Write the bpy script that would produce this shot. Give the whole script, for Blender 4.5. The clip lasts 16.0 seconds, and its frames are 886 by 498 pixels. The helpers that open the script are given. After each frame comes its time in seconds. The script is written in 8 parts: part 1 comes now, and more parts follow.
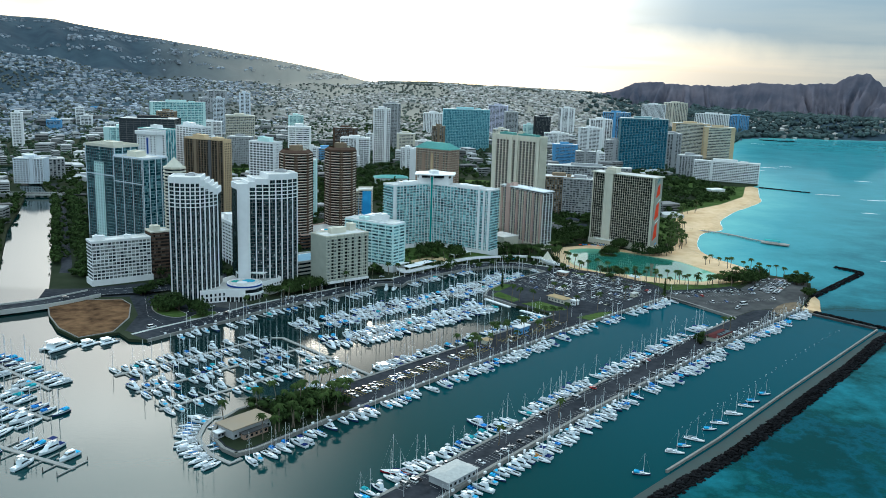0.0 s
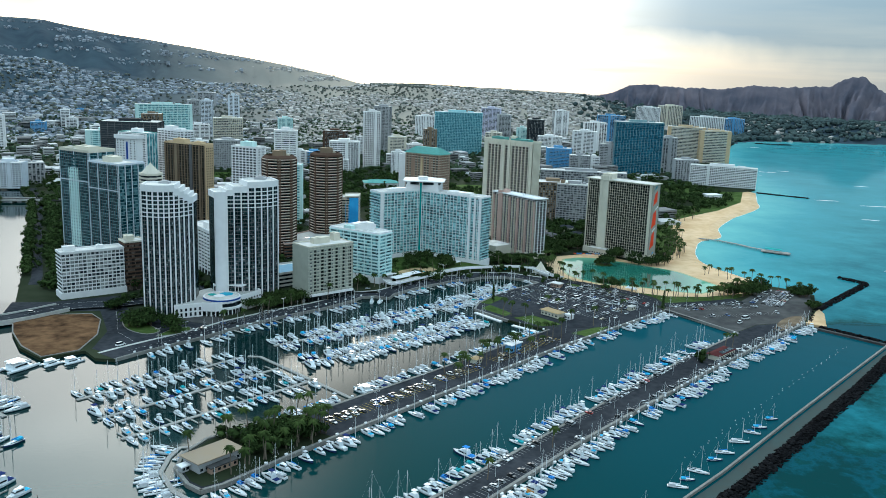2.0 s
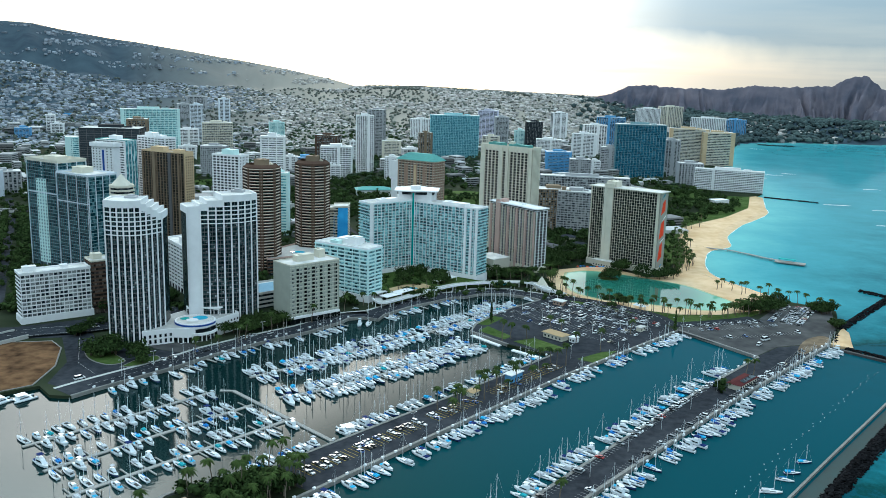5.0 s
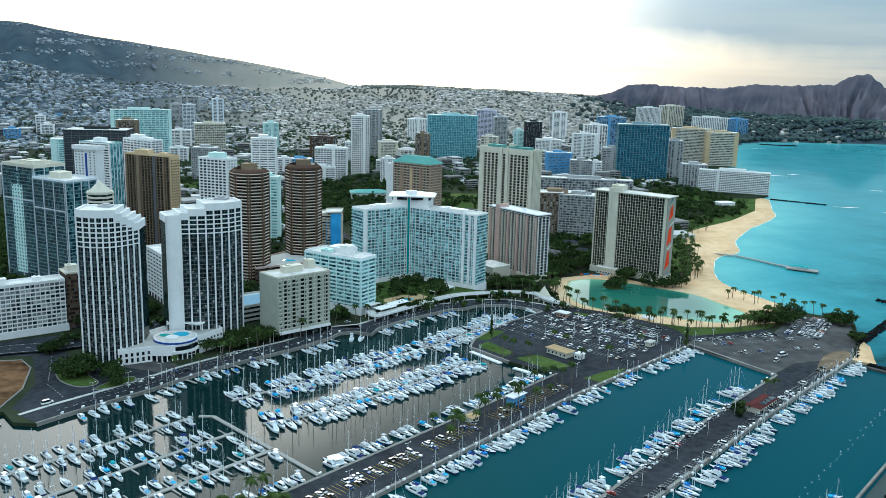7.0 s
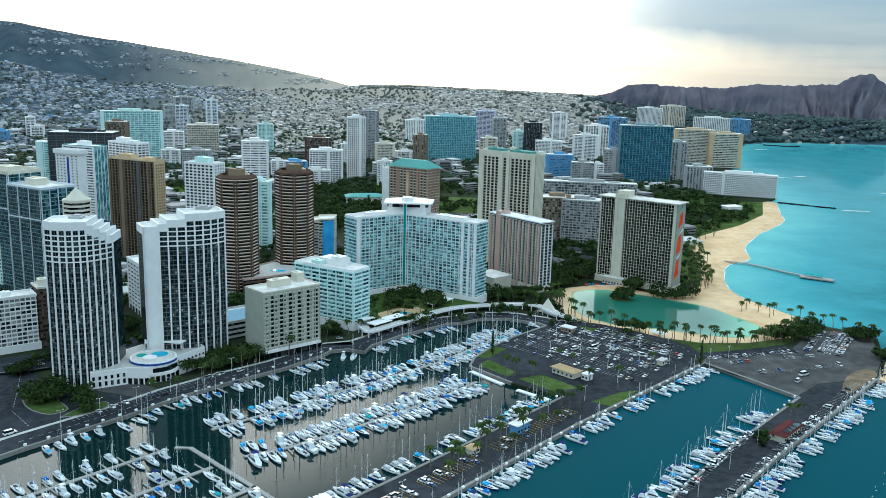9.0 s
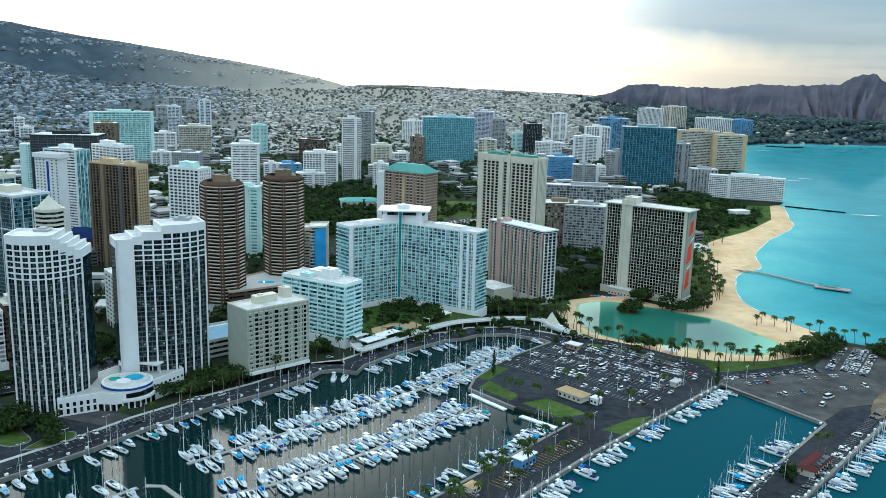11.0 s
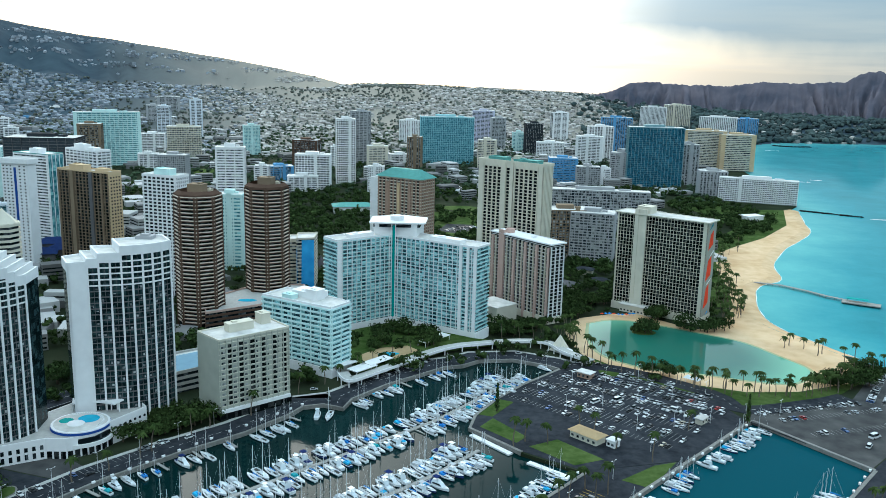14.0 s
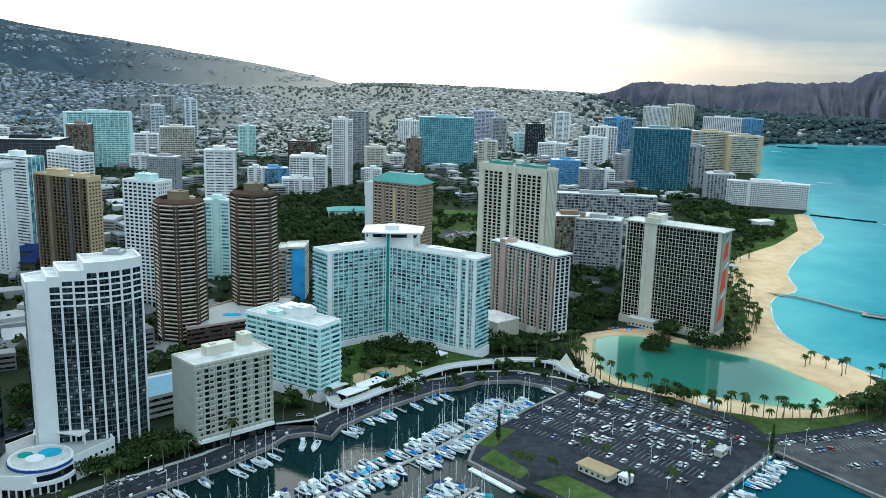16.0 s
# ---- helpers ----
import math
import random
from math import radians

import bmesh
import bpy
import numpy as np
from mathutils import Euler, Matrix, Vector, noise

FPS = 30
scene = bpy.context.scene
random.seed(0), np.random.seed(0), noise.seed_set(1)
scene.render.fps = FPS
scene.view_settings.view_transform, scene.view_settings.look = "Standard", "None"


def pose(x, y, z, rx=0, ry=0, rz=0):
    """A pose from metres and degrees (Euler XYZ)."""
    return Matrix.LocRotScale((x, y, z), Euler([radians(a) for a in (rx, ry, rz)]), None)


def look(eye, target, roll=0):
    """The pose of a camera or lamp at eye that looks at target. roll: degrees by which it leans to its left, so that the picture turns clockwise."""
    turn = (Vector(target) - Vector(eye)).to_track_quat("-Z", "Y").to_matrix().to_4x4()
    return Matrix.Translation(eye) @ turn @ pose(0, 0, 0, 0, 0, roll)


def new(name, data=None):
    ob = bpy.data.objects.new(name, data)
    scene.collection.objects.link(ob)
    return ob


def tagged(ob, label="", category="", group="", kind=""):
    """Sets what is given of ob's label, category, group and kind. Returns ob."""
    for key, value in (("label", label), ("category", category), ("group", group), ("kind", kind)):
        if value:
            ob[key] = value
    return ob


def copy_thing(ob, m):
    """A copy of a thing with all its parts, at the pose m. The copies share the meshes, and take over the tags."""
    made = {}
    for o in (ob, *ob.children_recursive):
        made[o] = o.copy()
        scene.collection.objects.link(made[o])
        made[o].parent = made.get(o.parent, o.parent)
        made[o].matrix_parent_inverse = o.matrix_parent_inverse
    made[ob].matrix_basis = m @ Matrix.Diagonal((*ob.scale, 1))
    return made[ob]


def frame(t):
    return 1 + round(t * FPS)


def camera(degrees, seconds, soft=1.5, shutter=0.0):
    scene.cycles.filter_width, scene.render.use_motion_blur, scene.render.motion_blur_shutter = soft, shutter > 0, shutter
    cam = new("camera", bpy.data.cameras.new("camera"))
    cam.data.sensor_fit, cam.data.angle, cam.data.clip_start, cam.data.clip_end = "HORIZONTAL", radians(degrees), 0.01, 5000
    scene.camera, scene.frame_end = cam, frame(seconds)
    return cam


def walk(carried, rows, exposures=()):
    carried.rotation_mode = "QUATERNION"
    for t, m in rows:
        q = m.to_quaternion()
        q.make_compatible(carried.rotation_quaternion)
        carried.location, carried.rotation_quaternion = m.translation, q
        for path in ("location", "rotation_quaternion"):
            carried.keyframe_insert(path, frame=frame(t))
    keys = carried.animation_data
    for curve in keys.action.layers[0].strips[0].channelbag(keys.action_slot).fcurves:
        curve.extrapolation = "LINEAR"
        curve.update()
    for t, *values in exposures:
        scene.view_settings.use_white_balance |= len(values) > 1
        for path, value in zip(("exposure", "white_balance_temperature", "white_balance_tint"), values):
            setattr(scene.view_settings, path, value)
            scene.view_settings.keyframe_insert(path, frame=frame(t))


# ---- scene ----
cam = camera(54.27, 16.0, soft=0.6)
PATH = [
    (0, (-10.38, -150.14, 191.36), (-9.757, -52.316, 170.606), 1.90),
    (0.5, (-9.09, -141.62, 191.50), (-8.311, -43.785, 170.798), 1.92),
    (1, (-7.92, -132.95, 191.63), (-6.949, -35.110, 170.970), 1.95),
    (1.5, (-6.85, -124.14, 191.74), (-5.685, -26.292, 171.148), 2.01),
    (2, (-5.89, -115.20, 191.85), (-4.556, -17.338, 171.329), 2.03),
    (2.5, (-5.03, -106.14, 191.94), (-3.600, -8.256, 171.505), 1.98),
    (3, (-4.25, -96.95, 192.02), (-2.807, 0.945, 171.664), 1.89),
    (3.5, (-3.56, -87.65, 192.09), (-2.115, 10.252, 171.780), 1.81),
    (6, (-1.11, -39.71, 192.31), (0.532, 58.176, 171.916), 1.61),
    (6.5, (-0.77, -29.87, 192.34), (0.921, 68.003, 171.911), 1.57),
    (7, (-0.48, -19.97, 192.36), (1.257, 77.901, 171.925), 1.57),
    (7.5, (-0.21, -10.01, 192.38), (1.544, 87.867, 171.970), 1.55),
    (8, (0.03, 0.00, 192.40), (1.844, 97.883, 171.999), 1.52),
    (8.5, (0.26, 10.06, 192.41), (2.145, 107.938, 171.998), 1.51),
    (9, (0.48, 20.16, 192.43), (2.391, 118.033, 171.991), 1.51),
    (11.5, (1.62, 71.03, 192.52), (3.833, 168.893, 172.072), 1.50),
    (12, (1.91, 81.23, 192.55), (4.175, 179.083, 172.054), 1.49),
    (12.5, (2.24, 91.43, 192.58), (4.512, 189.270, 172.053), 1.47),
    (13, (2.60, 101.61, 192.62), (4.863, 199.447, 172.067), 1.44),
    (13.5, (3.02, 111.77, 192.66), (5.266, 209.600, 172.069), 1.43),
    (14, (3.49, 121.91, 192.72), (5.759, 219.721, 172.056), 1.43),
    (14.5, (4.02, 132.01, 192.78), (6.331, 229.810, 172.057), 1.43),
    (15, (4.62, 142.07, 192.85), (6.935, 239.866, 172.096), 1.43),
    (15.5, (5.30, 152.09, 192.93), (7.574, 249.884, 172.178), 1.45),
    (16, (6.06, 162.05, 193.03), (8.286, 259.848, 172.262), 1.50),
]
walk(cam, [(t, look(eye, target, roll)) for t, eye, target, roll in PATH], ((0, 0.20), (3.5, 0.29), (7, 0.35), (16, 0.33)))


# ---- world: low sun behind thin cloud over the hills, overcast above ----
world = bpy.data.worlds.new("sky")
scene.world = world
world.use_nodes = True
wt = world.node_tree
wt.nodes.clear()
SUN_AZ, SUN_EL = radians(-8.0), radians(12.0)
SUN_DIR = Vector((math.sin(SUN_AZ) * math.cos(SUN_EL), math.cos(SUN_AZ) * math.cos(SUN_EL), math.sin(SUN_EL)))


def wnode(kind, *links, **values):
    """A node of the sky: links feed its inputs in turn, values set its plain attributes."""
    n = wt.nodes.new(kind)
    for k, v in values.items():
        if k == "op":
            n.operation = v
        elif k == "blend":
            n.data_type, n.blend_type = "RGBA", v
        elif k == "scale":
            n.inputs["Scale"].default_value = v
        elif k == "detail":
            n.inputs["Detail"].default_value = v
    for i, v in enumerate(links):
        if v is None:
            continue
        if isinstance(v, bpy.types.NodeSocket):
            wt.links.new(v, n.inputs[i])
        else:
            n.inputs[i].default_value = v
    return n


def wmath(op, *links):
    return wnode("ShaderNodeMath", *links, op=op).outputs[0]


def wmix(fac, a, b):
    n = wnode("ShaderNodeMix", blend="MIX")
    for key, v in (("Factor", fac), ("A", a), ("B", b)):
        sockets = [s for s in n.inputs if s.name == key and (s.type == "RGBA" or (key == "Factor" and s.type == "VALUE"))]
        if isinstance(v, bpy.types.NodeSocket):
            wt.links.new(v, sockets[0])
        else:
            sockets[0].default_value = v
    return [s for s in n.outputs if s.type == "RGBA"][0]


sky = wt.nodes.new("ShaderNodeTexSky")
sky.sky_type, sky.sun_disc, sky.sun_elevation, sky.sun_rotation = "NISHITA", False, SUN_EL, SUN_AZ
sky.air_density, sky.dust_density, sky.ozone_density = 1.0, 2.0, 3.0
ray_dir = wt.nodes.new("ShaderNodeTexCoord").outputs["Generated"]
split = wnode("ShaderNodeSeparateXYZ", ray_dir)
up = wmath("MAXIMUM", split.outputs[2], 0.0)
# cloud sheets seen from below: the noise is drawn out towards the horizon
flat = wnode("ShaderNodeVectorMath", ray_dir, op="NORMALIZE").outputs[0]
lift = wmath("ADD", up, 0.035)
plane = wnode("ShaderNodeCombineXYZ", wmath("DIVIDE", split.outputs[0], lift), wmath("DIVIDE", split.outputs[1], lift), 0.0).outputs[0]
clouds = wnode("ShaderNodeTexNoise", plane, scale=0.22, detail=7.0).outputs[0]
cover = wnode("ShaderNodeMapRange", clouds, 0.42, 0.60, 0.0, 1.0).outputs[0]
# brightness of an overcast sky: three times as much overhead as at the horizon
gain = wmath("MULTIPLY_ADD", wmath("POWER", up, 0.8), 1.35, 0.42)
toward = wnode("ShaderNodeVectorMath", flat, tuple(SUN_DIR), op="DOT_PRODUCT").outputs["Value"]
toward = wmath("MAXIMUM", toward, 0.0)
# thin cloud lit from behind: a broad bright field that reaches well above the sun
veil_dir = (math.sin(radians(-20)) * math.cos(radians(30)), math.cos(radians(-20)) * math.cos(radians(30)), math.sin(radians(30)))
veil = wmath("MAXIMUM", wnode("ShaderNodeVectorMath", flat, veil_dir, op="DOT_PRODUCT").outputs["Value"], 0.0)
veil_cloud = wnode("ShaderNodeMapRange", wnode("ShaderNodeTexNoise", plane, scale=0.9, detail=6.0).outputs[0], 0.35, 0.65, 0.55, 1.25).outputs[0]
glow = wmath("ADD", wmath("MULTIPLY", wmath("POWER", toward, 24.0), 2.3), wmath("MULTIPLY", wmath("MULTIPLY", wmath("POWER", veil, 26.0), 4.6), veil_cloud))
overcast = wmix(cover, (0.42, 0.64, 0.785, 1), (0.615, 0.795, 0.875, 1))
warm = wmix(wmath("MINIMUM", wmath("POWER", toward, 40.0), 1.0), (1.0, 0.975, 0.92, 1), (1.0, 0.94, 0.80, 1))
# a blue-grey cloud bank hangs to both sides of the bright gap where the sun stands
ragged = wmath("MULTIPLY_ADD", wnode("ShaderNodeTexNoise", ray_dir, scale=5.0, detail=6.0).outputs[0], 0.10, up)
low_edge = wnode("ShaderNodeMapRange", wmath("MULTIPLY_ADD", split.outputs[0], 0.02, ragged), 0.066, 0.100, 0.0, 1.0).outputs[0]
aside = wnode("ShaderNodeMapRange", wmath("ABSOLUTE", wmath("ADD", split.outputs[0], 0.09)), 0.08, 0.36, 0.0, 1.0).outputs[0]
bank = wmath("MULTIPLY", wmath("MULTIPLY", low_edge, aside), wnode("ShaderNodeMapRange", up, 0.14, 0.24, 1.0, 0.0).outputs[0])
lit = wnode("ShaderNodeVectorMath", overcast, op="SCALE")
wt.links.new(gain, lit.inputs["Scale"])
lit2 = wnode("ShaderNodeVectorMath", warm, op="SCALE")
shaded_glow = wmath("MULTIPLY", wmath("MULTIPLY", glow, wmath("MULTIPLY_ADD", cover, -0.62, 1.05)), wmath("MULTIPLY_ADD", bank, -0.34, 1.0))
wt.links.new(shaded_glow, lit2.inputs["Scale"])
cloudy = wnode("ShaderNodeVectorMath", lit.outputs[0], lit2.outputs[0], op="ADD").outputs[0]
clear = wnode("ShaderNodeVectorMath", sky.outputs[0], op="SCALE")
wt.links.new(wmath("MULTIPLY_ADD", bank, -0.046, 0.05), clear.inputs["Scale"])
total = wnode("ShaderNodeVectorMath", cloudy, clear.outputs[0], op="ADD").outputs[0]
back = wnode("ShaderNodeBackground", total)
back.inputs["Strength"].default_value = 1.0
wt.links.new(back.outputs[0], wt.nodes.new("ShaderNodeOutputWorld").inputs[0])

sun_data = bpy.data.lights.new("sun", "SUN")
sun_data.energy, sun_data.angle, sun_data.color = 0.8, radians(12), (1.0, 0.88, 0.70)
sun = new("sun", sun_data)
sun.matrix_world = look(SUN_DIR * 1000, (0, 0, 0))


# ---- materials ----
def mat(name, base, rough=0.7, metal=0.0, vary=0.12, scale=0.5, bump=0.0, spec=0.12, second=None, mix_scale=0.02, island=0.0, obj=0.0, coat=0.0):
    """A painted or mineral surface: grain and larger stains mixed into the base colour, with fine relief."""
    m = bpy.data.materials.new(name)
    m.use_nodes = True
    nt = m.node_tree
    b = nt.nodes["Principled BSDF"]
    b.inputs["Roughness"].default_value, b.inputs["Metallic"].default_value = rough, metal
    b.inputs["Specular IOR Level"].default_value = spec
    if spec < 0.2:
        b.inputs["IOR"].default_value = 1.12
    geo = nt.nodes.new("ShaderNodeNewGeometry")
    n1 = nt.nodes.new("ShaderNodeTexNoise")
    n1.inputs["Scale"].default_value, n1.inputs["Detail"].default_value = scale, 6
    n2 = nt.nodes.new("ShaderNodeTexNoise")
    n2.inputs["Scale"].default_value, n2.inputs["Detail"].default_value = mix_scale, 4
    nt.links.new(geo.outputs["Position"], n1.inputs["Vector"])
    nt.links.new(geo.outputs["Position"], n2.inputs["Vector"])
    mix = nt.nodes.new("ShaderNodeMix")
    mix.data_type = "RGBA"
    a, c = [x * (1 - vary) for x in base], [min(1, x * (1 + vary)) for x in base]
    mix.inputs["A"].default_value, mix.inputs["B"].default_value = (*a, 1), (*(c if second is None else second), 1)
    r = nt.nodes.new("ShaderNodeMapRange")
    r.inputs["From Min"].default_value, r.inputs["From Max"].default_value = 0.35, 0.65
    add = nt.nodes.new("ShaderNodeMath")
    add.operation, add.inputs[1].default_value = "MULTIPLY_ADD", 0.5
    half = nt.nodes.new("ShaderNodeMath")
    half.operation, half.inputs[1].default_value = "MULTIPLY", 0.5
    nt.links.new(n2.outputs[0], half.inputs[0])
    nt.links.new(n1.outputs[0], add.inputs[0])
    nt.links.new(half.outputs[0], add.inputs[2])
    nt.links.new(add.outputs[0], r.inputs["Value"])
    nt.links.new(r.outputs[0], mix.inputs["Factor"])
    col = mix.outputs["Result"]
    if island or obj:
        src = geo.outputs["Random Per Island"]
        if obj:
            src = nt.nodes.new("ShaderNodeObjectInfo").outputs["Random"]
        k = nt.nodes.new("ShaderNodeMapRange")
        k.inputs["To Min"].default_value, k.inputs["To Max"].default_value = 1 - (island or obj), 1 + (island or obj)
        nt.links.new(src, k.inputs["Value"])
        sc = nt.nodes.new("ShaderNodeVectorMath")
        sc.operation = "SCALE"
        nt.links.new(col, sc.inputs[0])
        nt.links.new(k.outputs[0], sc.inputs["Scale"])
        col = sc.outputs[0]
    nt.links.new(col, b.inputs["Base Color"])
    if bump:
        bp = nt.nodes.new("ShaderNodeBump")
        bp.inputs["Strength"].default_value, bp.inputs["Distance"].default_value = bump, 0.3
        nt.links.new(n1.outputs[0], bp.inputs["Height"])
        nt.links.new(bp.outputs[0], b.inputs["Normal"])
    b.inputs["Coat Weight"].default_value = coat
    return m


M = {}
M["asphalt"] = mat("asphalt", (0.026, 0.030, 0.037), 0.9, vary=0.3, scale=0.25, second=(0.048, 0.053, 0.061))
M["asphalt_pale"] = mat("worn_asphalt", (0.060, 0.061, 0.064), 0.9, vary=0.3, scale=0.12, second=(0.096, 0.095, 0.092), mix_scale=0.04)
M["concrete"] = mat("concrete", (0.42, 0.42, 0.40), 0.85, vary=0.15, scale=0.6)
M["white"] = mat("white_render", (0.75, 0.755, 0.755), 0.6, vary=0.06, scale=0.2)
M["sand"] = mat("sand", (0.58, 0.375, 0.205), 0.95, vary=0.1, scale=0.1, second=(0.69, 0.50, 0.315))
M["soil"] = mat("soil", (0.055, 0.030, 0.018), 0.95, vary=0.3, scale=0.16, second=(0.19, 0.105, 0.055), mix_scale=0.05, bump=0.5)
M["lawn"] = mat("lawn", (0.040, 0.085, 0.018), 0.95, vary=0.3, scale=0.25, second=(0.085, 0.125, 0.040), mix_scale=0.05)
M["city"] = mat("city_ground", (0.018, 0.028, 0.014), 0.95, vary=0.3, scale=0.03, second=(0.040, 0.050, 0.030), mix_scale=0.006)
M["rock"] = mat("rock", (0.011, 0.011, 0.012), 0.9, vary=0.4, scale=0.5, island=0.5)
# hillside tone pulled to blue, which paints distance haze into the base colour
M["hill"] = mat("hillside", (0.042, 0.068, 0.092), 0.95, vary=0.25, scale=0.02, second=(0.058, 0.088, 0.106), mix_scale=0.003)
M["glass"] = mat("glass", (0.03, 0.04, 0.05), 0.15, vary=0.3, scale=0.3, spec=0.6)


def glazing(name, dark, light, cell=(2.6, 2.6, 3.0), share=0.35, rough=0.15, gloss=0.22):
    """Window glass seen from outside: some rooms dark, some with pale curtains, room by room."""
    m = bpy.data.materials.new(name)
    m.use_nodes = True
    nt = m.node_tree
    b = nt.nodes["Principled BSDF"]
    pos = nt.nodes.new("ShaderNodeNewGeometry").outputs["Position"]
    snap = nt.nodes.new("ShaderNodeVectorMath")
    snap.operation = "SNAP"
    snap.inputs[1].default_value = cell
    nt.links.new(pos, snap.inputs[0])
    rnd = nt.nodes.new("ShaderNodeTexWhiteNoise")
    nt.links.new(snap.outputs[0], rnd.inputs["Vector"])
    ramp = nt.nodes.new("ShaderNodeMapRange")
    ramp.inputs["From Min"].default_value, ramp.inputs["From Max"].default_value = 1 - share * 1.6, 1.0
    nt.links.new(rnd.outputs["Value"], ramp.inputs["Value"])
    fine = nt.nodes.new("ShaderNodeTexNoise")
    fine.inputs["Scale"].default_value = 0.9
    nt.links.new(pos, fine.inputs["Vector"])
    k = nt.nodes.new("ShaderNodeMath")
    k.operation = "MULTIPLY"
    nt.links.new(ramp.outputs[0], k.inputs[0])
    nt.links.new(fine.outputs[0], k.inputs[1])
    k2 = nt.nodes.new("ShaderNodeMath")
    k2.operation, k2.inputs[1].default_value, k2.use_clamp = "MULTIPLY", 1.8, True
    nt.links.new(k.outputs[0], k2.inputs[0])
    mix = nt.nodes.new("ShaderNodeMix")
    mix.data_type = "RGBA"
    mix.inputs["A"].default_value, mix.inputs["B"].default_value = (*dark, 1), (*light, 1)
    nt.links.new(k2.outputs[0], mix.inputs["Factor"])
    nt.links.new(mix.outputs["Result"], b.inputs["Base Color"])
    b.inputs["Roughness"].default_value, b.inputs["Specular IOR Level"].default_value = rough, gloss
    b.inputs["IOR"].default_value = 1.15 if gloss < 0.15 else 1.35
    return m


for key, colour in {"ivory": (0.60, 0.56, 0.46), "tan": (0.22, 0.165, 0.115), "brown": (0.10, 0.062, 0.046), "grey": (0.36, 0.37, 0.38), "mint": (0.52, 0.72, 0.70), "teal": (0.30, 0.58, 0.63), "blue": (0.10, 0.30, 0.52),
                    "pale": (0.60, 0.65, 0.70), "sandy": (0.54, 0.40, 0.25), "lav": (0.52, 0.52, 0.64), "black": (0.03, 0.035, 0.04), "beige": (0.58, 0.55, 0.46), "pinkish": (0.50, 0.35, 0.30), "brick": (0.34, 0.23, 0.175), "darkgrey": (0.12, 0.12, 0.125), "olive": (0.40, 0.42, 0.36)}.items():
    M[key] = mat("paint_" + key, colour, 0.75, vary=0.07, scale=0.15, second=tuple(min(1, c * 1.12) for c in colour), mix_scale=0.03)
M["g_dark"] = glazing("glass_dark", (0.006, 0.010, 0.012), (0.10, 0.12, 0.13), share=0.3)
# near-black tone paints the shade inside recesses; also serves as dark window glass
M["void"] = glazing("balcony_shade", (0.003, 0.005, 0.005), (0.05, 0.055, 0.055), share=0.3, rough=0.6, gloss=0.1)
M["g_mid"] = glazing("glass_mid", (0.015, 0.022, 0.028), (0.42, 0.44, 0.44), share=0.45)
M["g_teal"] = glazing("glass_teal", (0.022, 0.14, 0.19), (0.12, 0.36, 0.42), share=0.5)
M["g_slate"] = glazing("glass_slate", (0.008, 0.040, 0.052), (0.13, 0.29, 0.32), share=0.45)
M["rib_glass"] = glazing("ribbed_tower_glass", (0.003, 0.010, 0.011), (0.032, 0.066, 0.070), share=0.45)
M["g_aqua"] = glazing("glass_aqua", (0.03, 0.16, 0.19), (0.30, 0.62, 0.64), share=0.5)
M["g_blue"] = glazing("glass_blue", (0.005, 0.055, 0.095), (0.03, 0.19, 0.28), share=0.5)
M["g_brown"] = glazing("glass_brown", (0.025, 0.02, 0.018), (0.16, 0.13, 0.11), share=0.3)
M["mintwhite"] = mat("mint_white", (0.60, 0.80, 0.79), 0.6, vary=0.06, scale=0.2)
M["hotel_glass"] = glazing("hotel_balcony_glass", (0.003, 0.034, 0.046), (0.34, 0.68, 0.71), cell=(2.9, 2.9, 2.85), share=0.52, rough=0.3)
M["glassrail"] = mat("glass_rail", (0.16, 0.30, 0.33), 0.3, vary=0.15, scale=0.3, spec=0.3)
M["seawall"] = mat("seawall", (0.21, 0.205, 0.19), 0.9, vary=0.25, scale=0.5)
M["sill"] = mat("pale_brown_sill", (0.66, 0.55, 0.47), 0.7, vary=0.12, scale=0.3)
M["aqua"] = mat("aqua_rail", (0.25, 0.56, 0.59), 0.4, vary=0.12, scale=0.25, second=(0.46, 0.74, 0.75), mix_scale=0.08)
M["roof"] = mat("roof_gravel", (0.55, 0.54, 0.51), 0.9, vary=0.15, scale=0.2, second=(0.68, 0.67, 0.64), mix_scale=0.05)
M["copper"] = mat("green_roof", (0.10, 0.30, 0.27), 0.6, vary=0.15, scale=0.3)
M["red"] = mat("mosaic_red", (0.75, 0.07, 0.03), 0.5, vary=0.15, scale=0.5)
M["mosaic"] = mat("mosaic_mixed", (0.50, 0.46, 0.38), 0.6, vary=0.35, scale=0.35, second=(0.30, 0.33, 0.30), mix_scale=0.12)
M["cyan"] = mat("mural_blue", (0.02, 0.28, 0.75), 0.5, vary=0.2, scale=0.12, second=(0.05, 0.45, 0.85))
M["pool"] = mat("pool_water", (0.02, 0.38, 0.55), 0.05, vary=0.1, scale=0.3)
M["tealpaint"] = mat("teal_paint", (0.0, 0.30, 0.28), 0.5, vary=0.05, scale=0.3)
M["tanroof"] = mat("tan_roof", (0.42, 0.30, 0.17), 0.85, vary=0.12, scale=0.3)
M["navy_roof"] = mat("navy_roof", (0.018, 0.035, 0.11), 0.6, vary=0.2, scale=0.4)
M["navy"] = mat("navy_tile", (0.02, 0.07, 0.28), 0.4, vary=0.1, scale=0.3)


# ---- mesh helpers ----
from mathutils.geometry import tessellate_polygon


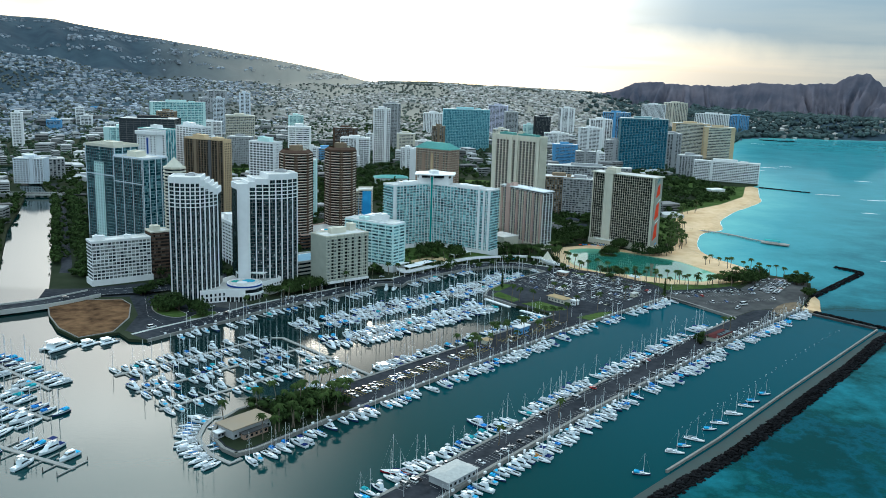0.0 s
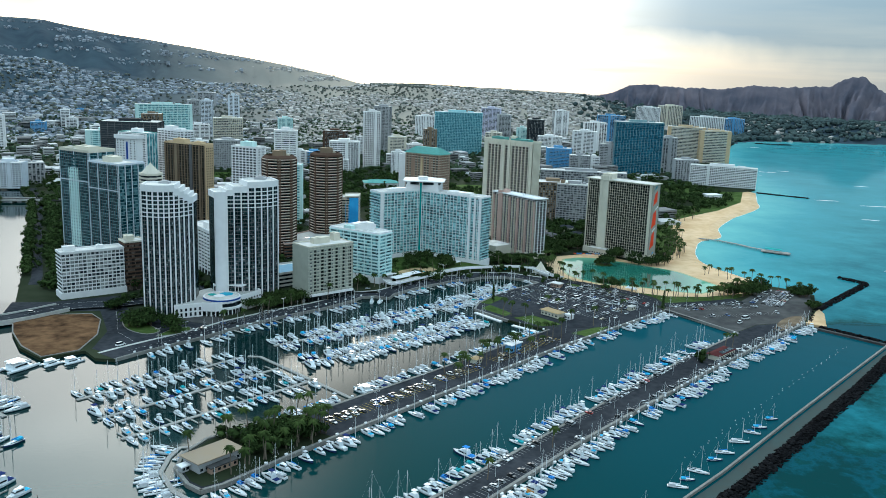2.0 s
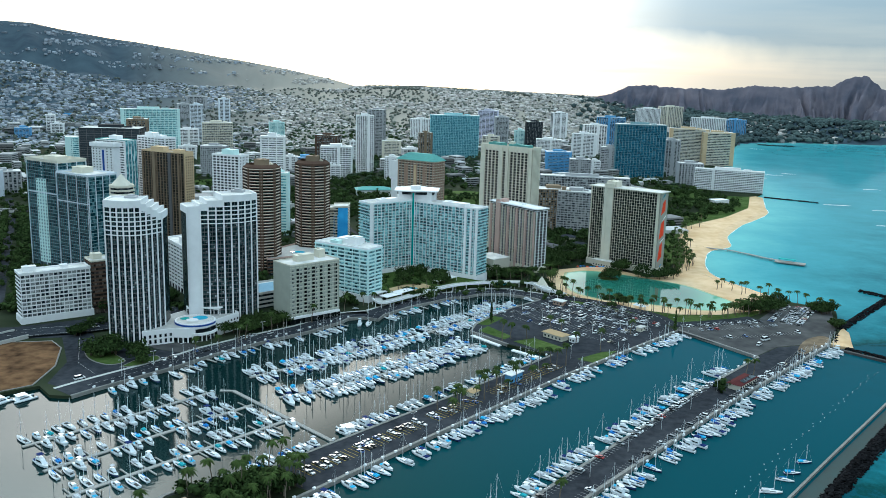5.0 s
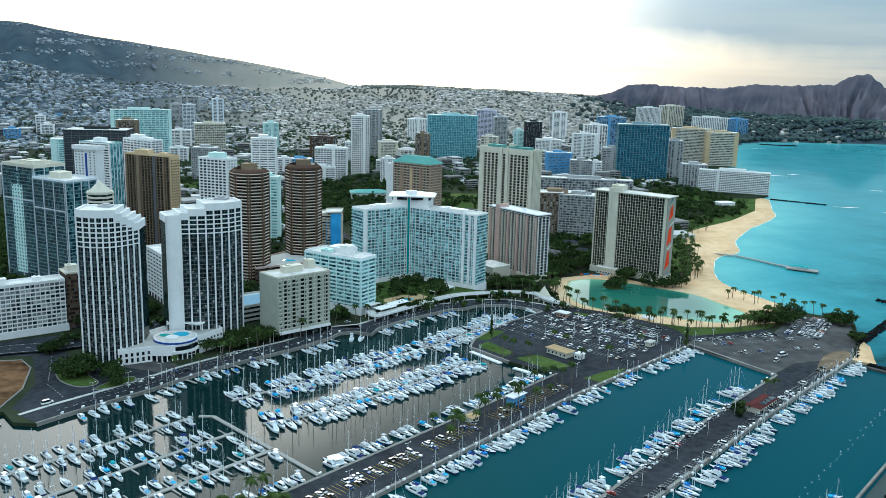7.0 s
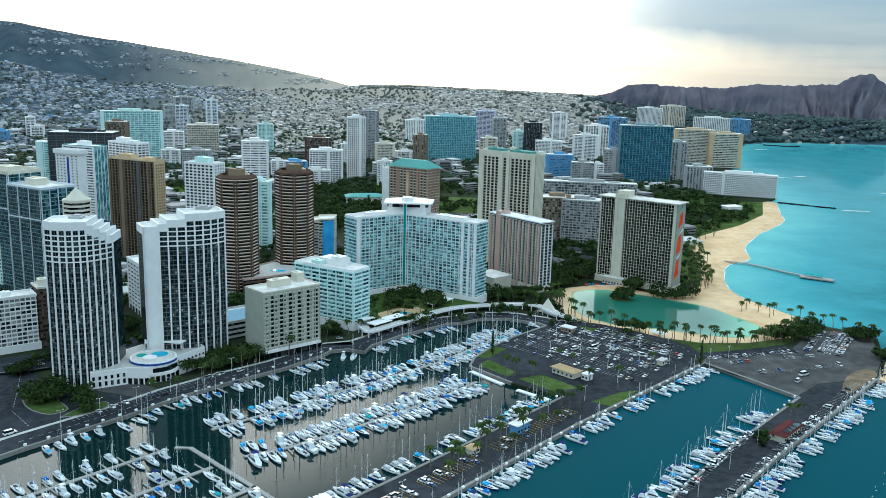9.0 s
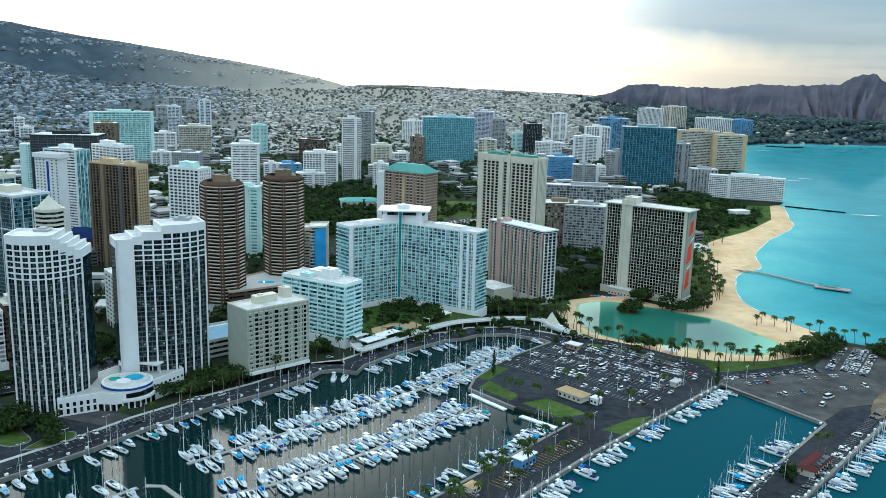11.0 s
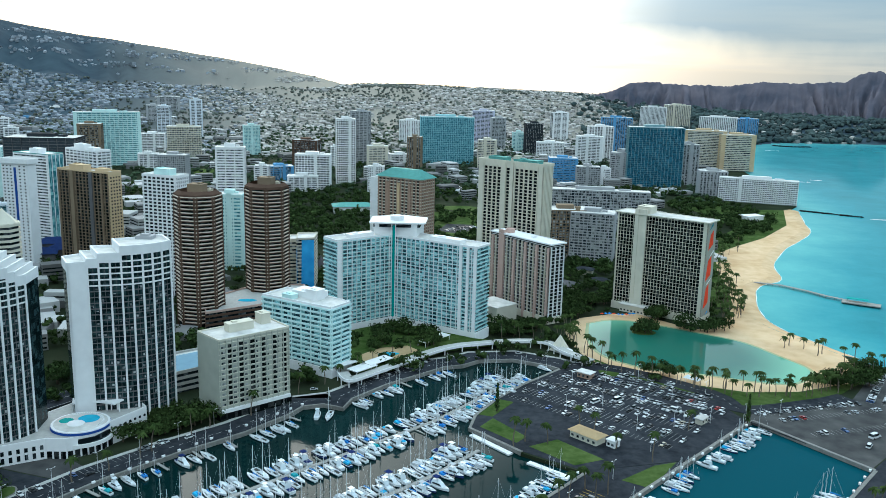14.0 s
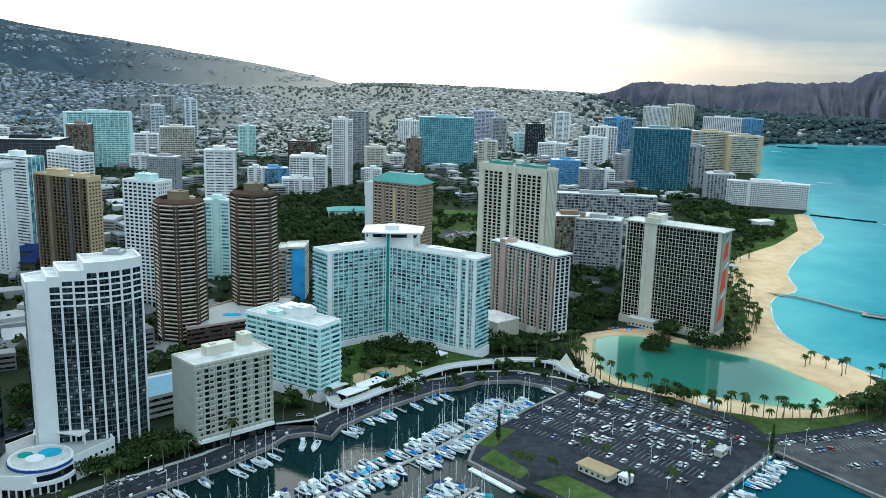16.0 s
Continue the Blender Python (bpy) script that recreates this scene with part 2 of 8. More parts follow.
def part(name, bm, material, parent=None, label="", loc=None, kind=""):
    """Links a bmesh as one mesh object, under a thing or a part."""
    me = bpy.data.meshes.new(name)
    bm.to_mesh(me)
    bm.free()
    for m in material if isinstance(material, (list, tuple)) else [material]:
        me.materials.append(m)
    ob = new(name, me)
    if loc is not None:
        ob.location = loc
    if parent is not None:
        ob.parent = parent
    if kind:
        ob["kind"] = kind
    if label:
        ob["label"] = label
    return ob


def raw(name, verts, faces, material, parent=None, kind="", smooth=False):
    """Links plain vertex and face arrays as one mesh object."""
    me = bpy.data.meshes.new(name)
    me.from_pydata([tuple(v) for v in verts], [], [tuple(f) for f in faces])
    for m in material if isinstance(material, (list, tuple)) else [material]:
        me.materials.append(m)
    if smooth:
        me.polygons.foreach_set("use_smooth", [True] * len(me.polygons))
    ob = new(name, me)
    if parent is not None:
        ob.parent = parent
    if kind:
        ob["kind"] = kind
    return ob


def twin(ob, loc, rz=0.0, scale=None, parent=None):
    """Another object on the same mesh, under the same parent."""
    o = bpy.data.objects.new(ob.name.split(".")[0], ob.data)
    scene.collection.objects.link(o)
    o.parent = parent or ob.parent
    o.location, o.rotation_euler = loc, (0, 0, rz)
    if scale:
        o.scale = scale
    return o


def ccw(pts):
    n = len(pts)
    area = sum(pts[i][0] * pts[(i + 1) % n][1] - pts[(i + 1) % n][0] * pts[i][1] for i in range(n))
    return list(pts) if area > 0 else list(pts)[::-1]


def prism(bm, pts, z0, z1, mi=0, bottom=False):
    """An upright prism over a plan outline."""
    pts = ccw(pts)
    n = len(pts)
    lo = [bm.verts.new((x, y, z0)) for x, y in pts]
    hi = [bm.verts.new((x, y, z1)) for x, y in pts]
    fs = [bm.faces.new((lo[i], lo[(i + 1) % n], hi[(i + 1) % n], hi[i])) for i in range(n)]
    if n <= 4:
        fs.append(bm.faces.new(hi))
        if bottom:
            fs.append(bm.faces.new(lo[::-1]))
    else:
        for a, b, c in tessellate_polygon([[Vector((x, y, 0)) for x, y in pts]]):
            (ax, ay), (bx, by), (cx, cy) = pts[a], pts[b], pts[c]
            if (bx - ax) * (cy - ay) - (by - ay) * (cx - ax) < 0:
                b, c = c, b
            fs.append(bm.faces.new((hi[a], hi[b], hi[c])))
            if bottom:
                fs.append(bm.faces.new((lo[a], lo[c], lo[b])))
    for f in fs:
        f.material_index = mi
    return fs


def box(bm, x0, x1, y0, y1, z0, z1, mi=0):
    return prism(bm, [(x0, y0), (x1, y0), (x1, y1), (x0, y1)], z0, z1, mi, True)


def beam(bm, a, b, w, h, mi=0):
    """A square bar from one point to another."""
    a, b = Vector(a), Vector(b)
    d = (b - a).normalized()
    s = d.cross(Vector((0, 0, 1)))
    s = s.normalized() if s.length > 1e-4 else Vector((1, 0, 0))
    u = s.cross(d)
    ring = [[bm.verts.new(p + s * i * w / 2 + u * j * h / 2) for i, j in ((-1, -1), (1, -1), (1, 1), (-1, 1))] for p in (a, b)]
    fs = [bm.faces.new((ring[0][i], ring[0][(i + 1) % 4], ring[1][(i + 1) % 4], ring[1][i])) for i in range(4)]
    fs += [bm.faces.new(ring[0][::-1]), bm.faces.new(ring[1])]
    for f in fs:
        f.material_index = mi


def rod(bm, a, b, r0, r1, n=6, mi=0):
    """A tapered round bar."""
    a, b = Vector(a), Vector(b)
    d = (b - a).normalized()
    s = d.orthogonal().normalized()
    u = d.cross(s)
    ring = [[bm.verts.new(p + (s * math.cos(k * math.tau / n) + u * math.sin(k * math.tau / n)) * r) for k in range(n)] for p, r in ((a, r0), (b, r1))]
    fs = [bm.faces.new((ring[0][i], ring[0][(i + 1) % n], ring[1][(i + 1) % n], ring[1][i])) for i in range(n)]
    fs += [bm.faces.new(ring[1]), bm.faces.new(ring[0][::-1])]
    for f in fs:
        f.material_index = mi


def empty(name, x=0, y=0, z=0, rz=0.0):
    e = new(name)
    e.location, e.rotation_euler = (x, y, z), (0, 0, rz)
    return e


def sheet(name, pts, z0, z1, material, label, category="", kind="structure"):
    bm = bmesh.new()
    prism(bm, pts, z0, z1)
    return tagged(part(name, bm, material), label, category, kind=kind)


def grow(pts, d):
    """A plan outline moved outwards by d."""
    pts = ccw(pts)
    n, res = len(pts), []
    for i in range(n):
        (ax, ay), (bx, by), (cx, cy) = pts[i - 1], pts[i], pts[(i + 1) % n]
        l1, l2 = math.hypot(bx - ax, by - ay), math.hypot(cx - bx, cy - by)
        n1, n2 = ((by - ay) / l1, -(bx - ax) / l1), ((cy - by) / l2, -(cx - bx) / l2)
        k = 1 + n1[0] * n2[0] + n1[1] * n2[1]
        k = max(k, 0.35)
        res.append((bx + (n1[0] + n2[0]) * d / k, by + (n1[1] + n2[1]) * d / k))
    return res


def inside(pts):
    """Tests whether many points lie within an outline."""
    p = np.array(pts, float)

    def test(x, y):
        x, y = np.asarray(x, float), np.asarray(y, float)
        hit = np.zeros(x.shape, bool)
        for (ax, ay), (bx, by) in zip(p, np.roll(p, -1, 0)):
            if ay == by:
                continue
            hit ^= ((ay > y) != (by > y)) & (x < (bx - ax) * (y - ay) / (by - ay) + ax)
        return hit
    return test


def away(line, x, y):
    """The distance of many points from an open line."""
    x, y = np.asarray(x, float), np.asarray(y, float)
    best = np.full(x.shape, 1e9)
    for (ax, ay), (bx, by) in zip(line[:-1], line[1:]):
        dx, dy = bx - ax, by - ay
        k = np.clip(((x - ax) * dx + (y - ay) * dy) / (dx * dx + dy * dy), 0, 1)
        best = np.minimum(best, np.hypot(x - ax - k * dx, y - ay - k * dy))
    return best


def band(line, left, right):
    """The outline of a strip along an open line, with its widths to both sides."""
    a, b = [], []
    for i, (x, y) in enumerate(line):
        (px, py), (qx, qy) = line[max(i - 1, 0)], line[min(i + 1, len(line) - 1)]
        k = math.hypot(qx - px, qy - py)
        nx, ny = -(qy - py) / k, (qx - px) / k
        a.append((x + nx * left, y + ny * left))
        b.append((x - nx * right, y - ny * right))
    return a + b[::-1]


def smooth_line(line, steps=5):
    """A rounded line through the given plan points."""
    res = []
    p = [line[0]] + list(line) + [line[-1]]
    for i in range(1, len(p) - 2):
        for s in range(steps):
            t = s / steps
            res.append(tuple(0.5 * (2 * p[i][k] + (p[i + 1][k] - p[i - 1][k]) * t + (2 * p[i - 1][k] - 5 * p[i][k] + 4 * p[i + 1][k] - p[i + 2][k]) * t * t
                                    + (3 * p[i][k] - p[i - 1][k] - 3 * p[i + 1][k] + p[i + 2][k]) * t ** 3) for k in (0, 1)))
    return res + [line[-1]]


# ---- land, quays, piers ----
LAND_Z = 2.0
WEST, NORTH = -2600, 2750
waterline = smooth_line([(309, 691), (296, 723), (282, 759), (282, 801), (298, 856), (316, 894), (348, 923), (365, 985), (412, 1070), (448, 1118), (489, 1180), (509, 1243), (545, 1349)], 4)
back_shore = [(x - 12, y + 1) for x, y in waterline]
quay_line = [(-206, 413), (-197, 425), (-161, 467), (-142, 494), (-116, 522), (-104, 533), (-88, 548), (-78, 561), (-69, 572), (-63, 584), (-52, 588), (-40, 583), (-36, 597), (-16, 622), (19, 654), (31, 658), (42, 668), (65, 671), (87, 660), (93, 654)]
coast = [(560, 1390), (600, 1600), (640, 1830), (720, 2100), (880, 2449), (1024, 2601), (1120, 2610), (1313, 2620), (1800, 2750), (2600, 3300), (3400, 4200)]
shore = ([(WEST, 1320), (-720, 1310), (-600, 1120), (-529, 996), (-446, 810), (-364, 624), (-325, 529), (-316, 500), (-307, 488), (-294, 460), (-275, 430), (-253, 411), (-231, 428), (-219, 414)] + quay_line
         + [(66, 625), (48, 601), (34, 576), (30, 558), (55, 529), (83, 508), (-5, 407), (-79, 326), (-94, 321), (-118, 299), (-125, 281), (-124, 264), (-114, 249), (-106, 243), (-97, 250),
            (-79, 273), (-68, 287), (-4, 362), (86, 466), (190, 574), (229, 514), (165, 444), (62, 321), (-4, 241), (-38, 200), (-18, 188), (12, 228), (83, 316), (182, 428), (296, 549), (318, 582), (342, 640), (336, 652), (309, 672)]
         + back_shore + coast[:5] + [(1000, NORTH), (WEST, NORTH)])
west_bank = [(-404, 610), (-409, 618), (-478, 771), (-531, 911), (-562, 990), (-640, 1130), (-760, 1290), (-1000, 1300), (WEST, 1300), (WEST, 560), (-520, 560)]
on_west = inside(west_bank)
on_main = inside(shore)


def on_land(x, y):
    return on_main(x, y) | on_west(x, y)


sheet("ground_west", west_bank, -3, LAND_Z, M["city"], "flat park ground along the far canal bank", "ground")
land = sheet("ground", shore, -3, LAND_Z, M["city"], "flat city ground behind the harbour quay", "ground")

# beach: level sand that slopes into the sea
sand_in = [(127, 772), (112, 745), (110, 712), (116, 677), (134, 652), (173, 627), (203, 615), (234, 616), (261, 626), (285, 645), (297, 668)]
sand_back = [(520, 1340), (473, 1215), (409, 1125), (354, 1068), (318, 1026), (293, 945), (279, 870), (262, 812), (240, 772), (225, 752), (210, 748), (192, 768), (177, 787), (156, 786)]
beach_bm = bmesh.new()
prism(beach_bm, smooth_line(sand_in, 3) + back_shore + sand_back, 1.5, 2.16)
rows = [[beach_bm.verts.new((x + o, y - o * 0.15, z)) for x, y in waterline] for o, z in ((-12, 2.16), (-6, 1.3), (0, 0.02), (9, -1.2))]
for r0, r1 in zip(rows[:-1], rows[1:]):
    for i in range(len(waterline) - 1):
        beach_bm.faces.new((r0[i], r1[i], r1[i + 1], r0[i + 1]))
bmesh.ops.recalc_face_normals(beach_bm, faces=beach_bm.faces[:])
tagged(part("beach", beach_bm, M["sand"]), "pale golden sand beach curving round a lagoon", "beach", kind="structure")
cove = [(296, 549), (308, 571), (325, 591), (327, 585), (320, 567), (315, 555), (312, 546), (303, 543)]
bm = bmesh.new()
lip = [bm.verts.new((x, y, 1.9 if i in (0, 1, 2, 7) else 0.05)) for i, (x, y) in enumerate(cove)]
core = bm.verts.new((sum(p[0] for p in cove) / 8, sum(p[1] for p in cove) / 8, 1.1))
foot = [bm.verts.new((v.co.x, v.co.y, -1.5)) for v in lip]
for i in range(8):
    bm.faces.new((lip[i], lip[(i + 1) % 8], core))
    bm.faces.new((lip[(i + 1) % 8], lip[i], foot[i], foot[(i + 1) % 8]))
bmesh.ops.recalc_face_normals(bm, faces=bm.faces[:])
tagged(part("cove_beach", bm, M["sand"]), "small pocket of sand beside the stone groyne", "beach", kind="structure")
lagoon = smooth_line([(131, 758), (150, 768), (172, 764), (207, 741), (236, 718), (250, 690), (261, 664), (256, 648), (237, 633), (212, 637), (180, 650), (150, 658), (127, 683), (124, 720), (131, 758)], 4)[:-1]
wet = mat("lagoon_water", (0.022, 0.150, 0.105), 0.03, vary=0.15, scale=0.05, mix_scale=0.015, second=(0.012, 0.125, 0.095), spec=0.5)
nt = wet.node_tree
wet_shader = nt.nodes["Principled BSDF"]
wet_shader.inputs["IOR"].default_value = 1.22
# sand shows through the shallows round the edge
wet_pos = nt.nodes.new("ShaderNodeNewGeometry").outputs["Position"]
wet_map = nt.nodes.new("ShaderNodeMapping")
wet_map.inputs["Location"].default_value, wet_map.inputs["Scale"].default_value = (-3.35, -12.2, 0), (1 / 54, 1 / 57, 0)
wet_far = nt.nodes.new("ShaderNodeVectorMath")
wet_far.operation = "LENGTH"
wet_ramp = nt.nodes.new("ShaderNodeMapRange")
wet_ramp.interpolation_type = "SMOOTHSTEP"
wet_ramp.inputs["From Min"].default_value, wet_ramp.inputs["From Max"].default_value = 0.72, 1.75
wet_mix = nt.nodes.new("ShaderNodeMix")
wet_mix.data_type = "RGBA"
wet_mix.inputs["B"].default_value = (0.17, 0.46, 0.30, 1)
nt.links.new(wet_pos, wet_map.inputs["Vector"])
nt.links.new(wet_map.outputs[0], wet_far.inputs[0])
nt.links.new(wet_far.outputs["Value"], wet_ramp.inputs["Value"])
nt.links.new(wet_ramp.outputs[0], wet_mix.inputs["Factor"])
nt.links.new(wet_shader.inputs["Base Color"].links[0].from_socket, wet_mix.inputs["A"])
nt.links.new(wet_mix.outputs["Result"], wet_shader.inputs["Base Color"])
M["shallows"] = mat("lagoon_shallows", (0.36, 0.36, 0.19), 0.1, vary=0.1, scale=0.1, second=(0.28, 0.38, 0.22))
sheet("lagoon_margin", grow(lagoon, 1.2), 1.4, 2.20, M["shallows"], "wet yellow sand under shallow water round the lagoon", "lagoon")
sheet("lagoon", grow(lagoon, -1.2), 1.4, 2.24, wet, "still green lagoon water mirroring the hotel tower", "lagoon")
sheet("lagoon_island", [(169 + 9 * math.cos(k * 0.45), 737 + 6.5 * math.sin(k * 0.45)) for k in range(14)], 1.5, 2.5, M["lawn"], "small planted island in the lagoon", "island")
swash = mat("foam", (0.75, 0.78, 0.78), 0.7, vary=0.05, scale=0.4)
foam_bm = bmesh.new()
for i in range(len(waterline) - 1):
    (ax, ay), (bx, by) = waterline[i], waterline[i + 1]
    wa, wb = (0.1 + 0.8 * max(0, math.sin(i * 1.7)), 0.1 + 0.8 * max(0, math.sin((i + 1) * 1.7)))
    foam_bm.faces.new([foam_bm.verts.new(p) for p in ((ax + 0.4, ay, 0.10), (ax + 0.5 + wa, ay - 0.3, 0.06), (bx + 0.5 + wb, by - 0.3, 0.06), (bx + 0.4, by, 0.10))])
random.seed(4)
for cx, cy, ln in [(640, 1290, 40), (700, 1240, 55), (720, 1190, 60), (745, 1215, 34), (690, 1700, 50), (740, 1730, 26), (650, 1640, 24), (800, 1500, 30), (690, 960, 30), (480, 760, 26), (620, 1100, 24), (900, 2350, 40), (1010, 2480, 34)]:
    n = 8
    edge = [(cx - ln / 2 + ln * k / n, cy - 7 * k / n + random.uniform(-0.8, 0.8)) for k in range(n + 1)]
    for k in range(n):
        t0, t1 = 1.8 * math.sin(math.pi * (k + 0.03) / n) + 0.3, 1.8 * math.sin(math.pi * (k + 0.97) / n) + 0.3
        (ax, ay), (bx, by) = edge[k], edge[k + 1]
        foam_bm.faces.new([foam_bm.verts.new(p) for p in ((ax, ay - t0, 0.12), (bx, by - t1, 0.12), (bx, by + t1, 0.2), (ax, ay + t0, 0.2))])
tagged(part("surf", foam_bm, swash), "white lines of surf breaking on the reef and beach", "surf", kind="stuff")

# roads, car parks and other paving, each a thin slab on the ground
sheet("quay_road", band(quay_line, 17, -0.8), 1.6, 2.12, M["asphalt"], "grey asphalt road along the harbour quay", "road")
for edge in ([(84, 508), (-5, 407), (-79, 326)], [(-79, 326), (-94, 321), (-118, 299), (-125, 281), (-124, 264), (-114, 249), (-106, 243)], [(-106, 243), (-97, 250), (-79, 273), (-68, 287), (-4, 362), (86, 466), (190, 574)], [(229, 514), (165, 444), (62, 321), (-4, 241), (-38, 200)], [(-18, 188), (12, 228), (83, 316), (182, 428), (296, 549)], [(93, 654), (66, 625), (48, 601), (34, 576), (30, 558), (55, 529)], [(190, 574), (229, 514)]):
    sheet("pier_kerb", band(edge, 1.5, 0.3), 0.3, 2.4, M["seawall"], "pale concrete walkway along the pier edge", "kerb")
sheet("forecourt", [(-322, 503), (-300, 512), (-256, 520), (-232, 470), (-228, 432), (-214, 424), (-195, 440), (-175, 470), (-163, 492), (-195, 503), (-225, 508), (-245, 540), (-255, 566), (-300, 540), (-330, 535)], 1.6, 2.10, M["asphalt"], "dark asphalt drive and parking beside the cleared plot", "road")
sheet("hotel_drive", [(-226, 509), (-195, 504), (-164, 493), (-152, 503), (-176, 522), (-190, 546), (-216, 550)], 1.6, 2.11, M["asphalt_pale"], "paved hotel drive in front of the curved podium", "road")
sheet("lawn", [(-116, 297), (-96, 316), (-80, 321), (-54, 305), (-70, 288), (-82, 273), (-99, 252), (-106, 247), (-113, 252), (-121, 265), (-122, 280)], 1.7, 2.19, M["city"], "shaded planted ground round the harbour clubhouse", "lawn")
sheet("pavement", band(quay_line, 19.5, -17.0), 1.7, 2.22, M["concrete"], "pale concrete pavement beside the quay road", "pavement")
plot = [(-306, 486), (-294, 461), (-275, 433), (-253, 413), (-235, 428), (-236, 462), (-247, 497), (-259, 511), (-300, 503), (-306, 486)]
sheet("plot_kerb", band(plot, 0.45, 0.45), 1.7, 2.5, M["seawall"], "pale kerb round the cleared plot", "kerb")
sheet("quay_kerb", band(quay_line, 1.0, 0.25), 0.2, 2.45, M["seawall"], "pale concrete quay kerb along the water", "kerb")
for isl in ([(-232, 500), (-226, 484), (-216, 472), (-203, 466), (-196, 474), (-206, 486), (-214, 498), (-224, 508)], [(-196, 462), (-186, 466), (-176, 478), (-180, 486), (-190, 478)]):
    sheet("island_kerb", smooth_line(isl + isl[:1], 4)[:-1], 1.7, 2.34, M["seawall"], "pale kerb round a planted traffic island", "kerb")
    sheet("lawn", grow(smooth_line(isl + isl[:1], 4)[:-1], -0.8), 1.7, 2.42, M["lawn"], "planted traffic island in the hotel drive", "lawn")
lane_bm = bmesh.new()
for lane, z, gap, off in ([smooth_line([(-700, 310), (-420, 425), (-322, 480), (-285, 522), (-235, 545), (-190, 600), (-150, 660)], 5), 3.705, 6, 0], [smooth_line([(-700, 310), (-420, 425), (-322, 480), (-285, 522), (-235, 545), (-190, 600), (-150, 660)], 5), 3.705, 0, 8],
                          [[(x, y) for x, y in band(quay_line[1:], 8.6, -8.5)][: len(quay_line) - 1], 2.125, 5, 0], [smooth_line([(93, 664), (133, 655), (180, 615), (192, 590), (240, 602), (262, 612)], 4), 2.22, 4, 0], [[(-255, 556), (-244, 520), (-236, 500), (-225, 470), (-205, 448)], 2.105, 4, 0]):
    for (ax, ay), (bx, by) in zip(lane[:-1], lane[1:]):
        k = math.hypot(bx - ax, by - ay)
        ux, uy = (bx - ax) / k, (by - ay) / k
        step = gap if gap else k
        for q in range(max(1, int(k / step))):
            a0, a1 = q * step, q * step + (step * 0.55 if gap else k)
            for sd in ((-1, 1) if off else (0,)):
                px, py = -uy * off * sd, ux * off * sd
                prism(lane_bm, band([(ax + ux * a0 + px, ay + uy * a0 + py), (ax + ux * a1 + px, ay + uy * a1 + py)], 0.11, 0.11), z - 0.02, z + 0.02)
M["lane"] = mat("lane_paint", (0.48, 0.48, 0.46), 0.8, vary=0.1, scale=0.5)
tagged(part("lane_lines", lane_bm, M["lane"]), "worn white lane lines on the asphalt roads", "markings", kind="stuff")
lot = [(93, 654), (66, 625), (48, 601), (35, 577), (31, 559), (56, 530), (84, 509), (140, 523), (188, 573), (184, 583), (178, 606), (133, 646), (110, 658)]
sheet("car_park", lot, 1.6, 2.14, M["asphalt"], "large asphalt car park with painted bays", "car park")
pier_a = [(84, 509), (-5, 408), (-79, 325), (-93, 320), (-116, 298), (-123, 280), (-122, 265), (-113, 251), (-106, 245), (-98, 252), (-80, 275), (-68, 289), (-4, 363), (86, 467), (139, 522)]
sheet("pier_road", pier_a, 1.6, 2.13, M["asphalt"], "asphalt pier road between two mooring rows", "road")
pier_b = [(229, 515), (165, 445), (62, 322), (-4, 242), (-37, 201), (-18, 190), (12, 230), (83, 318), (182, 430), (294, 549), (252, 537)]
sheet("pier_road", pier_b, 1.6, 2.13, M["asphalt"], "long asphalt pier with parking bays on both sides", "road")
east_lot = [(188, 574), (229, 516), (252, 538), (295, 551), (316, 584), (338, 640), (320, 655), (300, 655), (262, 606), (236, 597), (196, 588)]
sheet("car_park", east_lot, 1.6, 2.135, M["asphalt_pale"], "grey asphalt car park beside the beach", "car park")
sheet("dirt_verge", smooth_line([(258, 520), (264, 531), (272, 545), (284, 560), (298, 568), (301, 560), (294, 550), (278, 534), (266, 523), (258, 520)], 3)[:-1], 1.7, 2.16, mat("tan_dirt", (0.13, 0.10, 0.075), 0.95, vary=0.3, scale=0.15, second=(0.22, 0.165, 0.11), mix_scale=0.09), "worn tan dirt at the corner of the car park", "verge")
sheet("beach_road", band(smooth_line([(93, 664), (133, 655), (180, 615), (192, 590), (240, 602), (262, 612)], 4), 6.5, 6.5), 1.7, 2.215, M["asphalt"], "curving asphalt road behind the lagoon", "road")
sheet("building_plot", [(-306, 486), (-294, 461), (-275, 433), (-253, 413), (-235, 428), (-236, 462), (-247, 497), (-259, 511), (-300, 503)], 1.6, 2.3, M["soil"], "bare brown earth of a cleared plot", "plot")
sheet("boulevard", band(smooth_line([(-700, 310), (-420, 425), (-322, 480), (-285, 522), (-235, 545), (-190, 600), (-150, 660), (-90, 705), (-20, 730), (60, 790)], 5), 9, 9), 3.2, 3.7, M["asphalt"], "wide asphalt boulevard crossing the canal on a low bridge", "road")
for off in (9.2, -9.2):
    ln = [(x, y) for x, y in band(smooth_line([(-700, 310), (-420, 425), (-322, 480), (-285, 522)], 5), max(off, 0), max(-off, 0))]
    half = ln[: len(ln) // 2] if off > 0 else ln[len(ln) // 2:][::-1]
    sheet("bridge_parapet", band(half, 0.3, 0.3), 1.2, 4.9, M["concrete"], "pale concrete parapet of the canal bridge", "parapet")
canal_road = [(-338, 590), (-348, 618), (-432, 806), (-516, 995), (-580, 1120)]
sheet("canal_road", band(canal_road, 4.5, 4.5), 1.7, 2.14, M["asphalt"], "narrow asphalt road along the canal bank", "road")
head_bridge = tagged(empty("canal_bridge", 0, 0, 0), "low concrete bridge over the head of the canal", "bridge")
bm = bmesh.new()
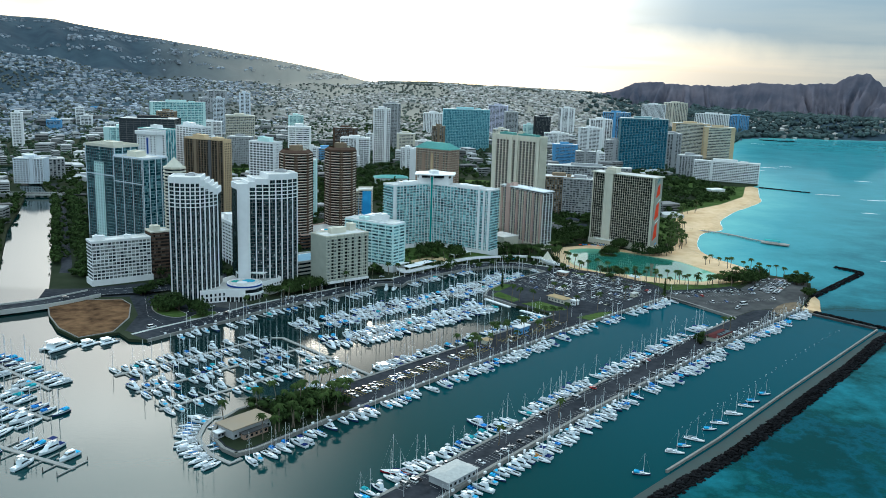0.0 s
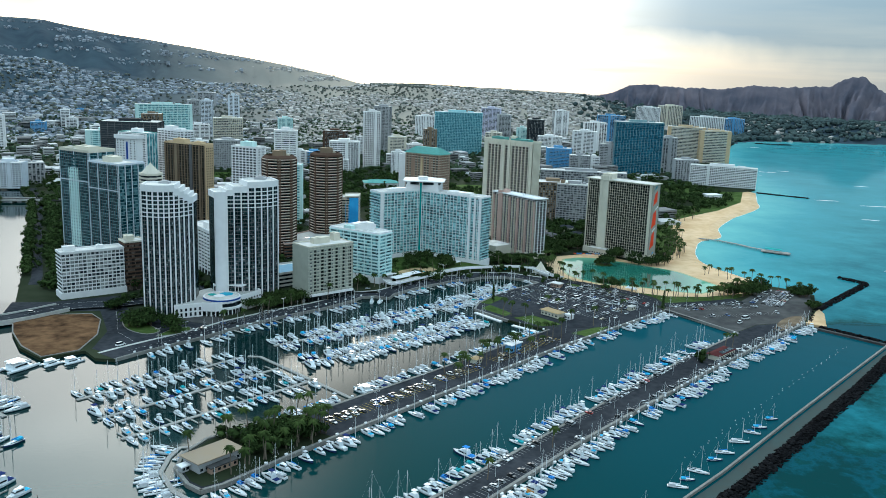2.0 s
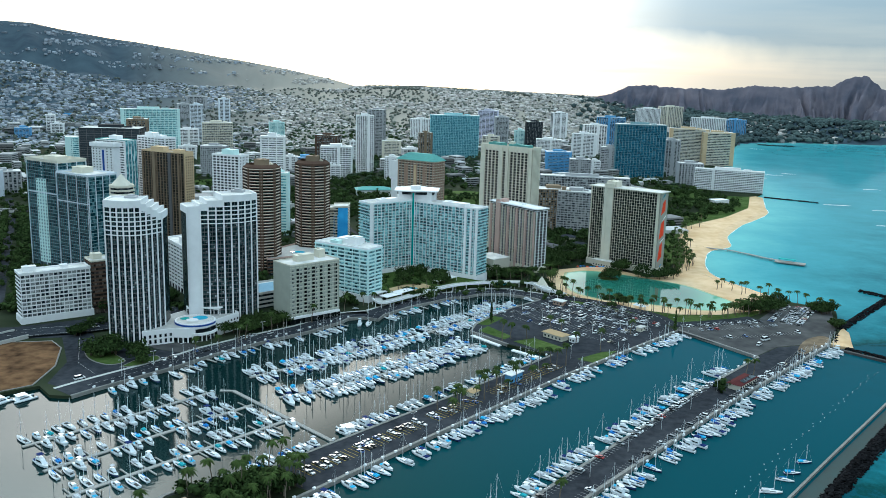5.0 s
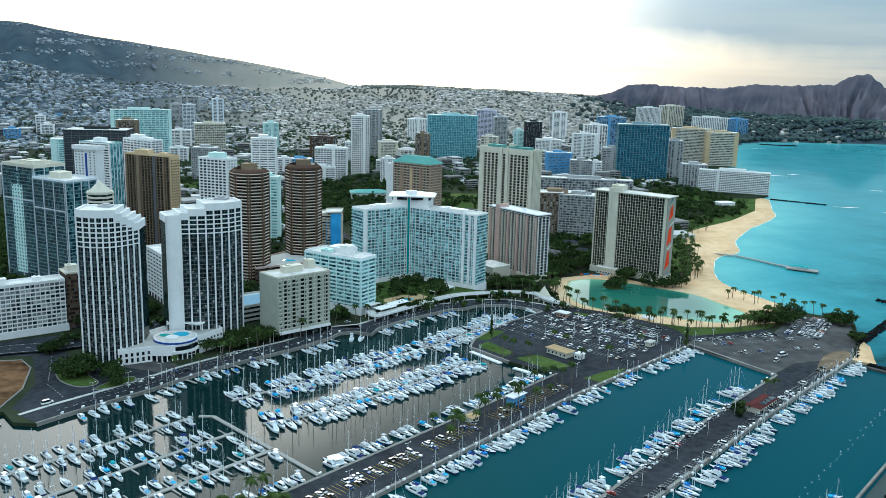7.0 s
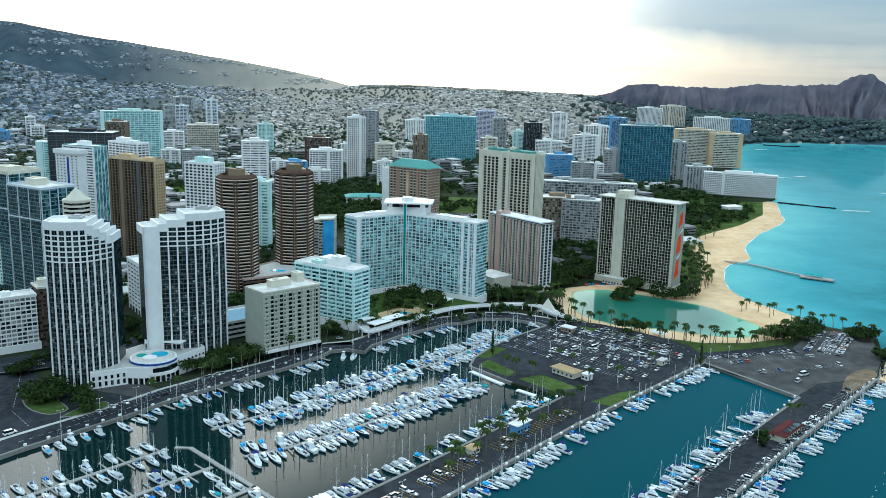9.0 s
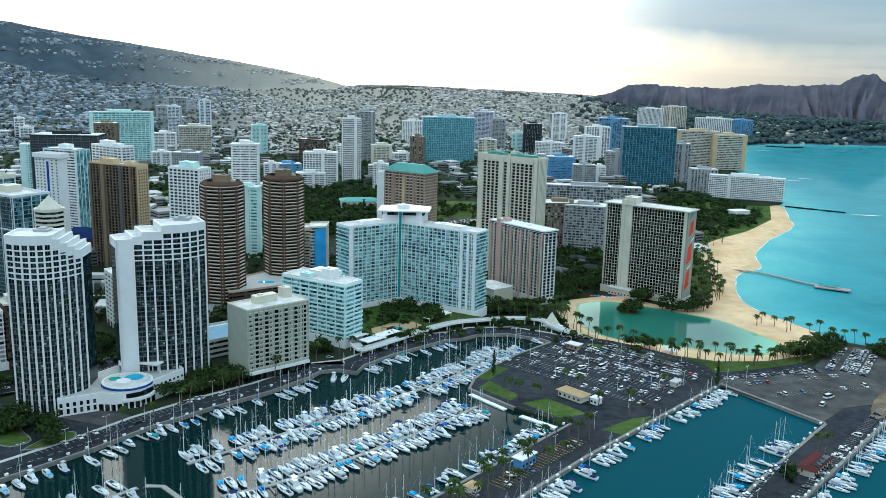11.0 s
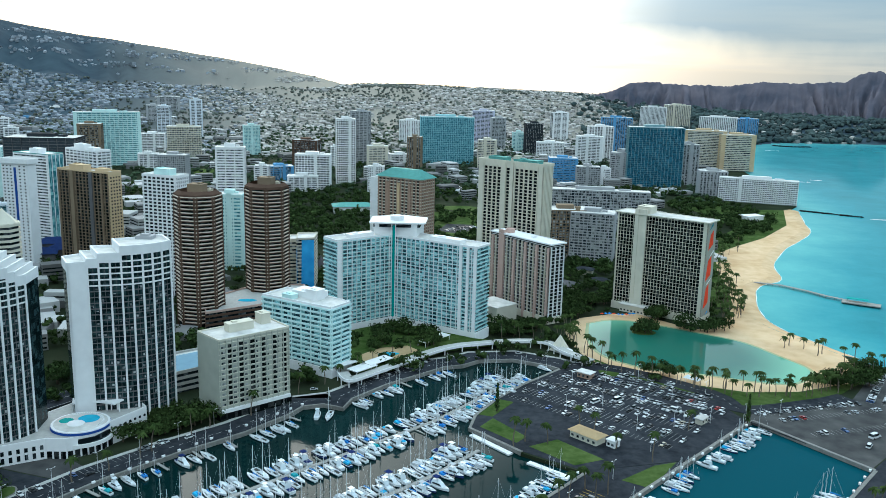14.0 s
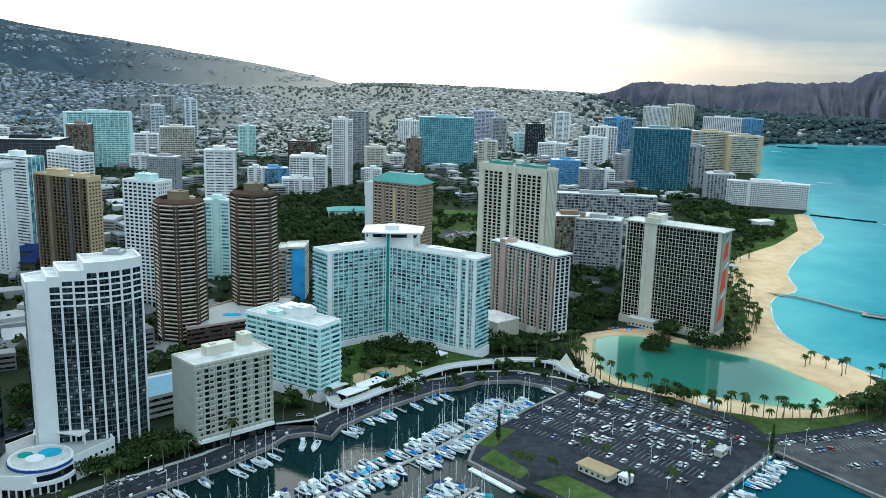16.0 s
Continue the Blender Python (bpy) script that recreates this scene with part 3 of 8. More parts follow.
prism(bm, band([(-640, 994), (-584, 1004), (-520, 1017), (-470, 1026)], 8, 8), 3.2, 4.2, 0, True)
part("deck", bm, M["asphalt_pale"], head_bridge)
for off in (8.0, -8.6):
    bm = bmesh.new()
    prism(bm, [(x, y) for x, y in band([(-640, 994 + off), (-520, 1017 + off)], 0.3, 0.3)], 2.6, 5.2, 0, True)
    part("parapet", bm, M["concrete"], head_bridge)
for u in (0.3, 0.5, 0.7):
    bm = bmesh.new()
    x, y = -600 + 90 * u, 1001 + 18 * u
    box(bm, x - 1, x + 1, y - 7, y + 7, -2, 3.3)
    part("bridge_pier", bm, M["concrete"], head_bridge)
verge = [[(118, 640), (136, 644), (176, 608), (186, 592), (240, 607), (262, 618), (286, 640), (270, 634), (236, 620), (203, 618), (172, 630), (134, 655), (120, 676)], [(60, 536), (80, 515), (96, 522), (76, 545)], [(100, 500), (120, 516), (132, 520), (112, 492)],
         [(36, 560), (54, 540), (60, 548), (44, 572)], [(50, 600), (36, 577), (44, 574), (58, 596)]]
for v in verge:
    sheet("lawn", v, 1.7, 2.2, M["lawn"], "strip of mown green lawn beside the paving", "lawn")
for cx, cy, rx, ry in [(-20, 1000, 60, 130), (40, 1180, 70, 90), (-200, 1850, 90, 60), (-300, 2150, 150, 110), (-130, 2500, 110, 160), (-60, 2050, 70, 60), (-395, 1620, 60, 60), (-330, 1330, 60, 60), (420, 1330, 40, 70)]:
    pts = [(cx + rx * math.cos(a) * (1 + 0.15 * math.sin(3 * a)), cy + ry * math.sin(a)) for a in [k * math.tau / 18 for k in range(18)]]
    sheet("lawn", pts, 1.7, 2.25, M["lawn"], "open green parkland between the towers", "lawn")

sheet("lawn", [(520, 1340), (473, 1215), (409, 1125), (354, 1068), (318, 1026), (293, 945), (279, 870), (262, 812), (240, 812), (252, 880), (262, 950), (284, 1036), (318, 1092), (372, 1150), (432, 1235), (470, 1340)], 1.7, 2.23, M["lawn"], "grassy beach park between the hotels and the sand", "lawn")

# ---- water: one sheet, shallow and turquoise over sand, dark in the harbour ----
wx = np.concatenate([[-9000, -5000, -3000], np.arange(-2000, -150, 50), np.arange(-150, 1500, 14), np.arange(1500, 2600, 60), [3000, 5000, 9000]])
wy = np.concatenate([[-9000, -4000, -1500], np.arange(-600, 200, 50), np.arange(200, 1500, 14), np.arange(1500, 3200, 30), [3600, 4500, 6000, 9000]])
gx, gy = np.meshgrid(wx, wy)
seaward = (gx - 101) * (459 - 216) - (gy - 216) * (322 - 101) > 0
seaward |= ((gy > 560) & (gx > 300)) | ((gy > 640) & (gx > 200))
d_beach = away(waterline + coast, gx, gy)
shoal = np.where(seaward, np.interp(gy, [300, 620, 850], [0.12, 0.22, 0.45]) + 0.5 * np.exp(-np.maximum(d_beach - 12, 0) / 90.0), 0.0)
shoal = np.where(seaward, np.maximum(shoal, 0.63 * np.exp(-(np.minimum(gy - 1250, 0) / 480.0) ** 2)), shoal)
shoal = np.where(seaward & (gy < 620), shoal + 0.12 * np.exp(-away([(40, 158), (146, 264), (325, 471)], gx, gy) / 26.0), shoal)
wf = [(j * len(wx) + i, j * len(wx) + i + 1, (j + 1) * len(wx) + i + 1, (j + 1) * len(wx) + i) for j in range(len(wy) - 1) for i in range(len(wx) - 1)]
M["water"] = bpy.data.materials.new("water")
M["water"].use_nodes = True
nt = M["water"].node_tree
b = nt.nodes["Principled BSDF"]
b.inputs["Roughness"].default_value = 0.05
at = nt.nodes.new("ShaderNodeAttribute")
at.attribute_name = "shoal"
pos = nt.nodes.new("ShaderNodeNewGeometry").outputs["Position"]
reef = nt.nodes.new("ShaderNodeTexNoise")
reef.inputs["Scale"].default_value, reef.inputs["Detail"].default_value, reef.inputs["Roughness"].default_value = 0.013, 9, 0.7
nt.links.new(pos, reef.inputs["Vector"])
rr = nt.nodes.new("ShaderNodeMapRange")
rr.inputs["From Min"].default_value, rr.inputs["From Max"].default_value, rr.inputs["To Min"].default_value, rr.inputs["To Max"].default_value = 0.36, 0.64, -0.24, 0.20
nt.links.new(reef.outputs[0], rr.inputs["Value"])
mul = nt.nodes.new("ShaderNodeMath")
mul.operation = "MULTIPLY_ADD"
gate = nt.nodes.new("ShaderNodeValToRGB")
for k, (p, g) in enumerate([(0.08, 0.0), (0.16, 1.0), (0.40, 0.75), (0.62, 0.28)]):
    e = gate.color_ramp.elements[k] if k < 2 else gate.color_ramp.elements.new(p)
    e.position, e.color = p, (g, g, g, 1)
nt.links.new(at.outputs["Fac"], gate.inputs[0])
nt.links.new(rr.outputs[0], mul.inputs[0])
nt.links.new(gate.outputs[0], mul.inputs[1])
nt.links.new(at.outputs["Fac"], mul.inputs[2])
ramp = nt.nodes.new("ShaderNodeValToRGB")
for k, (p, c) in enumerate([(0.0, (0.002, 0.040, 0.042)), (0.085, (0.003, 0.066, 0.088)), (0.14, (0.002, 0.045, 0.044)), (0.4, (0.009, 0.135, 0.165)), (0.7, (0.035, 0.26, 0.30)), (1.0, (0.11, 0.40, 0.40))]):
    e = ramp.color_ramp.elements[k] if k < 2 else ramp.color_ramp.elements.new(p)
    e.position, e.color = p, (*c, 1)
nt.links.new(mul.outputs[0], ramp.inputs[0])
deep = nt.nodes.new("ShaderNodeMix")
deep.data_type = "RGBA"
deep.inputs["B"].default_value = (0.0012, 0.016, 0.016, 1)
b.inputs["Specular Tint"].default_value = (0.70, 0.98, 0.94, 1)
nt.links.new(ramp.outputs[0], deep.inputs["A"])
nt.links.new(deep.outputs["Result"], b.inputs["Base Color"])
shine = nt.nodes.new("ShaderNodeMapRange")
shine.inputs["To Min"].default_value, shine.inputs["To Max"].default_value = 1.035, 1.46
calm_at = nt.nodes.new("ShaderNodeAttribute")
calm_at.attribute_name = "calm"
nt.links.new(calm_at.outputs["Fac"], shine.inputs["Value"])
deep_at = nt.nodes.new("ShaderNodeAttribute")
deep_at.attribute_name = "clear_deep"
nt.links.new(deep_at.outputs["Fac"], deep.inputs["Factor"])
nt.links.new(shine.outputs[0], b.inputs["IOR"])
rip = nt.nodes.new("ShaderNodeTexNoise")
rip.inputs["Scale"].default_value, rip.inputs["Detail"].default_value = 0.35, 5
nt.links.new(pos, rip.inputs["Vector"])
bump = nt.nodes.new("ShaderNodeBump")
bump.inputs["Strength"].default_value, bump.inputs["Distance"].default_value = 0.06, 0.5
nt.links.new(rip.outputs[0], bump.inputs["Height"])
nt.links.new(bump.outputs[0], b.inputs["Normal"])
water = raw("water", np.stack([gx.ravel(), gy.ravel(), 0 * gx.ravel()], 1), wf, M["water"], kind="structure")
# harbour base colour brightens north-eastward, which paints soft sky reflection into it
shoal = np.where(seaward, shoal, np.interp(gx * 0.7 + gy * 0.7, [170, 290, 520], [0.0, 0.045, 0.085]))
layer = water.data.attributes.new("shoal", "FLOAT", "POINT")
layer.data.foreach_set("value", shoal.ravel().astype(np.float32))
# sheltered inner basins lie still as a mirror, the outer ones are ruffled by wind
calm = np.clip(1.0 - ((gx - 10) * 0.755 - (gy - 378) * 0.655 + np.interp(gy, [200, 330], [-18, 95])) / np.interp(gy, [210, 330], [78, 108]), 0.0, 1.0)
calm = calm ** 1.6 * np.interp(gy, [200, 290, 380, 520], [0.50, 0.56, 0.40, 0.28])
calm = np.where((gy > 545) & (gx < -290), 0.38, calm)
calm = np.where(seaward, 0.0, calm)
# base colour is green at the entrance, near black in the inner basins
clear_deep = np.clip(calm / 0.14, 0.0, 1.0) * np.interp(gy, [230, 350], [0.15, 1.0])
layer = water.data.attributes.new("clear_deep", "FLOAT", "POINT")
layer.data.foreach_set("value", clear_deep.ravel().astype(np.float32))
layer = water.data.attributes.new("calm", "FLOAT", "POINT")
layer.data.foreach_set("value", calm.ravel().astype(np.float32))
tagged(water, "calm dark harbour water turning turquoise out at sea", "water")


# ---- towers ----
def along(p, q, k):
    return (p[0] + (q[0] - p[0]) * k, p[1] + (q[1] - p[1]) * k)


def slab_plan(p, q, depth):
    """A four-cornered plan whose front runs from p to q, the rest behind it (to the left of that way)."""
    k = math.hypot(q[0] - p[0], q[1] - p[1])
    nx, ny = -(q[1] - p[1]) / k * depth, (q[0] - p[0]) / k * depth
    return [p, q, (q[0] + nx, q[1] + ny), (p[0] + nx, p[1] + ny)]


HERO = []


def tower(name, label, foot, top, core, fh=3.0, slab=None, slab_out=0.5, slab_h=0.9, start=4.0, fins=(), blanks=(), panes=(), roof=None, cap=None, cap_h=1.2, cap_out=0.4,
          pent=(), group="", base=None, base_h=5.0, category="building", z0=LAND_Z, sill=None):
    """A high building over a plan outline: glazed core, floor slabs, upright piers, blank walls, parapet, roof and plant rooms."""
    foot = ccw(foot)
    cx, cy = sum(p[0] for p in foot) / len(foot), sum(p[1] for p in foot) / len(foot)
    pts = [(x - cx, y - cy) for x, y in foot]
    top -= z0
    HERO.append((cx, cy, max(math.hypot(x, y) for x, y in pts)))
    e = tagged(empty(name, cx, cy, z0), label, category, group)
    bm = bmesh.new()
    prism(bm, pts, 0, top)
    part("glazing", bm, core, e)
    n = int((top - start - 0.6) / fh)
    if slab:
        bm = bmesh.new()
        prism(bm, grow(pts, slab_out), 0, slab_h, 0, True)
        s = part("floor_slab", bm, slab, e, loc=(0, 0, start))
        for k in range(1, n + 1):
            twin(s, (0, 0, start + k * fh))
    if sill:
        material, lift, tall, out_by = sill
        bm = bmesh.new()
        prism(bm, grow(pts, out_by), 0, tall, 0, True)
        s = part("sill", bm, material, e, loc=(0, 0, start + lift))
        for k in range(1, n + 1):
            twin(s, (0, 0, start + lift + k * fh))
    for edge, count, width, depth, material, hi in fins:
        p, q = pts[edge], pts[(edge + 1) % len(pts)]
        ln, ang = math.hypot(q[0] - p[0], q[1] - p[1]), math.atan2(q[1] - p[1], q[0] - p[0])
        bm = bmesh.new()
        box(bm, -width / 2, width / 2, -depth, 0.05, 0, (top if hi is None else hi - z0))
        s = None
        for k in range(count):
            u = (k + 0.0) / (count - 1) if count > 1 else 0.5
            u = (width / 2 + u * (ln - width)) / ln
            x, y = along(p, q, u)
            if s is None:
                s = part("pier", bm, material, e, loc=(x, y, 0))
                s.rotation_euler = (0, 0, ang)
            else:
                twin(s, (x, y, 0), ang)
    for edge, u0, u1, out_by, material, lo, hi in blanks:
        p, q = pts[edge], pts[(edge + 1) % len(pts)]
        ln, ang = math.hypot(q[0] - p[0], q[1] - p[1]), math.atan2(q[1] - p[1], q[0] - p[0])
        bm = bmesh.new()
        box(bm, u0 * ln, u1 * ln, -out_by, 0.3, lo, (top if hi is None else hi - z0))
        w = part("wall", bm, material, e, loc=(p[0], p[1], 0))
        w.rotation_euler = (0, 0, ang)
    for edge, cols, u0, u1, w, h, out_by, material in panes:
        p, q = pts[edge], pts[(edge + 1) % len(pts)]
        ang = math.atan2(q[1] - p[1], q[0] - p[0])
        bm = bmesh.new()
        box(bm, -w / 2, w / 2, -out_by, 0.0, 0, h)
        s = None
        for c in range(cols):
            x, y = along(p, q, u0 + (u1 - u0) * (c + 0.5) / cols)
            for k in range(n):
                z = start + k * fh + (slab_h if slab else 0) + 0.25
                if s is None:
                    s = part("window", bm, material, e, loc=(x, y, z))
                    s.rotation_euler = (0, 0, ang)
                else:
                    twin(s, (x, y, z), ang)
    if cap:
        bm = bmesh.new()
        outer, inner = grow(pts, cap_out), grow(pts, cap_out - 0.6)
        m = len(outer)
        ro = [[bm.verts.new((x, y, z)) for x, y in ring] for ring, z in ((outer, top - 0.4), (outer, top + cap_h), (inner, top + cap_h), (inner, top - 0.2))]
        for r0, r1 in zip(ro[:-1], ro[1:]):
            for i in range(m):
                bm.faces.new((r0[i], r0[(i + 1) % m], r1[(i + 1) % m], r1[i]))
        part("parapet", bm, cap, e)
    bm = bmesh.new()
    prism(bm, grow(pts, (cap_out - 0.65) if cap else 0.1), top - 0.3, top + 0.1)
    part("roof", bm, roof or M["roof"], e)
    ang = math.atan2(pts[1][1] - pts[0][1], pts[1][0] - pts[0][0])
    ca, sa = math.cos(ang), math.sin(ang)
    for u, v, w, d, h, material in pent:
        bm = bmesh.new()
        box(bm, -w / 2, w / 2, -d / 2, d / 2, top, top + h)
        box(bm, -w / 2 - 0.2, w / 2 + 0.2, -d / 2 - 0.2, d / 2 + 0.2, top + h, top + h + 0.3)
        box(bm, -w * 0.3, -w * 0.1, -d * 0.2, d * 0.2, top + h + 0.3, top + h + 1.1)
        x, y = u * ca - v * sa, u * sa + v * ca
        o = part("plant_room", bm, material, e, loc=(x, y, 0))
        o.rotation_euler = (0, 0, ang)
    if base:
        bm = bmesh.new()
        prism(bm, grow(pts, 1.2), 0, base_h)
        part("ground_floor", bm, base, e)
    return e


def ribbed_tower(name, label, front, tops, depth, blank=0.0, fh=3.05, roof_cap=5.0, skew=0.0):
    """A hotel tower with a curved front of white ribs and dark glass, whose roofline climbs in steps."""
    n = len(front) - 1
    p, q = front[0], front[-1]
    k = math.hypot(q[0] - p[0], q[1] - p[1])
    bx, by = -(q[1] - p[1]) / k * depth, (q[0] - p[0]) / k * depth
    bx, by = bx + (q[0] - p[0]) / k * depth * skew, by + (q[1] - p[1]) / k * depth * skew
    cx, cy = (p[0] + q[0] + bx) / 2, (p[1] + q[1] + by) / 2
    f = [(x - cx, y - cy) for x, y in front]
    bk = [(x + bx * (1 if 0 < i < n else 0.8), y + by * (1 if 0 < i < n else 0.8)) for i, (x, y) in enumerate(f)]
    e = tagged(empty(name, cx, cy, LAND_Z), label, "hotel tower", "pair of ribbed hotel towers")
    bm = bmesh.new()
    for i in range(n):
        prism(bm, [f[i], f[i + 1], bk[i + 1], bk[i]], 0, tops[i] - roof_cap)
    part("glazing", bm, M["rib_glass"], e)
    HERO.append((cx, cy, k / 2 + 4))
    i = 0
    while i < n:
        j = i
        while j + 1 < n and tops[j + 1] == tops[i]:
            j += 1
        plan = f[i:j + 2] + bk[i:j + 2][::-1]
        outer, inner = grow(plan, 0.4), grow(plan, -0.5)
        bm = bmesh.new()
        m = len(outer)
        ro = [[bm.verts.new((x, y, z)) for x, y in ring] for ring, z in ((outer, tops[i] - roof_cap), (outer, tops[i]), (inner, tops[i]), (inner, tops[i] - 1.1))]
        for r0, r1 in zip(ro[:-1], ro[1:]):
            for q in range(m):
                bm.faces.new((r0[q], r0[(q + 1) % m], r1[(q + 1) % m], r1[q]))
        part("parapet", bm, M["white"], e)
        bm = bmesh.new()
        prism(bm, grow(plan, -0.45), tops[i] - roof_cap, tops[i] - 1.0)
        part("roof", bm, M["roof"], e)
        i = j + 1
    for i in range(n + 1):
        h = max(tops[max(i - 1, 0)], tops[min(i, n - 1)]) - 0.5
        x, y = f[i]
        (ax, ay), (cx2, cy2) = f[max(i - 1, 0)], f[min(i + 1, n)]
        ang = math.atan2(cy2 - ay, cx2 - ax)
        bm = bmesh.new()
        box(bm, -0.50, 0.50, -0.50, 0.2, 0, h)
        part("rib", bm, M["white"], e, loc=(x, y, 0)).rotation_euler = (0, 0, ang)
        if i < n:
            mx, my = along(f[i], f[i + 1], 0.5)
            bm = bmesh.new()
            box(bm, -0.10, 0.10, -0.22, 0.2, 0, tops[i] - roof_cap)
            part("mullion", bm, M["darkgrey"], e, loc=(mx, my, 0)).rotation_euler = (0, 0, math.atan2(f[i + 1][1] - f[i][1], f[i + 1][0] - f[i][0]))
    floors = int((min(tops) - roof_cap - 6) / fh)
    pane = None
    if blank:
        ln, ang = math.hypot(f[1][0] - f[0][0], f[1][1] - f[0][1]), math.atan2(f[1][1] - f[0][1], f[1][0] - f[0][0])
        bm = bmesh.new()
        box(bm, 0, ln, -0.5, 0.3, 0, tops[0] - 0.6)
        part("wall", bm, M["white"], e, loc=(*f[0], 0)).rotation_euler = (0, 0, ang)
    lo_bay = 1 if blank else 0
    # the uppermost floors have white bands between the ribs, those below dark spandrels
    z = max(tops) - roof_cap - fh
    level = 0
    while z > 7:
        bays = [i for i in range(lo_bay, n) if tops[i] - roof_cap > z + 0.5]
        white = z > min(tops) - roof_cap - 3.4 * fh
        strip = [f[i] for i in bays] + [f[bays[-1] + 1]]
        bm = bmesh.new()
        if white:
            prism(bm, band(strip, 0.1, 0.42), z - 0.35, z + 0.35, 0, True)
        else:
            prism(bm, band(strip, 0.1, 0.12), z - 0.3, z + 0.3, 0, True)
        part("white_band" if white else "spandrel", bm, M["white"] if white else M["darkgrey"], e)
        if not white:
            for i in bays:
                if (i * 3 + level * 5) % 4 == 0 or (i + level) % 3 == 0:
                    u = 0.28 if (level + i) % 2 else 0.72
                    x, y = along(f[i], f[i + 1], u)
                    ang = math.atan2(f[i + 1][1] - f[i][1], f[i + 1][0] - f[i][0])
                    if pane is None:
                        bm = bmesh.new()
                        box(bm, -0.55, 0.55, -0.08, 0.05, 0, 1.2)
                        pane = part("window", bm, M["g_mid"], e, loc=(x, y, z + 0.7))
                        pane.rotation_euler = (0, 0, ang)
                    else:
                        twin(pane, (x, y, z + 0.7), ang)
        level += 1
        z -= fh
    return e


def arc(p, q, rise, n, bias=1.0):
    """Plan points from p to q along an arc that bulges to the right of the way; bias above 1 bends it late."""
    k = math.hypot(q[0] - p[0], q[1] - p[1])
    nx, ny = (q[1] - p[1]) / k, -(q[0] - p[0]) / k
    pts = []
    for i in range(n + 1):
        u = i / n
        s = 4 * rise * (u ** bias) * (1 - u ** bias)
        x, y = along(p, q, u)
        pts.append((x + nx * s, y + ny * s))
    return pts


right_front = [(-174, 545)] + arc((-165.5, 548.5), (-130.0, 570.0), 5.5, 8, 1.25)
ribbed_tower("hotel_tower", "white ribbed hotel tower with dark glass and a blank end wall", right_front, [90.5, 92, 94.5, 94.5, 98, 98, 98, 98, 98], 21, blank=1)
left_front = arc((-217.5, 507.0), (-184.5, 521.5), 9.5, 10, 0.92)
ribbed_tower("hotel_tower", "white ribbed hotel tower whose roofline steps down beside the podium", left_front, [100, 100, 100, 100, 100, 100, 97.5, 95, 92.5, 90], 20, skew=0.35)
for x0, y0, w, d in [(-145, 578, 9, 7), (-205, 524, 8, 7)]:
    bm = bmesh.new()
    box(bm, -w / 2, w / 2, -d / 2, d / 2, 0, 1.8)
    box(bm, -w / 4, w / 4, -d / 3, d / 3, 1.8, 2.6)
    tagged(part("roof_plant", bm, M["grey"], None, loc=(x0, y0, 98.95 if x0 > -170 else 100.45)), "grey ventilation plant on the hotel roof", "roof plant")

# podium between the two towers: white terraces, round pool deck with a navy band
pod = tagged(empty("hotel_podium", -165, 531, LAND_Z), "white curved hotel podium with a round pool terrace", "podium")
POD = [(-30, -27), (-12, -17), (-2, -17), (9, -10), (14, 1), (25, 20), (14, 35), (-17, 28), (-37, -6)]
bm = bmesh.new()
prism(bm, POD, 0, 10.5)
part("wall", bm, M["white"], pod)
bm = bmesh.new()
prism(bm, grow(POD, -0.8), 10.5, 10.6)
part("terrace_floor", bm, M["concrete"], pod)
bm = bmesh.new()
prism(bm, band([POD[3], POD[4], POD[5], POD[6]], 0.6, 0.0), 10.5, 12.6, 0, True)
part("parapet", bm, M["white"], pod)
ring = [k * math.tau / 40 for k in range(40)]
dx0, dy0, rd = -1.0, -1.0, 14.0


def disc_part(name, r, z0, z1, material, label="", ox=0.0, oy=0.0):
    bm = bmesh.new()
    prism(bm, [(dx0 + ox + r * math.cos(a), dy0 + oy + r * math.sin(a) * 0.95) for a in ring], z0, z1, 0, True)
    return part(name, bm, material, pod, label)


disc_part("pool_deck", rd, 9.6, 12.4, M["white"])
disc_part("navy_band", rd + 0.25, 10.7, 11.9, M["navy"], "navy blue tiled band")
disc_part("lower_ring", rd + 1.4, 4.6, 6.4, M["white"])
# solid dark ring paints the shade between lower ring and pool deck
disc_part("shadow_gap", rd + 0.3, 6.4, 9.0, M["g_dark"])
disc_part("deck_floor", rd - 1.2, 12.4, 12.55, M["roof"])
disc_part("pool", 5.2, 12.55, 12.68, M["pool"], "light blue swimming pool", 2.5, 4.0)
disc_part("wading_pool", 3.4, 12.55, 12.69, M["tealpaint"], "round teal wading pool", -7.5, 1.0)
disc_part("sun_deck", 4.2, 12.55, 12.9, M["white"], "white raised sun deck", -1.5, -2.5)
bm = bmesh.new()
pav = [(-12 + 24 * u, 17 + 3 * math.sin(u * math.pi)) for u in [k / 10 for k in range(11)]]
prism(bm, band(pav, 3.5, 3.5), 15.5, 16.3, 0, True)
part("canopy", bm, M["white"], pod, "white curved pavilion canopy")
for k in range(0, 11, 2):
    bm = bmesh.new()
    rod(bm, (*pav[k], 9.6), (*pav[k], 15.6), 0.35, 0.3)
    part("column", bm, M["white"], pod)
for k in range(6):
    for row_z in (1.2, 5.2):
        bm = bmesh.new()
        box(bm, -0.75, 0.75, -0.12, 0.3, 0, 2.8 if row_z < 2 else 2.2)
        x, y = along(POD[0], POD[1], (k + 0.5) / 6)
        part("window", bm, M["g_dark"], pod, loc=(x, y, row_z)).rotation_euler = (0, 0, math.atan2(10, 18))
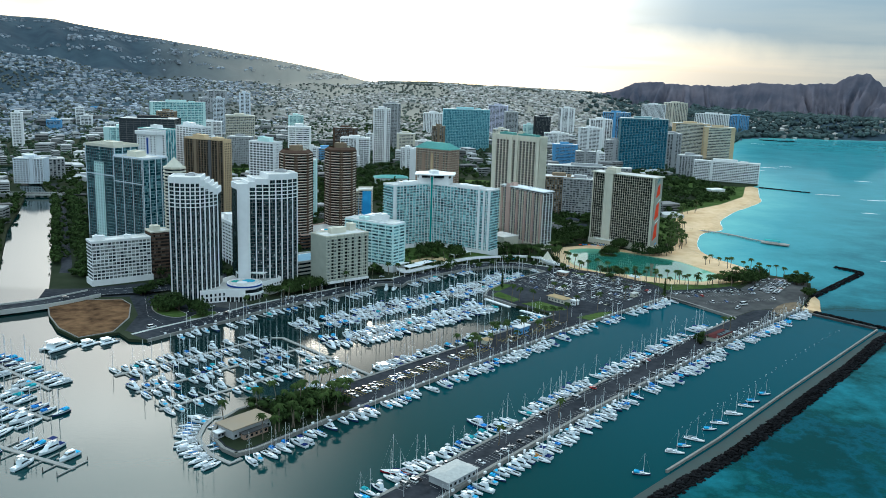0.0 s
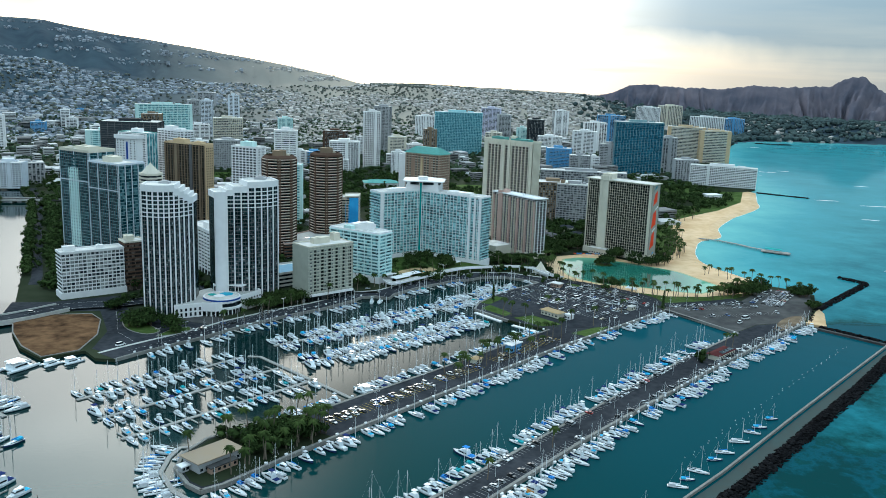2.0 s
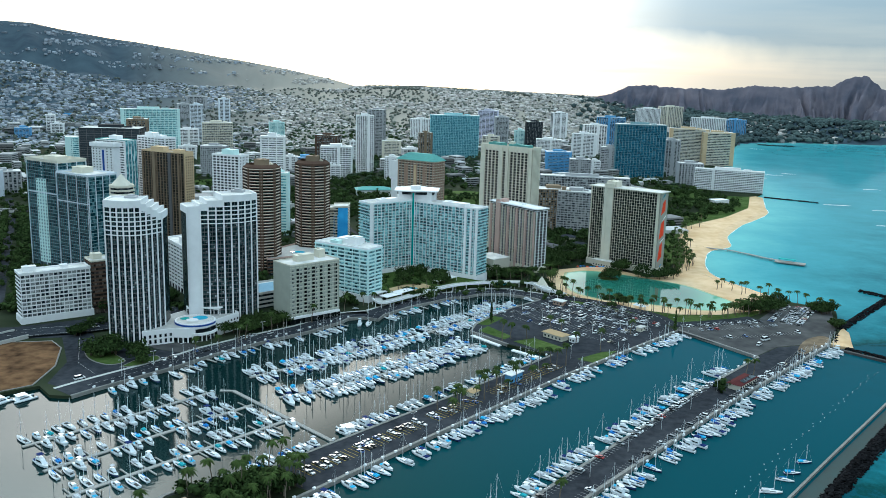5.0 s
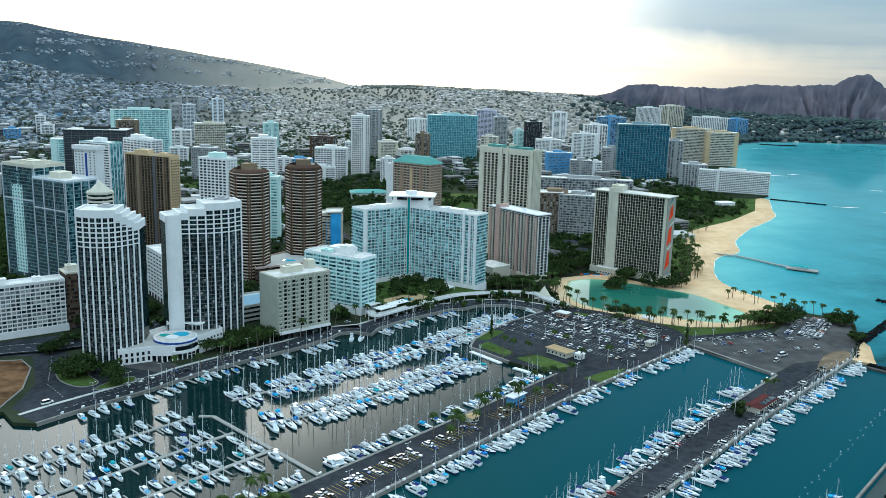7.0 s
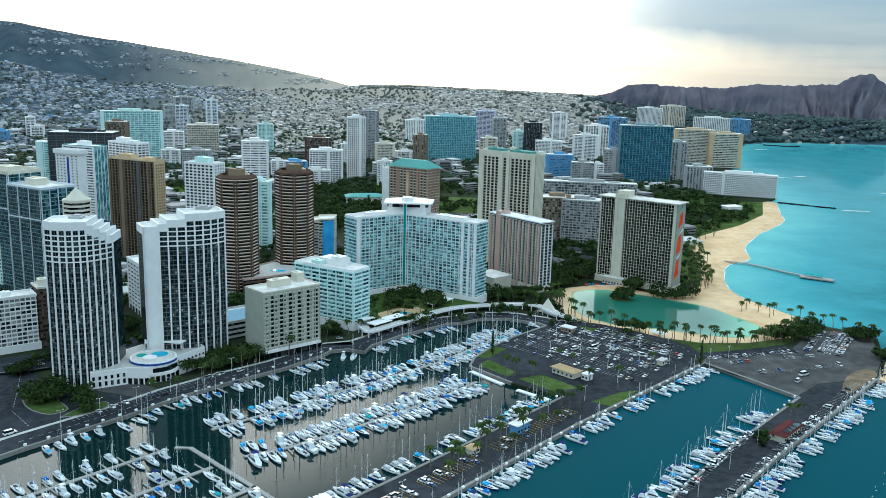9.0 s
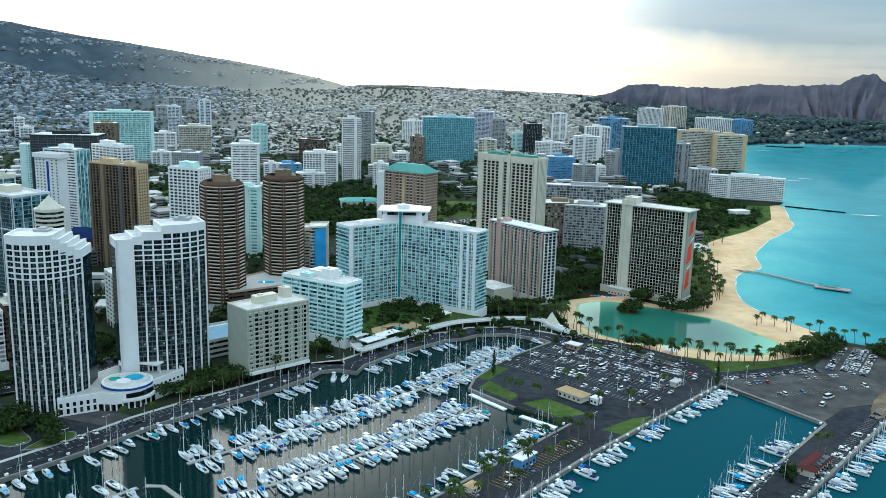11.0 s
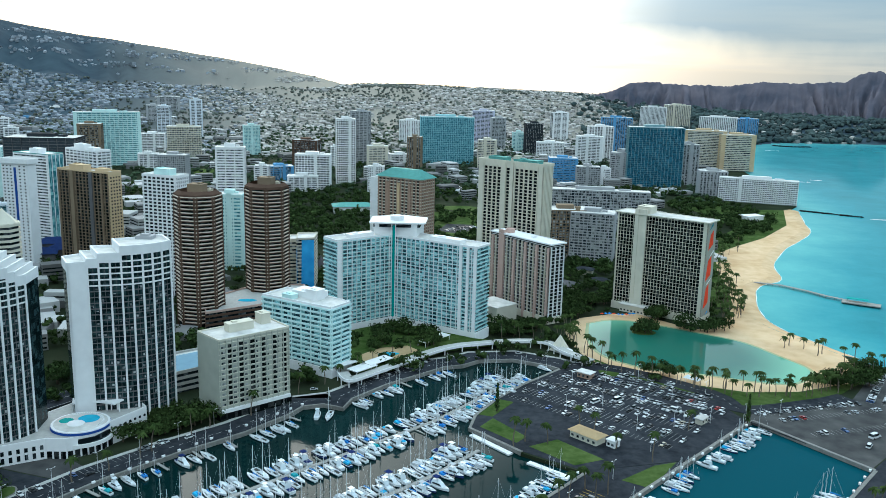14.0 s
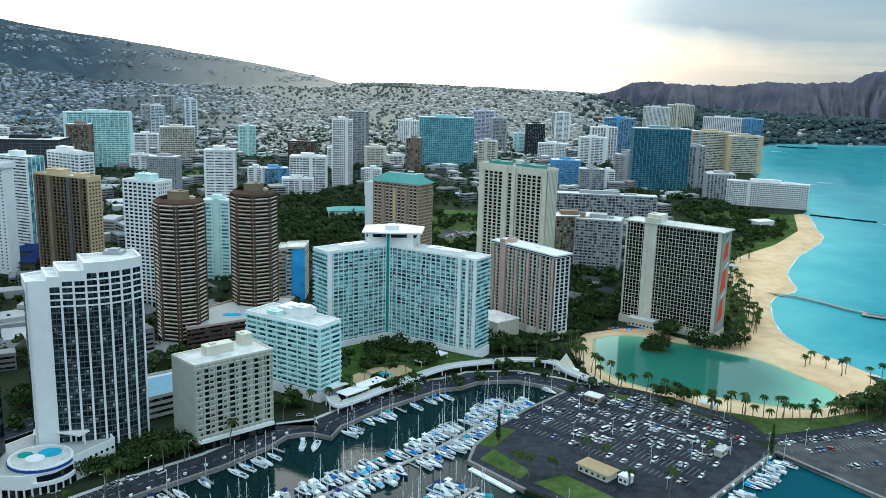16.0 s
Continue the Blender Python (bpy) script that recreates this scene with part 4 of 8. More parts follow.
for k in range(7):
    bm = bmesh.new()
    rod(bm, (0, -0.18, 0), (0, 0.1, 0), 0.75, 0.75, 10)
    x, y = along(POD[4], POD[5], (k + 0.5) / 7)
    part("porthole", bm, M["g_dark"], pod, "round porthole window", loc=(x, y, 8.4)).rotation_euler = (0, 0, math.atan2(19, 11))
# flat dark panels on the wall paint the shade of a drive-through arcade
for i, n in ((1, 3), (2, 4), (3, 3)):
    for k in range(n):
        bm = bmesh.new()
        ln, ang = math.hypot(POD[i + 1][0] - POD[i][0], POD[i + 1][1] - POD[i][1]), math.atan2(POD[i + 1][1] - POD[i][1], POD[i + 1][0] - POD[i][0])
        box(bm, -ln / n * 0.36, ln / n * 0.36, -0.12, 0.3, 0.1, 3.9)
        part("opening", bm, M["void"], pod, "flat dark panel painting a shaded drive-through opening", loc=(*along(POD[i], POD[i + 1], (k + 0.5) / n), 0)).rotation_euler = (0, 0, ang)
random.seed(11)
chair = None
for k in range(26):
    a = -0.4 + 2.6 * k / 25
    bm = bmesh.new()
    box(bm, -0.35, 0.35, -0.9, 0.9, 0.25, 0.4)
    box(bm, -0.35, 0.35, 0.5, 0.95, 0.4, 0.75)
    pos3 = (-165 + dx0 + 10.8 * math.cos(a), 531 + dy0 + 10.2 * math.sin(a), LAND_Z + 12.3)
    if chair is None:
        chair = tagged(part("sun_lounger", bm, M["white"], loc=pos3), "white sun lounger on the round pool deck", "lounger", "sun loungers on the pool deck")
        chair.rotation_euler = (0, 0, a)
    else:
        bm.free()
        c = copy_thing(chair, pose(*pos3, 0, 0, math.degrees(a)))

# grey-green condominium with a blank side wall
# void panes and ground floor paint the shade of balcony recesses and arcade
tower("condominium", "olive grey condominium block with recessed balconies and a blank side", [(-104, 563), (-71.5, 590), (-86, 607), (-119, 578)], 47, M["olive"], fh=2.95, slab=M["olive"], slab_out=0.4, slab_h=0.6, start=7, sill=(M["beige"], 0.6, 0.35, 0.5),
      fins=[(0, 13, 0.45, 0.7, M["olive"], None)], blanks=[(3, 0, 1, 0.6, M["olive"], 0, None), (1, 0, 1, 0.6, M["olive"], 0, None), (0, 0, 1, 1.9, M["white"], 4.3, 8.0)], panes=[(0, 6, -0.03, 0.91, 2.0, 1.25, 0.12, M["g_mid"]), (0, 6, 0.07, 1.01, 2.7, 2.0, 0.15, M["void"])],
      cap=M["beige"], cap_h=0.8, roof=M["roof"], pent=[(-2, 2, 15, 6, 4.5, M["beige"]), (15, 6, 6, 7, 6.0, M["beige"])], base=M["void"], base_h=4.2)
# pale green-white apartment hotel
tower("apartment_hotel", "white apartment hotel with pale green balconies and roof terraces", [(-52, 631), (-42, 646), (-86, 678), (-98.5, 660)], 46.5, M["hotel_glass"], fh=3.0, slab=M["mintwhite"], slab_out=0.9, slab_h=1.1, start=7,
      fins=[(3, 8, 0.4, 0.95, M["mintwhite"], None), (0, 3, 0.5, 0.95, M["mintwhite"], None)], cap=M["white"], cap_h=1.1, roof=M["roof"],
      pent=[(5, 2, 12, 20, 4.0, M["white"]), (2, -5, 8, 9, 6.5, M["white"]), (-6, 9, 6, 8, 3, M["mint"])], base=M["white"], base_h=6)
# wide Y-shaped hotel: two wings and a hub
WL, WJ, WR = (-57, 716), (-18.5, 746), (41, 707)
tower("hotel_wing", "white hotel wing with turquoise glass balconies joined to a hub", slab_plan(WL, WJ, 17), 71, M["hotel_glass"], fh=2.85, slab=M["white"], slab_out=0.75, slab_h=0.26, start=8, sill=(M["aqua"], 0.26, 0.5, 0.68),
      fins=[(0, 13, 0.3, 0.85, M["white"], None)], blanks=[(0, 0.0, 0.07, 0.8, M["white"], 6, None)], cap=M["white"], cap_h=1.2, pent=[(0, 0, 20, 7, 2.2, M["white"])], base=M["white"], base_h=7)
tower("hotel_wing", "long white hotel wing with turquoise glass balconies and slab edges", slab_plan(WJ, WR, 17), 70, M["hotel_glass"], fh=2.85, slab=M["white"], slab_out=0.75, slab_h=0.26, start=8, sill=(M["aqua"], 0.26, 0.5, 0.68),
      fins=[(0, 19, 0.3, 0.85, M["white"], None)], blanks=[(0, 0.80, 0.835, 1.0, M["white"], 6, None), (0, 0.885, 0.915, 1.0, M["white"], 6, None), (0, 0.965, 1.0, 1.0, M["white"], 6, None)], cap=M["white"], cap_h=1.2, pent=[(6, 0, 26, 8, 2.4, M["white"])], base=M["white"], base_h=7)
hub = tagged(empty("hotel_hub", -18.5, 752, LAND_Z), "white hotel hub with a flared flat roof and teal stripe", "hotel hub")
bm = bmesh.new()
prism(bm, [(-14, -7), (0, -4), (17, -8), (22, 14), (-16, 14)], 0, 77)
part("wall", bm, M["white"], hub)
bm = bmesh.new()
prism(bm, [(-18, -8), (0, -10), (23, -9), (25, 16), (6, 26), (-17, 18)], 77.4, 78.4, 0, True)
part("roof", bm, M["white"], hub)
bm = bmesh.new()
prism(bm, [(-15, -6), (0, -7), (19, -7), (21, 14), (-15, 15)], 74.5, 77.5)
part("roof_lounge_window", bm, M["g_dark"], hub)
bm = bmesh.new()
prism(bm, [(2 + 5 * math.cos(a), 4 + 5 * math.sin(a)) for a in ring[::4]], 78.4, 81.6, 0, True)
part("plant_room", bm, M["white"], hub)
bm = bmesh.new()
box(bm, -0.9, 0.9, -7.6, -5.5, 5, 76)
part("stripe", bm, M["tealpaint"], hub, "teal painted lift shaft stripe")
for sx in (-1.7, 1.1):
    bm = bmesh.new()
    box(bm, sx, sx + 0.6, -8.0, -5.5, 5, 77)
    part("fin", bm, M["white"], hub)

# hotel terrace in front: raised deck, white edge, columns
deck_line = smooth_line([(-48, 628), (-39, 614), (-17, 636), (20, 677), (48, 690), (72, 696), (90, 693), (98, 676), (112, 657)], 5)
deck = tagged(empty("terrace", 0, 0, 0), "raised hotel terrace with a white edge on columns above the road", "terrace")
bm = bmesh.new()
prism(bm, band(deck_line, 7, 0), 6.0, 6.7, 0, True)
part("deck", bm, M["concrete"], deck)
bm = bmesh.new()
prism(bm, band(deck_line, 0.1, 0.35), 5.7, 7.5, 0, True)
part("edge", bm, M["white"], deck)
for k in range(1, len(deck_line), 2):
    bm = bmesh.new()
    x, y = deck_line[k]
    rod(bm, (x - 0.6, y + 0.9, 1.9), (x - 0.6, y + 0.9, 6.1), 0.4, 0.4)
    part("column", bm, M["white"], deck)
garden = [(-36, 625), (-17, 644), (18, 684), (46, 697), (60, 700), (41, 705), (-18, 742), (-54, 714), (-44, 668), (-38, 648)]
sheet("hotel_garden", garden, 1.8, 5.6, M["lawn"], "planted hotel garden deck between the wings", "garden")
for x, y, w, d, h, rz, m, lab in [(-33, 634, 18, 9, 8.2, 48, "white", "white flat canopy roof by the hotel drive"), (-24, 646, 20, 8, 8.6, 48, "white", "white terrace canopy beside the garden pool"), (-44, 640, 13, 9, 9, 48, "white", "white porch roof at the hotel entrance"), (12, 694, 26, 8, 8.8, 48, "white", "white terrace roof below the hotel wing")]:
    c = tagged(empty("canopy", x, y, 5.6 if h > 8.3 else 2, rz * math.pi / 180), lab, "canopy")
    bm = bmesh.new()
    z = h - (5.6 if h > 8.3 else 2)
    box(bm, -w / 2, w / 2, -d / 2, d / 2, z, z + 0.5)
    part("roof", bm, M[m], c)
    for sx in (-1, 1):
        for sy in (-1, 1):
            bm = bmesh.new()
            rod(bm, (sx * (w / 2 - 0.6), sy * (d / 2 - 0.6), 0), (sx * (w / 2 - 0.6), sy * (d / 2 - 0.6), z), 0.2, 0.2)
            part("post", bm, M["white"], c)
for x, y, r, lab in [(-18, 668, 5, "kidney-shaped blue garden swimming pool"), (60, 705, 7, "light blue hotel swimming pool")]:
    pts = [(x + r * 1.3 * math.cos(a) * (1 + 0.15 * math.sin(2 * a)), y + r * 0.7 * math.sin(a)) for a in ring[::2]]
    sheet("pool", pts, 5.0 if x < 50 else 1.9, 5.78 if x < 50 else 2.6, M["pool"], lab, "pool")

# dark lattice tower with a tall mosaic on its end, on the lagoon
RB = slab_plan((160.5, 807), (218, 761), 17)
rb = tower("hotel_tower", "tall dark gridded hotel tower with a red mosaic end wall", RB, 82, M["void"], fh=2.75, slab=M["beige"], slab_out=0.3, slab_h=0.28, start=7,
           fins=[(0, 29, 0.25, 0.45, M["beige"], None)], blanks=[(0, 0.20, 0.245, 1.5, M["beige"], 3, 86), (0, 0.29, 0.335, 1.5, M["beige"], 3, 86), (0, 0.245, 0.29, 1.0, M["beige"], 3, 86), (0, 0.965, 1.0, 1.2, M["beige"], 3, None), (0, 0.0, 0.012, 1.2, M["beige"], 3, None), (1, 0, 1, 0.9, M["mosaic"], 2, 81)],
           cap=M["beige"], cap_h=0.5, cap_out=2.2, roof=M["roof"], pent=[(-17, 1, 11, 12, 5.5, M["beige"])], base=M["beige"], base_h=6)
rx, ry = RB[1]
cxr, cyr = sum(p[0] for p in RB) / 4, sum(p[1] for p in RB) / 4
ang = math.atan2(RB[2][1] - RB[1][1], RB[2][0] - RB[1][0])
for z0, z1, u0, u1, mm, lab in [(58, 73, 3, 12, "red", "red mosaic flame"), (34, 53, 2, 12, "red", "red mosaic flame"), (12, 31, 2, 11, "red", "red mosaic flame"), (52, 57, 6, 15, "white", "white mosaic band"), (31, 34, 4, 14, "white", "white mosaic band"), (4, 9, 5, 12, "cyan", "blue mosaic band"), (73, 79, 2, 10, "g_teal", "green mosaic leaf")]:
    bm = bmesh.new()
    prism(bm, [(u0, z0), (u1, z0 + 4), (u1 - 1, z1), (u0 + 3, z1 - 3)], 0, 0.12, 0, True)
    o = part("mosaic_panel", bm, M[mm], rb, lab)
    o.matrix_local = Matrix.Translation((rx - cxr, ry - cyr, 0)) @ Matrix.Rotation(ang, 4, "Z") @ Matrix.Translation((0, -0.93, 0)) @ Matrix.Rotation(math.pi / 2, 4, "X")
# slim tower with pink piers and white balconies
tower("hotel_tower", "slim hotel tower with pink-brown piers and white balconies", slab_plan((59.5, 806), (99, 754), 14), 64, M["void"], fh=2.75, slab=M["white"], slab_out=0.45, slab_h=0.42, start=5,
      fins=[(0, 6, 2.2, 1.7, M["pinkish"], 61.5), (0, 16, 0.55, 1.5, M["ivory"], 61.5), (1, 4, 0.4, 1.2, M["white"], 61.5)], blanks=[(0, 0.13, 0.22, 1.6, M["pinkish"], 0, 67)], cap=M["white"], cap_h=0.7, cap_out=1.6, roof=M["white"], pent=[(-20, 0, 5, 6, 3, M["pinkish"]), (6, 1, 3, 3, 1.2, M["white"])], base=M["ivory"])
# broad cream tower with two stacks of balconies
tower("hotel_tower", "broad cream hotel tower with columns of dark balconies", slab_plan((52, 885), (103, 842), 14), 113, M["void"], fh=2.9, slab=M["ivory"], slab_out=0.35, slab_h=0.7, start=5,
      fins=[(0, 15, 0.9, 1.3, M["ivory"], None), (1, 7, 1.4, 0.8, M["ivory"], None)], blanks=[(0, 0.0, 0.07, 1.5, M["ivory"], 0, None), (0, 0.36, 0.43, 1.7, M["ivory"], 0, 114), (0, 0.50, 0.55, 1.7, M["ivory"], 0, 114), (0, 0.94, 1.0, 1.5, M["ivory"], 0, None), (0, 0, 1, 0.9, M["ivory"], 106.5, None)], cap=M["ivory"], cap_h=1.8, cap_out=1.0,
      pent=[(-17, 0, 18, 9, 3.5, M["copper"]), (13, 0, 24, 10, 3.0, M["copper"]), (2, 0, 5, 6, 5.5, M["ivory"])], base=M["ivory"])
# brick-coloured tower under a green hipped roof
kal = tower("hotel_tower", "brick-brown tower with cream balconies and green hipped roof", slab_plan((-41, 950), (0, 922), 22), 88, M["g_brown"], fh=3.0, slab=M["beige"], slab_out=0.7, slab_h=0.85, start=5,
            fins=[(0, 12, 1.3, 1.0, M["brick"], None), (1, 7, 1.3, 1.0, M["brick"], None)], blanks=[(0, 0.22, 0.27, 1.9, M["brick"], 0, 84), (0, 0.73, 0.78, 1.9, M["brick"], 0, 84), (0, 0.475, 0.525, 1.9, M["sandy"], 0, 84)], cap=M["ivory"], cap_h=0.8)
bm = bmesh.new()
L2, D2 = 27, 13
lo = [bm.verts.new((x, y, 0)) for x, y in ((-L2, -D2), (L2, -D2), (L2, D2), (-L2, D2))]
hi = [bm.verts.new((x, y, 7.5)) for x, y in ((-L2 + 11, -3), (L2 - 11, -3), (L2 - 11, 3), (-L2 + 11, 3))]
for i in range(4):
    bm.faces.new((lo[i], lo[(i + 1) % 4], hi[(i + 1) % 4], hi[i]))
bm.faces.new(hi)
part("hipped_roof", bm, M["copper"], kal, "green copper hipped roof", loc=(0, 0, 87)).rotation_euler = (0, 0, math.atan2(-28, 41))


# twin brown octagonal towers on a banded podium
def octagon(cx, cy, r, rot):
    return [(cx + r * math.cos(rot + (k + 0.5) * math.tau / 8), cy + r * math.sin(rot + (k + 0.5) * math.tau / 8)) for k in range(8)]


for cx, cy, top, lab in [(-158.5, 737, 99, "brown octagonal tower banded with pale window sills beside its podium"), (-119, 790, 98, "brown octagonal tower banded with pale window sills above the terrace")]:
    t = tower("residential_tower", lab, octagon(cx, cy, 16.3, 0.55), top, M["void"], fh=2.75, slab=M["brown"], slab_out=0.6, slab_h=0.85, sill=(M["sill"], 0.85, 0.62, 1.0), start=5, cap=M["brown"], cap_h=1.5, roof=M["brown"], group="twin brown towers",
              fins=[(k, 2, 1.3, 1.05, M["brown"], None) for k in range(8)], pent=[(0, 0, 11, 9, 7.5, M["tan"]), (-4, -8, 7, 3, 3.0, M["beige"])])
    bm = bmesh.new()
    ri, ro = octagon(0, 0, 13.6, 0.55), octagon(0, 0, 16.7, 0.55)
    a = [bm.verts.new((x, y, top - 1.2)) for x, y in ro]
    b3 = [bm.verts.new((x, y, top + 1.6)) for x, y in ri]
    for i in range(8):
        bm.faces.new((a[i], a[(i + 1) % 8], b3[(i + 1) % 8], b3[i]))
    part("sloped_roof", bm, M["brown"], t)
tower("podium", "banded brown parking podium with a garden terrace on top", [(-150, 716), (-98, 752), (-92, 800), (-128, 800), (-160, 750)], 17, M["g_dark"], fh=3.2, slab=M["brown"], slab_out=0.5, slab_h=1.6, start=2, cap=M["pinkish"], roof=M["concrete"], category="podium")
sheet("pool", [(-128 + 7 * math.cos(a), 752 + 3.5 * math.sin(a)) for a in ring[::3]], 16.5, 17.35, M["pool"], "turquoise terrace pool on the podium roof", "pool")
# low building with a blue mural
tower("apartment_house", "narrow apartment house with a bright blue mural on its end", [(-103, 834), (-89, 838), (-89, 862), (-105, 858)], 48, M["g_mid"], fh=3, slab=M["beige"], slab_out=0.3, slab_h=1.1, blanks=[(0, 0.30, 1.0, 0.9, M["cyan"], 3, 47)], fins=[(0, 5, 0.4, 0.5, M["cyan"], 40)], cap=M["beige"])
tower("apartment_house", "pale concrete apartment slab behind the mural house", [(-112, 850), (-104, 852), (-104, 872), (-113, 870)], 44, M["g_mid"], fh=3, slab=M["beige"], slab_out=0.4, slab_h=1.6, cap=M["beige"])
# white grid tower, brown and tan slab tower, and others further back
tower("residential_tower", "white residential tower with a grid of dark windows and glass crown", slab_plan((-226, 826), (-196, 813), 16), 101, M["g_dark"], fh=2.9, slab=M["white"], slab_out=0.5, slab_h=1.15, start=5,
      fins=[(0, 8, 1.1, 0.6, M["white"], None), (1, 7, 1.1, 0.6, M["white"], None)], cap=M["white"], cap_h=1.0, pent=[(0, 0, 15, 9, 5, M["mint"])])
tower("residential_tower", "brown residential slab tower with a tan end wall", slab_plan((-310, 864), (-259, 840), 14), 99, M["void"], fh=2.8, slab=M["tan"], slab_out=0.5, slab_h=0.55, start=5,
      panes=[(1, 4, 0.06, 0.94, 1.4, 1.3, 0.85, M["void"])],
      fins=[(0, 15, 0.5, 1.0, M["tan"], None)], blanks=[(0, 0.26, 0.33, 1.9, M["tan"], 0, None), (0, 0.64, 0.70, 1.9, M["darkgrey"], 0, None), (0, 0.86, 0.89, 1.5, M["tan"], 0, None), (1, 0, 1, 0.7, M["sandy"], 0, None), (0, 0, 0.03, 1, M["tan"], 0, None)], cap=M["sandy"], cap_h=1.4,
      pent=[(-10, 0, 16, 9, 4.5, M["sandy"]), (14, 2, 10, 8, 2.5, M["sandy"])])
tower("glass_tower", "blue-green glass residential tower with pale framed crown", slab_plan((-376, 742), (-338, 718), 30), 100, M["g_slate"], fh=3.1, slab=M["glassrail"], slab_out=0.55, slab_h=0.5, start=5, fins=[(0, 3, 0.5, 0.8, M["pale"], None), (0, 15, 0.2, 0.7, M["darkgrey"], None), (1, 4, 0.5, 0.8, M["pale"], None)], panes=[(0, 4, 0.30, 0.64, 1.5, 1.5, 0.85, M["g_slate"])],
      blanks=[(0, 0.0, 1.0, 0.9, M["pale"], 70, 71), (0, 0.30, 0.64, 0.75, M["mint"], 4, 84)], cap=M["beige"], cap_h=2.5, pent=[(0, 0, 20, 12, 4, M["beige"])])
tower("glass_tower", "stepped blue-green glass residential tower with dark balconies", slab_plan((-338, 716), (-301, 692), 30), 92, M["g_slate"], fh=3.1, slab=M["glassrail"], slab_out=0.6, slab_h=0.45, start=5, fins=[(0, 4, 0.6, 0.9, M["pale"], None), (0, 17, 0.2, 0.75, M["darkgrey"], None), (1, 5, 0.5, 0.8, M["pale"], None)],
      blanks=[(0, 0.0, 1.0, 0.9, M["pale"], 66, 67)], cap=M["pale"], cap_h=1.5, pent=[(-8, 2, 14, 12, 5, M["beige"])])
tower("apartment_block", "long white apartment block with rows of small windows", slab_plan((-296, 548), (-257, 577), 15), 39, M["g_mid"], fh=2.9, slab=M["white"], slab_out=0.3, slab_h=0.95, start=4, fins=[(0, 16, 0.5, 0.4, M["white"], None)], cap=M["white"], cap_h=1.0, roof=M["roof"], pent=[(-16, 2, 9, 5, 3.5, M["white"]), (8, 2, 5, 4, 2.2, M["white"])], base=M["white"])
tower("apartment_block", "dark brown apartment block behind the long white one", slab_plan((-256, 578), (-243, 588), 16), 43, M["g_brown"], fh=2.9, slab=M["brown"], slab_out=0.4, slab_h=1.1, start=4, cap=M["beige"], cap_h=1.0, pent=[(-2, 2, 7, 7, 4, M["beige"])])
tower("residential_tower", "white tower with a dark blue stripe and a flared crown", slab_plan((-386, 922), (-358, 912), 11), 97, M["white"], fh=3, slab=M["white"], slab_out=0.15, slab_h=0.4, start=4, panes=[(0, 3, 0.02, 0.44, 1.6, 1.1, 0.2, M["g_dark"]), (0, 2, 0.62, 0.98, 1.6, 1.1, 0.2, M["g_dark"])], blanks=[(0, 0.49, 0.57, 0.5, M["navy"], 0, 93)], cap=M["white"], cap_h=4, cap_out=1.5)
tower("residential_tower", "white ribbed tower with green glass end bays", slab_plan((-412, 1003), (-371, 985), 20), 97, M["g_mid"], fh=3, slab=M["white"], slab_out=0.5, slab_h=1.5, start=4, blanks=[(1, 0.0, 1.0, 0.7, M["g_aqua"], 0, None)], fins=[(0, 2, 1.0, 0.8, M["white"], None), (1, 5, 0.6, 1.0, M["white"], None)], cap=M["copper"], pent=[(0, 0, 12, 10, 5, M["white"])])
tower("residential_tower", "white tower with stepped roof behind the brown slab", slab_plan((-368, 1024), (-326, 996), 16), 100, M["g_mid"], fh=3.0, slab=M["white"], slab_out=0.5, slab_h=1.3, start=5, fins=[(0, 9, 0.8, 0.6, M["white"], None), (1, 4, 0.8, 0.6, M["white"], None)], cap=M["white"], cap_h=1.6, pent=[(-8, 0, 16, 9, 5.5, M["white"]), (10, 0, 10, 8, 3.0, M["white"])])
tower("residential_tower", "slim white tower joined to the brick-brown one", slab_plan((-50, 968), (-40, 961), 12), 84, M["white"], fh=3.0, slab=M["white"], slab_out=0.3, slab_h=0.5, start=5, cap=M["white"], cap_h=1.0, pent=[(0, 0, 5, 5, 2, M["white"])])
pag = tower("pagoda_tower", "cream tower stepping up to a pointed pyramid roof", octagon(-259, 657, 9.6, 0.4), 90, M["g_dark"], fh=3.2, slab=M["beige"], slab_out=1.0, slab_h=1.5, start=4, cap=M["beige"])
bm = bmesh.new()
bmesh.ops.create_cone(bm, segments=8, radius1=9.0, radius2=2.6, depth=6.5, matrix=Matrix.Translation((0, 0, 92)))
bmesh.ops.create_cone(bm, segments=8, radius1=2.5, radius2=0.1, depth=3.0, matrix=Matrix.Translation((0, 0, 96.7)))
part("pyramid_roof", bm, M["beige"], pag)
tower("apartment_block", "white flat block with dark ribbon windows between the hotel towers", [(-232, 680), (-198, 632), (-185, 642), (-220, 692)], 42, M["g_dark"], fh=3.1, slab=M["white"], slab_out=0.3, slab_h=1.7, start=4, fins=[(0, 9, 1.6, 0.4, M["white"], None)], cap=M["white"], pent=[(0, 0, 10, 8, 5, M["white"])])
tower("tennis_block", "low grey block with a blue tennis court on its roof", [(-140, 600), (-110, 626), (-128, 652), (-160, 628)], 14, M["g_dark"], fh=3.5, slab=M["concrete"], slab_out=0.3, slab_h=1.8, start=1, cap=M["concrete"], cap_h=1.5)
sheet("tennis_court", [(-140, 604), (-114, 626), (-129, 647), (-155, 626)], 13.8, 14.35, mat("court_blue", (0.20, 0.33, 0.41), 0.8, vary=0.08, scale=0.2), "light blue tennis court on a roof", "tennis court")


